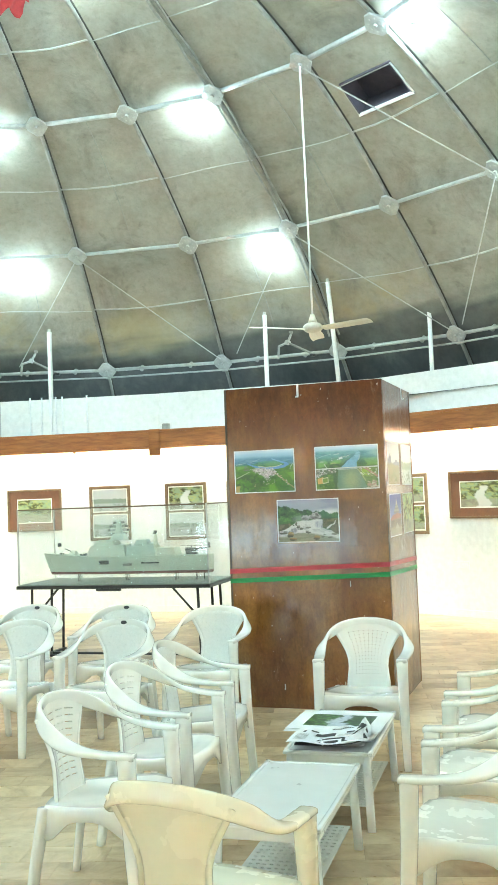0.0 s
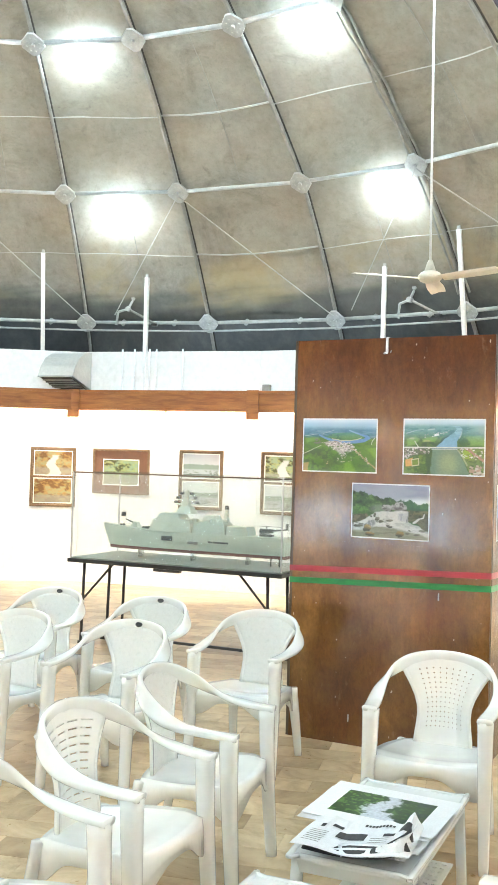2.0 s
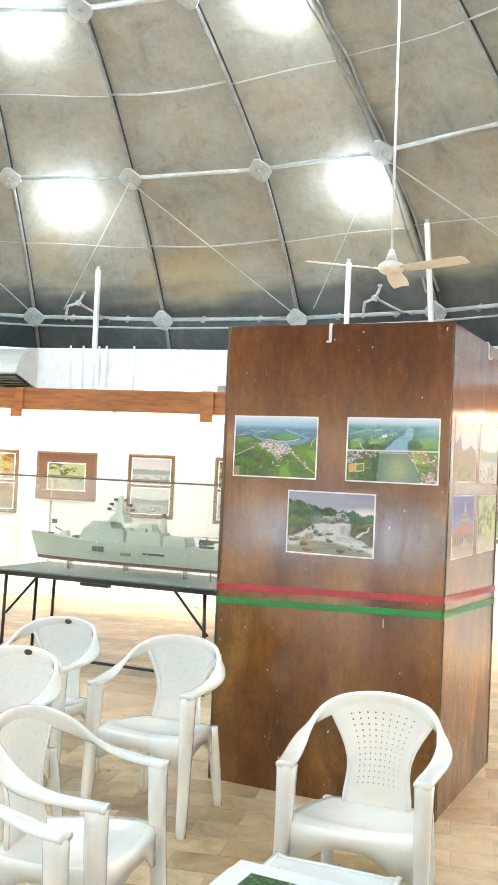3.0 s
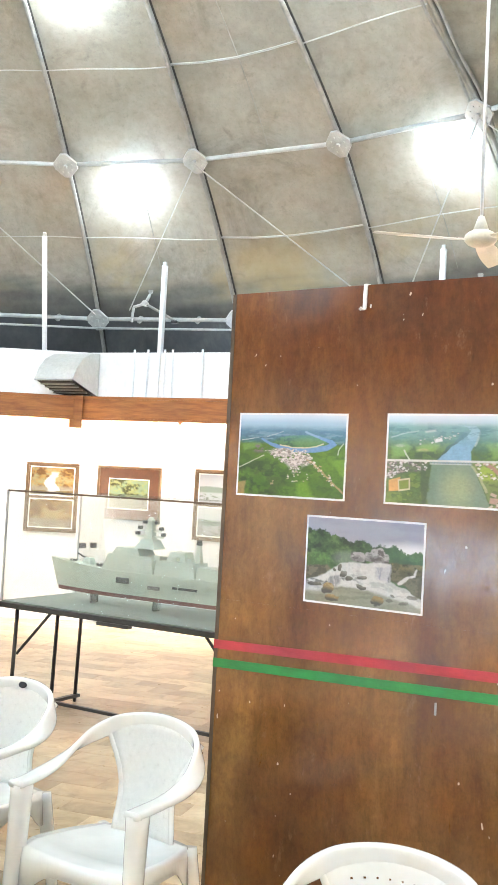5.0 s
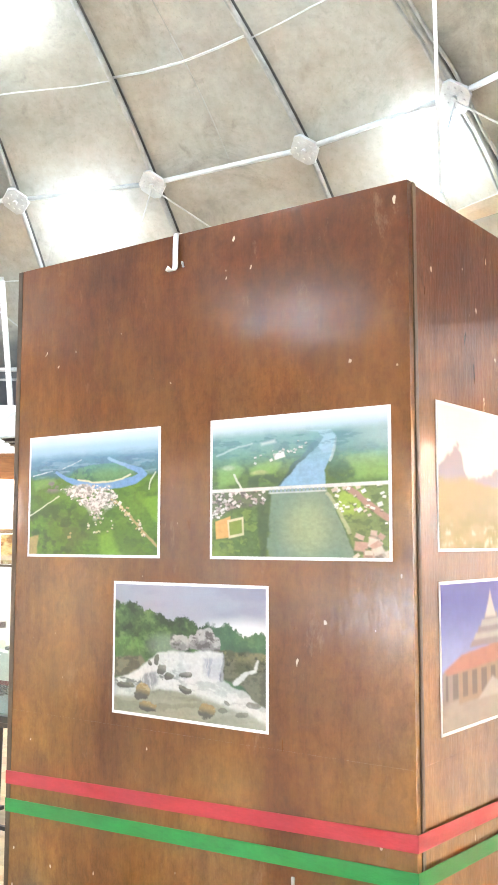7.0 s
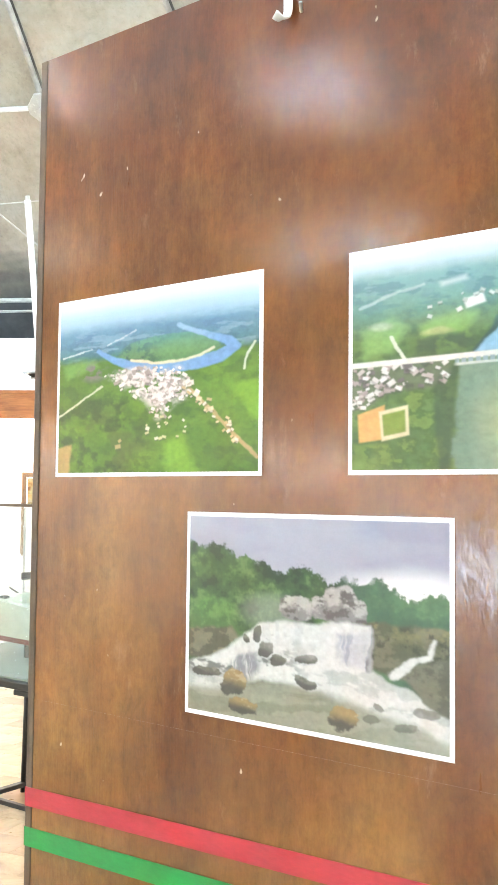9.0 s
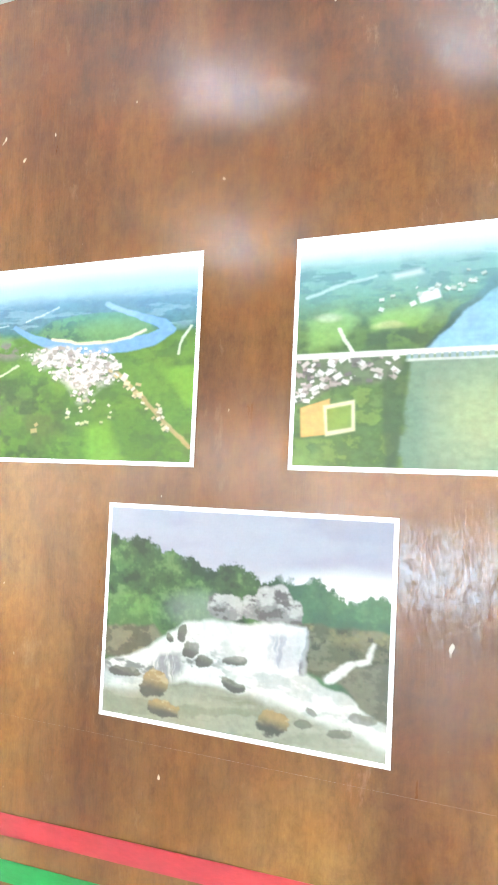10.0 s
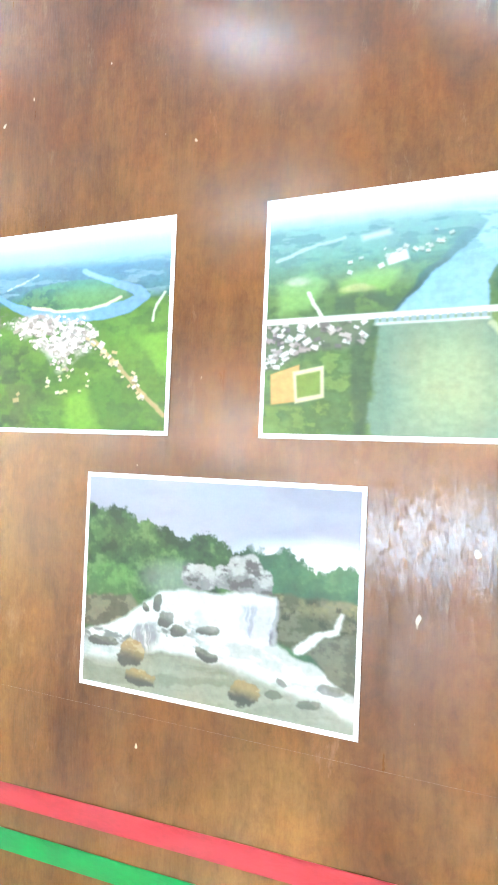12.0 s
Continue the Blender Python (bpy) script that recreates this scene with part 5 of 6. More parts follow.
def build_prints():
    y = KY0 - 0.0006
    for nm, x0, x1, z0, z1, fn, lab in (("photo_print", -1.652, -1.154, 1.670, 2.006, pic_loop_river, "colour print of a river loop round green fields, white border"),
                                        ("photo_print", -0.991, -0.492, 1.670, 2.008, pic_bridge, "colour print of a long bridge over a green river, white border"),
                                        ("photo_print", -1.312, -0.816, 1.274, 1.610, pic_waterfall, "colour print of a white waterfall among rocks and trees")):
        photo(x1 - x0, z1 - z0, fn, 420, 283, 0.0075, pose((x0 + x1) / 2, y, (z0 + z1) / 2), lab, "prints on the column")
    for y0, y1, z0, z1, fn, lab in ((7.375, 7.865, 1.690, 2.03, pic_hills, "faded print of a rocky ridge over dry land"), (7.955, 8.43, 1.690, 2.03, pic_lake(71), "pale print of a lake shore"),
                                    (7.375, 7.865, 1.290, 1.625, pic_temple, "colour print of a red-roofed shrine under blue sky"), (7.955, 8.43, 1.290, 1.625, pic_forest(75), "colour print of green woodland")):
        photo(y1 - y0, z1 - z0, fn, 120, 82, 0.0075, pose(KX1 - 0.0033, (y0 + y1) / 2, (z0 + z1) / 2, 0, 0, 90), lab, "prints on the column")


build_prints()

# ---- plastic chairs ----


def chair_legs_seat(th, mat):
    # seat: dished, rounded square whose skirt arches down into the legs
    bm = bmesh.new()
    n = 16
    grid = []
    for j in range(n + 1):
        row = []
        for i in range(n + 1):
            u, v = 2 * i / n - 1, 2 * j / n - 1
            su, sv = u * math.sqrt(1 - 0.24 * v * v), v * math.sqrt(1 - 0.24 * u * u)
            x, y = su * (0.244 - 0.026 * v), -0.005 + sv * 0.232
            z = 0.428 - 0.020 * (1 - u * u) * (1 - v * v) - 0.016 * v - 0.016 * max(0, -v - 0.65) / 0.35
            row.append(bm.verts.new((x, y, z)))
        grid.append(row)
    for j in range(n):
        for i in range(n):
            bm.faces.new((grid[j][i], grid[j][i + 1], grid[j + 1][i + 1], grid[j + 1][i]))
    rim = grid[0][:] + [r[-1] for r in grid[1:]] + grid[-1][-2::-1] + [r[0] for r in grid[-2:0:-1]]
    m = len(rim)
    above = rim
    for step, spread in ((0.25, 1.02), (1.0, 1.035)):
        low = []
        for v in rim:
            q = abs(math.sin(2 * math.atan2(v.co.x / 0.244, (v.co.y + 0.005) / 0.232)))
            drop = (0.052 + 0.085 * q ** 4) * step
            low.append(bm.verts.new((v.co.x * spread, (v.co.y + 0.005) * spread - 0.005, v.co.z - drop)))
        for k in range(m):
            bm.faces.new((above[k], above[(k + 1) % m], low[(k + 1) % m], low[k]))
        above = low
    bmesh.ops.recalc_face_normals(bm, faces=bm.faces)
    thicken(bm, 0.007)
    part("seat", bm, mat, th, smooth=True)
    for sx in (-1, 1):
        bm = bmesh.new()
        add_sweep(bm, smooth_path([(sx * 0.262, -0.236, 0), (sx * 0.258, -0.222, 0.2), (sx * 0.254, -0.208, 0.42), (sx * 0.252, -0.200, 0.634)], 4), lambda i, s: Vector((sx, 0.12, 0)), (0.044, 0.071), (0.048, 0.070), 12)
        part("front_leg", bm, mat, th, smooth=True)
        bm = bmesh.new()
        add_sweep(bm, smooth_path([(sx * 0.214, 0.262, 0), (sx * 0.204, 0.232, 0.2), (sx * 0.190, 0.196, 0.405)], 4), lambda i, s: Vector((1, 0.3 * sx, 0)), (0.042, 0.066), (0.036, 0.040), 12)
        part("rear_leg", bm, mat, th, smooth=True)


def chair_back(th, mat, style):
    """Back panel between the seat and the rim: pierced with holes, with slits, or plain."""
    def at(u, v):
        w = 0.118 + 0.012 * math.cos(v * 6.28) + 0.085 * v ** 2.6
        y = 0.190 + 0.066 * v - 0.045 * abs(u) ** 2 * (0.4 + 0.6 * v)
        z = 0.400 + 0.405 * v - 0.036 * abs(u) ** 2.2 * v
        return Vector((u * w, y, z))
    bm = bmesh.new()
    if style == "plain":
        us = [-1 + 2 * i / 12 for i in range(13)]
        vs = [j / 14 for j in range(15)]
        hole = lambda i, j: False
    elif style == "holes":
        us, vs = [-1.0], [0.0, 0.16]
        for i in range(9):
            c = -0.68 + 1.36 * i / 8
            us += [c - 0.017, c + 0.017]
        us.append(1.0)
        for j in range(13):
            c = 0.22 + 0.66 * j / 12
            vs += [c - 0.0065, c + 0.0065]
        vs.append(1.0)
        hole = lambda i, j: i % 2 == 1 and j % 2 == 0 and j >= 2 and i < len(us) - 2 and j < len(vs) - 2
    else:
        us, vs = [-1.0], [0.0, 0.10]
        for i in range(4):
            c = -0.60 + 1.2 * i / 3
            us += [c - 0.15, c + 0.15]
        us.append(1.0)
        for j in range(11):
            c = 0.18 + 0.70 * j / 10
            vs += [c - 0.006, c + 0.006]
        vs.append(1.0)
        hole = lambda i, j: i % 2 == 1 and j % 2 == 0 and j >= 2 and i < len(us) - 2 and j < len(vs) - 2
    g = [[bm.verts.new(at(u, v)) for u in us] for v in vs]
    for j in range(len(vs) - 1):
        for i in range(len(us) - 1):
            if not hole(i, j):
                bm.faces.new((g[j][i], g[j][i + 1], g[j + 1][i + 1], g[j + 1][i]))
    bmesh.ops.recalc_face_normals(bm, faces=bm.faces)
    thicken(bm, 0.006)
    part("backrest", bm, WEAVE if style == "plain" and mat is WHITE_P else mat, th, smooth=style == "plain")
    # thicker edges of the panel
    for sx in (-1, 1):
        bm = bmesh.new()
        add_sweep(bm, [at(sx, v / 8) for v in range(9)], lambda i, s: Vector((1, 0, 0)), 0.022, 0.014, 8)
        part("back_edge", bm, mat, th, smooth=True)


def chair_rim(th, mat):
    half = [(-0.252, -0.234, 0.640), (-0.254, -0.180, 0.642), (-0.262, -0.10, 0.648), (-0.272, -0.01, 0.662), (-0.272, 0.075, 0.692), (-0.242, 0.155, 0.738), (-0.180, 0.218, 0.778), (-0.095, 0.250, 0.799), (0, 0.260, 0.806)]
    pts = half + [(-x, y, z) for x, y, z in half[-2::-1]]
    path = smooth_path(pts, 5)
    bm = bmesh.new()

    def wide(i, s):
        k = 1 - abs(2 * s - 1)
        k = max(0, (k - 0.22) / 0.60)
        k = min(1, k)
        k = k * k * (3 - 2 * k)
        out = Vector((path[i].x, path[i].y * 0.6, 0)).normalized() if k > 0 else Vector((math.copysign(1, path[i].x), 0, 0))
        return out * (1 - 0.85 * k) + Vector((0, 0, -1)) * k
    add_sweep(bm, path, wide, 0.068, 0.026, 14)
    part("armrest_rim", bm, mat, th, smooth=True)


def make_chair(m, style, mat, label, badge=False):
    th = empty("plastic_chair", m, label, "chair", "plastic chairs round the tables")
    chair_legs_seat(th, mat)
    chair_back(th, mat, style)
    chair_rim(th, mat)
    if badge:
        bm = bmesh.new()
        bmesh.ops.create_cone(bm, cap_ends=True, segments=16, radius1=0.019, radius2=0.016, depth=0.004)
        bmesh.ops.scale(bm, verts=bm.verts, vec=(1.25, 0.8, 1))
        part("badge", bm, INK, th, "small dark maker's badge", world=pose(0, 0.243, 0.812, 68))
    return th


def build_chairs():
    make_chair(pose(-0.378, 5.955, 0, 0, 0, 5), "holes", WHITE_P, "white plastic armchair with a pierced back in front of the column")
    s = make_chair(pose(-1.012, 3.71, 0, 0, 0, 93), "slits", WHITE_P, "white plastic armchair with a slotted back facing the tables")
    copy_thing(s, pose(-1.068, 4.442, 0, 0, 0, 92))
    p = make_chair(pose(-1.152, 5.173, 0, 0, 0, 99), "plain", WHITE_P, "white plastic armchair with a plain back facing the tables")
    copy_thing(p, pose(-1.672, 6.615, 0, 0, 0, 2))
    b = make_chair(pose(-2.48, 6.71, 0, 0, 0, 3), "plain", WHITE_P, "white plastic armchair with a dark badge on its back", True)
    copy_thing(b, pose(-2.10, 5.855, 0, 0, 0, -1))
    copy_thing(b, pose(-3.26, 6.67, 0, 0, 0, 3))
    copy_thing(p, pose(-2.83, 5.80, 0, 0, 0, -4))
    make_chair(pose(-0.20, 2.80, 0, 0, 0, 172), "plain", CREAM_P, "yellowed cream plastic armchair turned towards the tables")
    r = make_chair(pose(0.54, 3.64, 0, 0, 0, -90), "slits", PALE_P, "cream plastic armchair with glossy seat beside the tables")
    copy_thing(r, pose(0.515, 4.38, 0, 0, 0, -91))
    copy_thing(r, pose(0.50, 5.12, 0, 0, 0, -90))


build_chairs()

# ---- low tables ----


def make_table(m, w, d, h, label):
    t = empty("low_table", m, label, "table", "low plastic tables")
    bm = bmesh.new()
    add_box(bm, -w / 2, w / 2, -d / 2, d / 2, h - 0.018, h, 0.007)
    part("tabletop", bm, TABLE_P, t)
    bm = bmesh.new()
    path = smooth_path([(-w / 2 + 0.05, -d / 2 + 0.012, h), (w / 2 - 0.05, -d / 2 + 0.012, h), (w / 2 - 0.012, -d / 2 + 0.05, h), (w / 2 - 0.012, d / 2 - 0.05, h), (w / 2 - 0.05, d / 2 - 0.012, h), (-w / 2 + 0.05, d / 2 - 0.012, h), (-w / 2 + 0.012, d / 2 - 0.05, h), (-w / 2 + 0.012, -d / 2 + 0.05, h), (-w / 2 + 0.05, -d / 2 + 0.012, h)], 4)
    add_sweep(bm, path, lambda i, s: Vector((path[i].x, path[i].y, 0)), 0.022, 0.012, 8)
    part("raised_edge", bm, TABLE_P, t, smooth=True)
    for y in (-1, 1):
        part("apron", box(-w / 2 + 0.03, w / 2 - 0.03, y * (d / 2 - 0.022) - 0.005, y * (d / 2 - 0.022) + 0.005, h - 0.06, h - 0.0185, 0.003), TABLE_P, t)
    for x in (-1, 1):
        part("apron", box(x * (w / 2 - 0.022) - 0.005, x * (w / 2 - 0.022) + 0.005, -d / 2 + 0.03, d / 2 - 0.03, h - 0.06, h - 0.0185, 0.003), TABLE_P, t)
        for y in (-1, 1):
            bm = bmesh.new()
            add_sweep(bm, [Vector((x * (w / 2 - 0.035 + 0.016 * (1 - z)), y * (d / 2 - 0.035 + 0.016 * (1 - z)), z * (h - 0.019))) for z in (0, 0.25, 0.5, 0.75, 1)], lambda i, s: Vector((1, 0, 0)), 0.042, 0.036, 12)
            part("leg", bm, TABLE_P, t, smooth=True)
    # lattice shelf under the top
    nx, ny, z = 11, 19, 0.115
    bm = bmesh.new()
    xs, ys = [-w / 2 + 0.05], [-d / 2 + 0.05]
    for k in range(nx):
        c = -w / 2 + 0.08 + (w - 0.16) * k / (nx - 1)
        xs += [c - 0.009, c + 0.009]
    for k in range(ny):
        c = -d / 2 + 0.08 + (d - 0.16) * k / (ny - 1)
        ys += [c - 0.006, c + 0.006]
    xs.append(w / 2 - 0.05)
    ys.append(d / 2 - 0.05)
    g = [[bm.verts.new((x, y, z)) for x in xs] for y in ys]
    for j in range(len(ys) - 1):
        for i in range(len(xs) - 1):
            if not (i % 2 == 1 and j % 2 == 1):
                bm.faces.new((g[j][i], g[j][i + 1], g[j + 1][i + 1], g[j + 1][i]))
    thicken(bm, 0.006)
    part("lattice_shelf", bm, TABLE_P, t)
    return t


T1 = pose(-0.318, 5.10, 0, 0, 0, 3)
make_table(T1, 0.45, 0.90, 0.38, "white plastic low table under a heap of papers")
make_table(pose(-0.29, 4.00, 0, 0, 0, 3), 0.46, 0.90, 0.38, "bare white plastic low table with rounded edges")


def build_papers():
    rng = random.Random(7)
    z = 0.389
    for i in range(5):
        w, d = rng.uniform(0.22, 0.30), rng.uniform(0.34, 0.42)
        m = T1 @ pose(rng.uniform(-0.06, 0.02), rng.uniform(-0.24, -0.14), z, 0, 0, 90 + rng.uniform(-16, 16))
        bm = bmesh.new()
        n = 10
        g = [[bm.verts.new(((i2 / n - 0.5) * w, (j / n - 0.5) * d, 0.0018 * math.sin(i2 * 0.9 + i) + 0.010 * max(0, abs(j / n - 0.5) - 0.3) * (1 + math.sin(i2 * 1.3 + i * 2)))) for i2 in range(n + 1)] for j in range(n + 1)]
        for j in range(n):
            for i2 in range(n):
                bm.faces.new((g[j][i2], g[j][i2 + 1], g[j + 1][i2 + 1], g[j + 1][i2]))
        thicken(bm, 0.002)
        tagged(part("newspaper", bm, NEWS if i % 2 == 0 else PAPER, world=m), "crumpled folded newspaper in a heap on the low table", "newspaper", "papers on the low table")
        z += 0.005
    photo(0.50, 0.37, pic_lake(93), 40, 30, 0.04, pose(-0.345, 5.085, z + 0.004, -89, 0, 1), "print with a white border lying under another", "papers on the low table")
    photo(0.505, 0.385, pic_glade, 200, 120, 0.075, pose(-0.335, 5.118, z + 0.012, -88.5, 0, -1), "large print of trees with a wide white border on the papers", "papers on the low table")
    # the uppermost newspaper: a crumpled page whose corner stands up, dark sheets curling out below
    news = empty("newspaper", pose(-0.30, 4.79, z + 0.016, 0, 0, 4), "open newspaper page with dark print and a raised fold", "newspaper", "papers on the low table")
    W, D = 0.40, 0.30
    hgt = lambda u, v: 0.006 * math.sin(u * 9 + 2 * v) + 0.004 * math.sin(u * 23 + 5 * v) * v + 0.075 * math.exp(-((u - 0.84 - 0.06 * v) / 0.06) ** 2) * max(0, v - 0.25) ** 1.2 + 0.006
    edge = lambda u, v: ((u - 0.5) * W * (1 - 0.10 * v), (v - 0.5) * D + 0.05 * (u - 0.5) - 0.035 * math.sin(u * 3.1) * (1 - v))

    def leaf(u0, u1, v0, v1, n, lift):
        bm = bmesh.new()
        g = []
        for j in range(n + 1):
            v = v0 + (v1 - v0) * j / n
            g.append([bm.verts.new((*edge(u0 + (u1 - u0) * i / n, v), hgt(u0 + (u1 - u0) * i / n, v) + lift)) for i in range(n + 1)])
        for j in range(n):
            for i in range(n):
                bm.faces.new((g[j][i], g[j][i + 1], g[j + 1][i + 1], g[j + 1][i]))
        return bm
    bm = leaf(0, 1, 0, 1, 22, 0.0)
    thicken(bm, 0.0015)
    part("page", bm, PAPER, news)
    for u0, u1, v0, v1 in ((0.30, 0.56, 0.40, 0.58), (0.20, 0.30, 0.66, 0.74), (0.10, 0.14, 0.60, 0.70), (0.70, 0.80, 0.52, 0.60), (0.82, 0.92, 0.62, 0.80)):
        part("news_picture", leaf(u0, u1, v0, v1, 4, 0.0024), INK, news)
    for q in range(9):
        u0 = 0.48 + 0.032 * q
        part("print_bar", leaf(u0, u0 + 0.022, 0.78 + 0.006 * (q % 3), 0.85, 2, 0.0024), INK, news)
    for q in range(7):
        for c0 in (0.06, 0.60):
            part("print_line", leaf(c0, c0 + 0.16, 0.14 + 0.055 * q, 0.155 + 0.055 * q, 3, 0.0022), STEEL_DULL, news)
    for j in range(4):
        bm = bmesh.new()
        path = smooth_path([(-0.16 + 0.05 * j, -0.155 - 0.006 * j, -0.006), (-0.02, -0.165 + 0.008 * j, -0.002 + 0.004 * j), (0.09 + 0.02 * j, -0.135 + 0.012 * j, 0.006 + 0.006 * j), (0.18, -0.06 + 0.03 * j, 0.020 + 0.010 * j)], 6)
        add_sweep(bm, path, lambda i, s: Vector((0.3, 1, 0.6)), (0.02, 0.055), 0.003, 6)
        part("curled_edge", bm, INK if j % 2 == 0 else NEWS, news, smooth=True)


build_papers()

# ---- display table, glass case and model ship ----
DT = pose(-3.62, 9.28, 0, 0, 0, 2.5)
DW, DD, DH = 2.12, 0.86, 0.80


def build_display():
    t = empty("folding_table", DT, "long black folding table with slim steel legs", "table")
    part("tabletop", box(-DW / 2, DW / 2, -DD / 2, DD / 2, DH - 0.035, DH, 0.006), BLACK, t)
    part("latch", box(-0.16, 0.10, -DD / 2 + 0.002, -DD / 2 + 0.05, DH - 0.06, DH - 0.0355, 0.004), BLACK, t)
    for sx in (-1, 1):
        x = sx * (DW / 2 - 0.13)
        for y in (-DD / 2 + 0.06, 0.06, DD / 2 - 0.10):
            part("leg", tube((x, y, 0.0), (x - sx * 0.02, y, DH - 0.036), 0.014, n=10), BLACK, t, smooth=True)
        part("foot_bar", box(x - 0.02, x + 0.02, -DD / 2 + 0.04, DD / 2 - 0.06, 0.03, 0.055, 0.004), BLACK, t)
        part("foot", box(x - 0.05, x + 0.05, 0.03, 0.09, 0.0, 0.028, 0.006), BLACK, t)
        part("brace", tube((x, -DD / 2 + 0.10, DH - 0.36), (x - sx * 0.30, -DD / 2 + 0.10, DH - 0.037), 0.011, n=8), BLACK, t, smooth=True)
    part("stretcher", box(-DW / 2 + 0.15, DW / 2 - 0.15, 0.045, 0.075, 0.0285, 0.052, 0.004), BLACK, t)
    c = empty("glass_case", DT @ pose(0, 0, DH), "tall clear glass display case with thin dark edges", "display case")
    w, d, h, e = DW / 2 - 0.02, DD / 2 - 0.03, 0.79, 0.004
    part("base_board", box(-w, w, -d, d, 0.0005, 0.010, 0.002), mottled("grey_green_baize", (0.20, 0.24, 0.20), (0.28, 0.32, 0.27), 9, 0.5), c)
    for nm, b in (("front_pane", (-w, w, -d, -d + e, 0.011, h)), ("back_pane", (-w, w, d - e, d, 0.011, h)), ("end_pane", (-w, -w + e, -d + e, d - e, 0.011, h)), ("end_pane", (w - e, w, -d + e, d - e, 0.011, h))):
        bm = bmesh.new()
        x0, x1, y0, y1, z0, z1 = b
        if nm == "end_pane":
            q = [((x0 + x1) / 2, y0, z0), ((x0 + x1) / 2, y1, z0), ((x0 + x1) / 2, y1, z1), ((x0 + x1) / 2, y0, z1)]
        else:
            q = [(x0, (y0 + y1) / 2, z0), (x1, (y0 + y1) / 2, z0), (x1, (y0 + y1) / 2, z1), (x0, (y0 + y1) / 2, z1)]
        bm.faces.new([bm.verts.new(v) for v in q])
        ob = part(nm, bm, GLASS, c)
        ob.visible_shadow = False
    for sx in (-1, 1):
        for sy in (-1, 1):
            part("edge_strip", box(sx * w - 0.006, sx * w + 0.006, sy * d - 0.006, sy * d + 0.006, 0.0105, h, 0.001), STEEL, c)
        part("edge_strip", box(sx * w - 0.006, sx * w + 0.006, -d + 0.0065, d - 0.0065, h - 0.012, h, 0.001), TRIM, c)
    for sy in (-1, 1):
        part("edge_strip", box(-w + 0.0065, w - 0.0065, sy * d - 0.006, sy * d + 0.006, h - 0.012, h, 0.001), TRIM, c)
    bm = bmesh.new()
    bm.faces.new([bm.verts.new(v) for v in ((-w, -d, h + 0.001), (w, -d, h + 0.001), (w, d, h + 0.001), (-w, d, h + 0.001))])
    part("top_pane", bm, GLASS, c).visible_shadow = False
    part("nameplate", box(-w + 0.09, -w + 0.10, d - 0.10, d - 0.03, 0.36, 0.40), INK, c)


build_display()

SHIP = DT @ pose(0.0, 0.02, DH + 0.012)


def hull_mesh(z_lo, z_hi, top_w):
    """Lofted hull between two heights; x runs from stern (+) to bow (-)."""
    bm = bmesh.new()
    rows = []
    n = 26
    for i in range(n + 1):
        s = i / n
        row = []
        for j in range(5):
            q = j / 4
            z = z_lo + (z_hi - z_lo) * q
            bow = -0.86 - 0.13 * max(0, (z - 0.02) / 0.27)
            x = bow + (0.93 - bow) * s
            width = top_w * min(1, (s * 3.2) ** 0.62) * (1 - 0.16 * s * s) * (0.62 + 0.38 * (z / 0.29) ** 0.6)
            sheer = 0.045 * max(0, 1 - s * 2.6) ** 1.5 * q
            row.append((x, width, z + sheer))
        rows.append(row)
    left = [[bm.verts.new((x, -w - 0.001, z)) for x, w, z in r] for r in rows]
    right = [[bm.verts.new((x, w + 0.001, z)) for x, w, z in r] for r in rows]
    for i in range(n):
        for j in range(4):
            bm.faces.new((left[i][j], left[i + 1][j], left[i + 1][j + 1], left[i][j + 1]))
            bm.faces.new((right[i][j], right[i][j + 1], right[i + 1][j + 1], right[i + 1][j]))
        bm.faces.new((left[i][4], left[i + 1][4], right[i + 1][4], right[i][4]))
        bm.faces.new((left[i][0], right[i][0], right[i + 1][0], left[i + 1][0]))
    for i in (0, n):
        for j in range(4):
            bm.faces.new((left[i][j], left[i][j + 1], right[i][j + 1], right[i][j]))
    return bm


def add_slab(bm, x0, x1, w, z0, z1, tx0=0.0, tx1=0.0, tw=0.9):
    """A deckhouse with raked ends and leaning sides."""
    lo = [bm.verts.new(v) for v in ((x0, -w, z0), (x1, -w, z0), (x1, w, z0), (x0, w, z0))]
    hi = [bm.verts.new(v) for v in ((x0 + tx0, -w * tw, z1), (x1 - tx1, -w * tw, z1), (x1 - tx1, w * tw, z1), (x0 + tx0, w * tw, z1))]
    bm.faces.new(lo[::-1])
    bm.faces.new(hi)
    for i in range(4):
        bm.faces.new((lo[i], lo[(i + 1) % 4], hi[(i + 1) % 4], hi[i]))


def slab(*a):
    bm = bmesh.new()
    add_slab(bm, *a)
    return bm


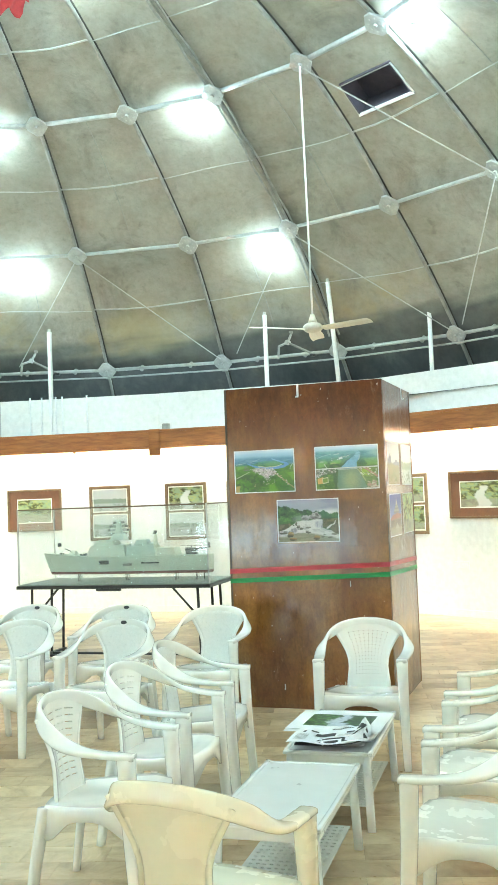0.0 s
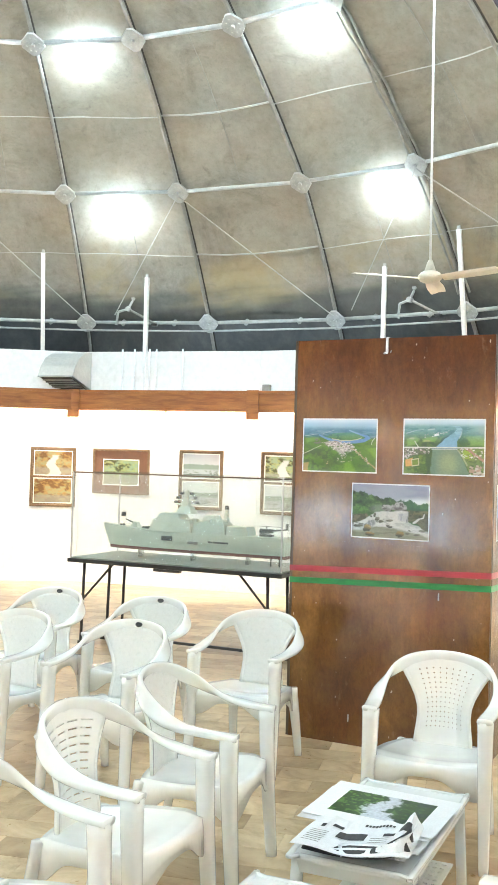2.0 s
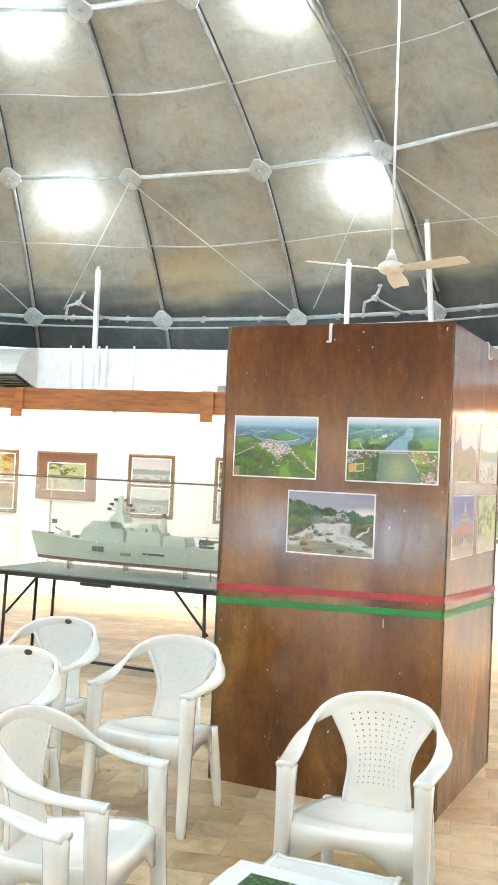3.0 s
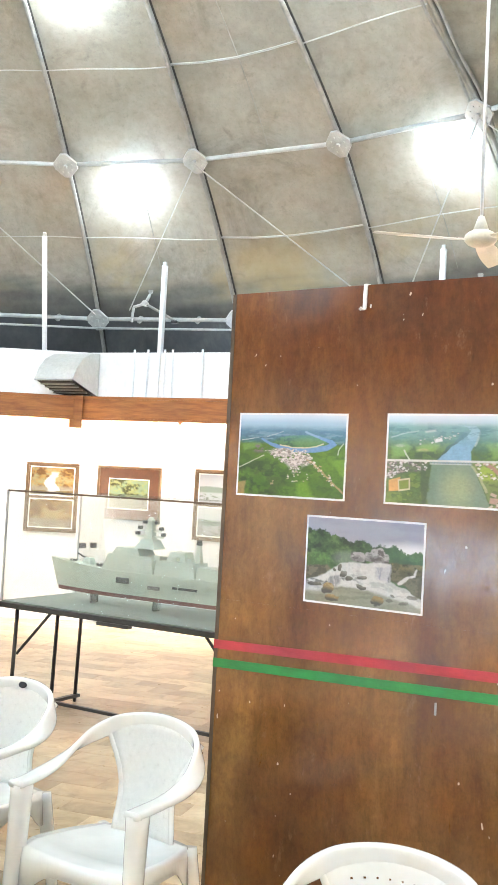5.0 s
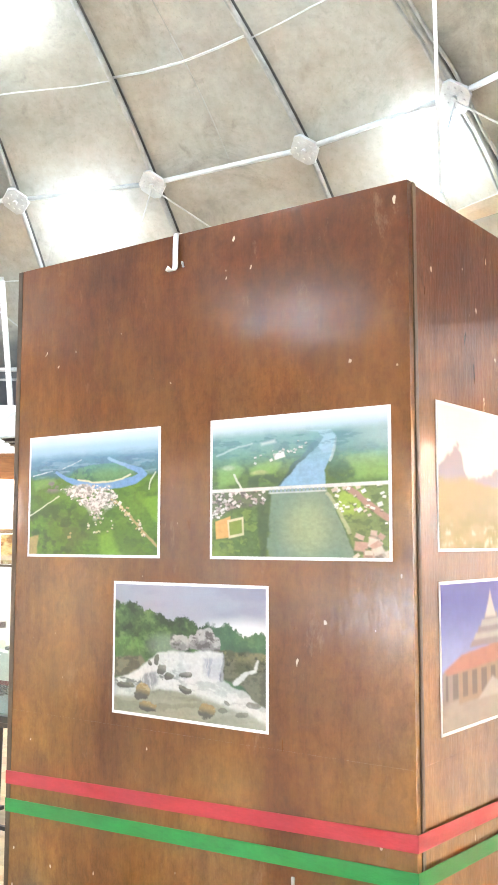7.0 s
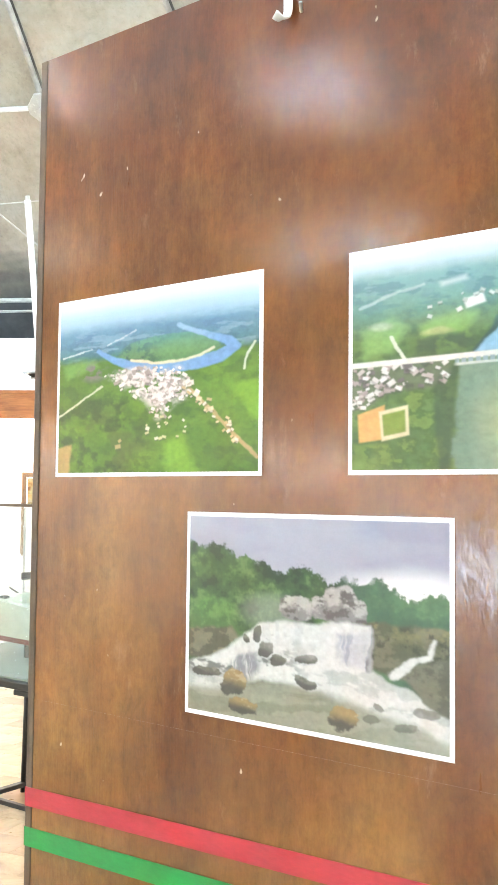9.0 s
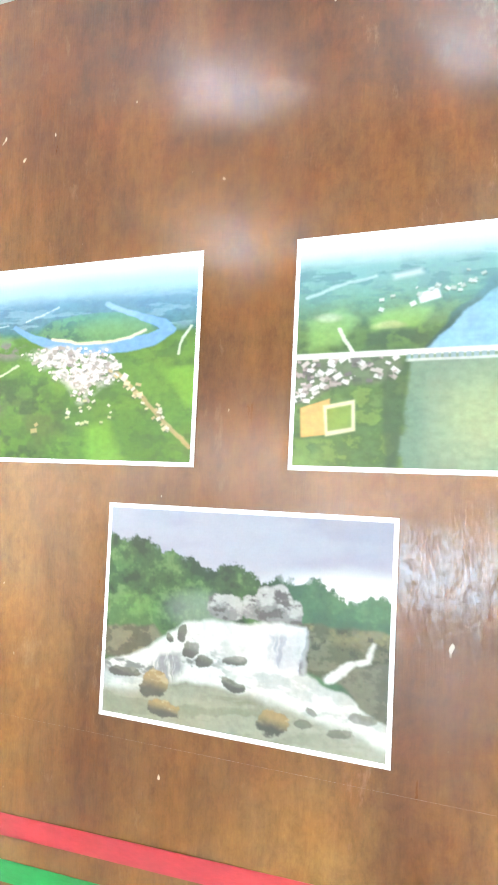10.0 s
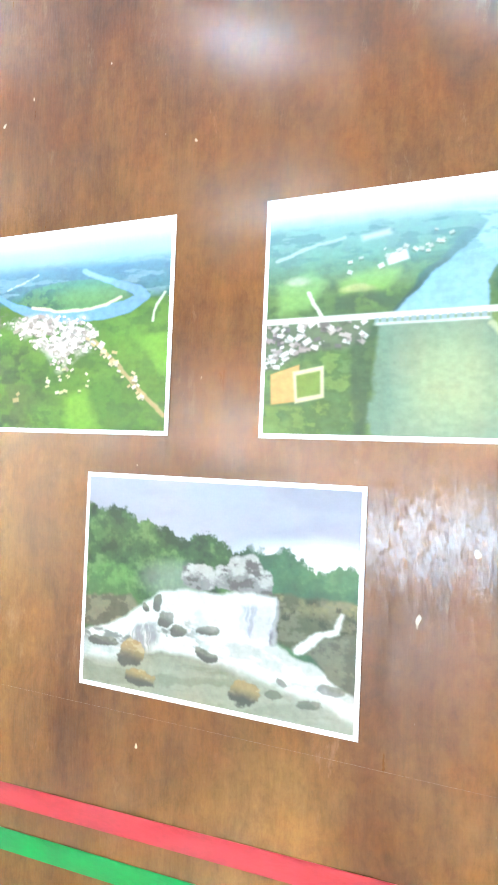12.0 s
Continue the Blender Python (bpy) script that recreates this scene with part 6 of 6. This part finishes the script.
def build_ship():
    s = empty("model_warship", SHIP, "grey-green scale model of a warship inside the glass case", "model ship")
    for x in (-0.55, 0.0, 0.55):
        part("cradle", box(x - 0.012, x + 0.012, -0.035, 0.035, 0, 0.080, 0.003), GLASS, s, "clear plastic stand")
    part("keel", hull_mesh(0.070, 0.098, 0.100), HULL_RED, s, "red-brown underwater hull", smooth=False)
    part("hull", hull_mesh(0.0985, 0.255, 0.118), HULL, s)
    z = 0.2555
    part("deckhouse", slab(-0.42, 0.02, 0.105, z, z + 0.115, 0.05, 0.02), HULL, s)
    part("bridge", slab(-0.34, -0.10, 0.092, z + 0.1155, z + 0.165, 0.03, 0.03), HULL, s)
    part("mast_base", slab(-0.17, 0.0, 0.07, z + 0.1656, z + 0.23, 0.04, 0.03, 0.6), HULL, s)
    part("mast", slab(-0.12, -0.05, 0.03, z + 0.2305, z + 0.36, 0.02, 0.015, 0.5), HULL, s)
    for k, (x, dz, l) in enumerate(((-0.085, 0.25, 0.11), (-0.085, 0.29, 0.09), (-0.085, 0.33, 0.05))):
        part("yard", tube((x - l, 0, z + dz), (x + l, 0, z + dz), 0.007, n=6), HULL, s)
        for sx in (-1, 1):
            part("sensor", box(x + sx * l - 0.014, x + sx * l + 0.014, -0.014, 0.014, z + dz + 0.0075, z + dz + 0.03, 0.004), HULL_DARK, s)
    part("radar", tube((-0.085, 0, z + 0.3605), (-0.085, 0, z + 0.385), 0.03, 0.012, n=10), HULL, s)
    part("midship_house", slab(0.03, 0.36, 0.098, z, z + 0.10, 0.01, 0.02), HULL, s)
    part("funnel", slab(0.10, 0.26, 0.06, z + 0.1005, z + 0.165, 0.03, 0.02, 0.8), HULL, s)
    part("aft_mast", slab(0.30, 0.35, 0.02, z + 0.1005, z + 0.22, 0.015, 0.012, 0.5), HULL, s)
    part("aft_sensor", tube((0.325, 0, z + 0.221), (0.325, 0, z + 0.255), 0.022, 0.016), HULL_DARK, s)
    part("hangar", slab(0.37, 0.58, 0.095, z, z + 0.078, 0.0, 0.02), HULL, s)
    part("gun_house", slab(-0.66, -0.58, 0.038, z + 0.012, z + 0.062, 0.025, 0.01, 0.7), HULL, s)
    part("gun_barrel", tube((-0.63, 0, z + 0.05), (-0.72, 0, z + 0.085), 0.006, n=6), HULL_DARK, s)
    part("launcher", box(-0.53, -0.47, -0.03, 0.03, z + 0.001, z + 0.03, 0.006), HULL_DARK, s)
    part("hatch", box(-0.78, -0.74, -0.02, 0.02, z + 0.018, z + 0.040, 0.004), HULL_DARK, s)
    part("boat_bay", box(-0.27, -0.16, -0.1225, -0.115, 0.175, 0.215, 0.002), HULL_DARK, s, "dark boat bay opening in the side")
    part("grille", box(0.0, 0.10, -0.1215, -0.115, 0.155, 0.18, 0.002), STEEL_DULL, s)
    for x in (0.02, 0.16, 0.28):
        part("deck_box", box(x, x + 0.05, -0.09, -0.055, z + 0.1008, z + 0.13, 0.004), HULL, s)
    # helicopter on the aft deck
    h = part("helicopter", tube((0.66, 0, z + 0.045), (0.78, 0, z + 0.05), 0.026, 0.018, 10), HULL_DARK, s, "small dark helicopter on the deck", smooth=True)
    part("tail_boom", tube((0.78, 0, z + 0.055), (0.92, 0, z + 0.07), 0.010, 0.005, 8), HULL_DARK, h)
    part("tail_fin", box(0.90, 0.925, -0.004, 0.004, z + 0.065, z + 0.12, 0.001), HULL_DARK, h)
    part("rotor", box(0.60, 0.86, -0.008, 0.008, z + 0.088, z + 0.091), HULL_DARK, h)
    part("rotor_mast", tube((0.72, 0, z + 0.06), (0.72, 0, z + 0.0875), 0.006, n=6), HULL_DARK, h)
    part("skid", box(0.66, 0.78, -0.022, 0.022, z + 0.001, z + 0.02, 0.003), HULL_DARK, h)
    for x in (0.78, 0.86):
        part("propeller_shaft", tube((x, -0.03, 0.0), (x, -0.03, 0.085), 0.007, n=6), HULL_DARK, s)
    for i in range(14):
        x = -0.86 + i * 0.035
        if x < -0.44:
            part("railing_post", tube((x, -0.05 - 0.045 * i / 14, z + 0.016), (x, -0.05 - 0.045 * i / 14, z + 0.045), 0.0022, n=4), HULL, s)
    for x, l in ((0.225, 0.040), (0.330, 0.150)):
        part("name_bar", box(x - l / 2, x + l / 2, -0.1232, -0.118, 0.176, 0.192, 0.001), HULL_DARK, s, "dark painted name, too small to read")


build_ship()

# ---- framed pictures on the wall ----


def wall_point(i, x, z, off=0.0):
    m, L = wall_frame(i)
    return m @ pose(x, -off, z)


def framed(i, x, z, w, h, pics, mount, label):
    """A frame hung on wall i, its left edge at x along the wall and its top at z; pics: (x, y, w, h, picture) in metres from its top left."""
    f = empty("picture_frame", wall_point(i, x, z, 0.002), label, "picture", "framed pictures on the wall")
    fw = 0.028
    part("backing", box(0.004, w - 0.004, -0.014, 0.0, -h + 0.004, -0.004), mount, f)
    for nm, b in (("rail", (0, w, -0.030, 0.0, -fw, 0)), ("rail", (0, w, -0.030, 0.0, -h, -h + fw)), ("stile", (0, fw, -0.030, 0.0, -h + fw, -fw)), ("stile", (w - fw, w, -0.030, 0.0, -h + fw, -fw))):
        part(nm, box(*b, 0.004), FRAME_WOOD, f)
    for (px, py, pw, ph, fn) in pics:
        sheet("print", pw, ph, lambda a, b, q=fn: 0.55 * q(a, b), 46, 34, 0.014, f, pose(px + pw / 2, -0.0145, -py - ph / 2), white=(0.80, 0.78, 0.68))


def hang_pictures():
    # wall 16 ends at the corner near the ship; wall 1 runs behind the column; wall 2 beyond it
    m, L = wall_frame(15)
    inv = m.inverted()

    def along(x, y):
        return (inv @ Vector((x, y, 0))).x
    ax = along(-7.37, 12.75)
    framed(15, ax + 0.13, 1.85, 0.84, 0.62, [(0.15, 0.14, 0.54, 0.36, pic_forest(101))], MAT_BROWN, "brown-mounted woodland photograph in a dark wooden frame")
    bx = along(-5.98, 12.95)
    framed(15, bx, 1.86, 0.62, 0.80, [(0.045, 0.045, 0.53, 0.34, pic_lake(103)), (0.045, 0.415, 0.53, 0.34, pic_lake(105))], FRAME_WOOD, "two pale lake photographs in one dark frame")
    framed(0, 0.06, 1.86, 0.63, 0.82, [(0.045, 0.045, 0.54, 0.35, pic_forest(107, True)), (0.045, 0.425, 0.54, 0.35, pic_lake(109))], FRAME_WOOD, "waterfall and lake photographs in one dark frame")
    m, L = wall_frame(14)
    framed(14, L - 0.66, 1.85, 0.62, 0.82, [(0.045, 0.045, 0.53, 0.35, pic_forest(111, True, True)), (0.045, 0.425, 0.53, 0.35, pic_forest(113, False, True))], FRAME_WOOD, "two warm autumn photographs in one brown frame")
    framed(14, L - 2.10, 1.85, 0.72, 0.86, [(0.05, 0.05, 0.62, 0.37, pic_forest(115, False, True)), (0.05, 0.445, 0.62, 0.37, pic_lake(117))], FRAME_WOOD, "two photographs stacked in one brown frame")
    framed(0, 1.0, 1.86, 0.62, 0.80, [(0.045, 0.045, 0.53, 0.34, pic_lake(119)), (0.045, 0.415, 0.53, 0.34, pic_forest(121))], FRAME_WOOD, "two landscape photographs in one dark frame")
    m, L = wall_frame(1)
    inv2 = m.inverted()
    gx = (inv2 @ Vector((-1.02, 12.9, 0))).x
    framed(1, gx - 0.60, 1.85, 0.62, 0.80, [(0.045, 0.045, 0.53, 0.34, pic_forest(123)), (0.045, 0.415, 0.53, 0.34, pic_forest(125))], FRAME_WOOD, "two green woodland photographs in one dark frame")
    fx = (inv2 @ Vector((-0.66, 12.8, 0))).x
    framed(1, fx, 1.85, 0.98, 0.60, [(0.16, 0.13, 0.66, 0.34, pic_forest(127, True))], MAT_BROWN, "brown-mounted waterfall photograph in a dark frame")
    s = empty("wall_socket", wall_point(1, fx + 0.14, 0.66, 0.001), "white wall socket plate", "socket")
    part("plate", box(-0.11, 0.11, -0.012, 0, -0.045, 0.045, 0.004), WHITE_TUBE, s)
    for k in (-0.06, 0.0, 0.06):
        part("switch", box(k - 0.02, k + 0.02, -0.018, -0.0125, -0.02, 0.02, 0.002), WHITE_TUBE, s)


hang_pictures()

# ---- fan, posts, duct hood, pipes, clamps ----


def build_fan():
    top = on_dome(3, 5.664, 0.12)
    x, y, z = -1.72, 10.12, 3.38
    f = empty("ceiling_fan", pose(x, y, z), "cream three-bladed ceiling fan on a long white rod", "ceiling fan")
    part("down_rod", tube((0, 0, 0.16), (top.x - x, top.y - y, top.z - z), 0.0115, n=10), WHITE_TUBE, f, smooth=True)
    part("canopy", tube((0, 0, 0.10), (0, 0, 0.20), 0.055, 0.02, 14), FAN_P, f, smooth=True)
    bm = bmesh.new()
    bmesh.ops.create_uvsphere(bm, u_segments=20, v_segments=10, radius=0.11)
    bmesh.ops.scale(bm, verts=bm.verts, vec=(1, 1, 0.55))
    part("motor", bm, FAN_P, f, smooth=True, world=pose(0, 0, 0.05))
    for k in range(3):
        bm = bmesh.new()
        g = []
        for i in range(7):
            s = i / 6
            w = 0.055 + 0.022 * math.sin(s * 2.6)
            r = 0.12 + 0.60 * s
            g.append([bm.verts.new((r, -w, 0.010 + 0.008)), bm.verts.new((r, 0, 0.012)), bm.verts.new((r, w, -0.010))])
        for i in range(6):
            for j in range(2):
                bm.faces.new((g[i][j], g[i][j + 1], g[i + 1][j + 1], g[i + 1][j]))
        thicken(bm, 0.005)
        part("blade", bm, FAN_P, f, world=pose(0, 0, 0.03, 0, 0, -20 + 120 * k))
        part("blade_arm", box(0.06, 0.16, -0.016, 0.016, 0.006, 0.012, 0.002), FAN_P, f, world=pose(0, 0, 0.03, 0, 0, -20 + 120 * k))


build_fan()


def build_posts():
    for x, y, z in ((-6.53, 12.84, 4.22), (-7.98, 12.46, 4.57), (-3.24, 13.20, 4.22), (-2.17, 13.17, 4.56), (-0.86, 12.90, 4.10), (1.0, 11.9, 4.4), (-9.6, 11.4, 4.3)):
        lean, turn = {-2.17: (17.0, 0.0), -7.98: (20.0, 35.0)}.get(x, (0.0, 0.0))
        p = empty("wall_post", pose(x, y, 2.9, lean, 0, turn), "white square tube post standing behind the wall top", "post", "posts above the wall")
        part("shaft", box(-0.026, 0.026, -0.026, 0.026, 0, z - 2.91, 0.004), WHITE_TUBE, p)
        part("cap", box(-0.018, 0.018, -0.018, 0.018, z - 2.9095, z - 2.87, 0.003), STEEL, p)


build_posts()


def build_hood():
    m, L = wall_frame(15)
    h = empty("duct_hood", m @ pose(-0.11, -0.012, 0), "pale metal duct hood with dark mouth on the upper wall", "duct")
    z0, z1, d, w = 2.66, 3.17, 0.55, 0.26
    prof = [(0, z1), (-0.18, z1 - 0.02), (-0.36, z1 - 0.10), (-0.48, z1 - 0.22), (-d, z0 + 0.16), (-d, z0 + 0.14)]
    bm = bmesh.new()
    a = [bm.verts.new((-w, y, z)) for y, z in prof] + [bm.verts.new((-w, 0, z0))]
    b = [bm.verts.new((w, y, z)) for y, z in prof] + [bm.verts.new((w, 0, z0))]
    for i in range(len(prof) - 1):
        bm.faces.new((a[i], a[i + 1], b[i + 1], b[i]))
    bm.faces.new(a)
    bm.faces.new(b[::-1])
    bm.faces.new((a[-1], a[0], b[0], b[-1]))
    part("hood", bm, mottled("pale_sheet_metal", (0.50, 0.49, 0.45), (0.62, 0.61, 0.57), 4, 0.45, 0.2), h)
    bm = bmesh.new()
    q = [(-w + 0.03, -d + 0.015, z0 + 0.128), (w - 0.03, -d + 0.015, z0 + 0.128), (w - 0.03, -0.02, z0 - 0.012), (-w + 0.03, -0.02, z0 - 0.012)]
    bm.faces.new([bm.verts.new(v) for v in q])
    thicken(bm, 0.004)
    part("mouth", bm, DARK_HOLE, h, "dark grille mouth")
    for i in range(5):
        y = -d + 0.08 + i * 0.09
        zz = z0 + 0.128 - 0.14 * (y + d - 0.015) / (d - 0.035)
        part("slat", box(-w + 0.03, w - 0.03, y - 0.006, y + 0.006, zz - 0.022, zz - 0.008), STEEL_DULL, h)
    part("lip", tube((-w, -d, z0 + 0.14), (w, -d, z0 + 0.14), 0.012, n=8), STEEL, h)


build_hood()


def build_pipes():
    m, L = wall_frame(15)
    for x in (0.62, 0.80, 0.95, 1.02, 1.12, 1.50):
        p = part("wall_pipe", tube((0, -0.02, BEAM_HI - 0.2), (0, -0.02, WALL_TOP + 0.03), 0.013 if x != 1.08 else 0.017, n=8), WHITE_TUBE, world=m @ pose(x, 0, 0), smooth=True)
        tagged(p, "thin white pipe fixed to the upper wall", "pipe", "pipes on the upper wall")
    m, L = wall_frame(0)
    j = part("junction_box", box(0.06, 0.17, -0.07, -0.002, BEAM_HI + 0.0, BEAM_HI + 0.10, 0.015), STEEL_DULL, world=m)
    tagged(j, "grey junction box in the wall corner above the fascia", "junction box")


build_pipes()


def build_clamp(k, r):
    """A spotlight clamp with two jointed arms on the lowest ring."""
    p = on_dome(k, r, 0.10)
    c = empty("spot_clamp", Matrix.Translation(p) @ pose(0, 0, 0, 0, 0, -12 * (k - 1)), "grey metal clamp with jointed arms on the ring pipe", "clamp", "clamps on the ring")
    pts = [(-0.16, -0.03, -0.02), (-0.13, -0.06, 0.16), (0.02, -0.08, 0.20), (0.10, -0.10, 0.34)]
    for a, b in zip(pts, pts[1:]):
        part("arm", tube(a, b, 0.018, n=8), STEEL, c)
    part("arm", tube(pts[2], (0.40, -0.06, 0.0), 0.016, n=8), STEEL_DULL, c)
    part("joint", tube((0.02, -0.12, 0.20), (0.02, -0.04, 0.20), 0.035, n=10), STEEL, c)
    part("knob", tube((0.10, -0.14, 0.34), (0.10, -0.06, 0.34), 0.03, n=10), STEEL_DULL, c)
    part("pad", box(0.36, 0.44, -0.10, -0.02, -0.035, 0.0, 0.006), BLACK, c)


for kk in (-0.66, 1.58, 3.7, -2.6):
    build_clamp(kk, 8.752)


def build_cloth():
    p = Vector((-4.46, 8.70, 7.00))
    bm = bmesh.new()
    n = 12
    g = [[bm.verts.new((0.42 * (i / n - 0.5), 0.03 * math.sin(i * 1.3 + j * 0.5), -0.26 * j / 6 * (0.7 + 0.3 * math.sin(i * 0.9 + 1)))) for i in range(n + 1)] for j in range(7)]
    for j in range(6):
        for i in range(n):
            bm.faces.new((g[j][i], g[j][i + 1], g[j + 1][i + 1], g[j + 1][i]))
    thicken(bm, 0.004)
    b = empty("bunting_cloth", Matrix.Translation(p), "red cloth bunting hanging from the dome", "bunting")
    part("cloth", bm, RED_CLOTH, b, smooth=True)
    part("cord", tube((0, 0, 0), on_dome(0.4, 3.75, 0.0) - p, 0.006, n=6), RED_CLOTH, b)


build_cloth()

# ---- floor: stone slabs ----


def build_floor():
    bm = bmesh.new()
    vs = [bm.verts.new((CX + 9.8 * math.sin(radians(7.5 * i)), CY + 9.8 * math.cos(radians(7.5 * i)), -0.006)) for i in range(48)]
    bm.faces.new(vs)
    fl = part("floor", bm, GROUT)
    tagged(fl, "polished beige-brown stone tile floor", "floor", kind="structure")
    W, D, G = 0.40, 0.20, 0.0018
    me = bpy.data.meshes.new("floor_tile")
    b2 = bmesh.new()
    add_box(b2, G / 2, W - G / 2, G / 2, D - G / 2, -0.005, 0.0, 0.0012)
    b2.to_mesh(me)
    b2.free()
    me.materials.append(TILE)
    verts, faces = [], []
    rot = Matrix.Rotation(radians(14), 4, "Z")
    count = 0
    for j in range(-52, 100):
        for i in range(-32, 32):
            p = rot @ Vector((i * W + (W / 2 if j % 2 else 0), j * D, 0))
            c = rot @ Vector((i * W + (W / 2 if j % 2 else 0) + W / 2, j * D + D / 2, 0))
            if math.hypot(c.x - CX, c.y - CY) > 8.75:
                continue
            if -2.6 < c.x < 0.9 and 3.6 < c.y < 9.0 and count < 290:
                share("floor_tile", me, fl, Matrix.Translation(p) @ rot)
                count += 1
                continue
            n = len(verts)
            for z, e in ((-0.005, G / 2), (0.0, G / 2)):
                for x, y in ((e, e), (W - e, e), (W - e, D - e), (e, D - e)):
                    verts.append(tuple(p + rot @ Vector((x, y, z))))
            faces.append((n + 4, n + 5, n + 6, n + 7))
            for k in range(4):
                faces.append((n + k, n + (k + 1) % 4, n + 4 + (k + 1) % 4, n + 4 + k))
    me2 = bpy.data.meshes.new("floor_tiles")
    me2.from_pydata(verts, [], faces)
    me2.materials.append(TILE)
    rest = new("floor_tiles", me2)
    rest.parent = fl
    tagged(rest, kind="stuff")


build_floor()
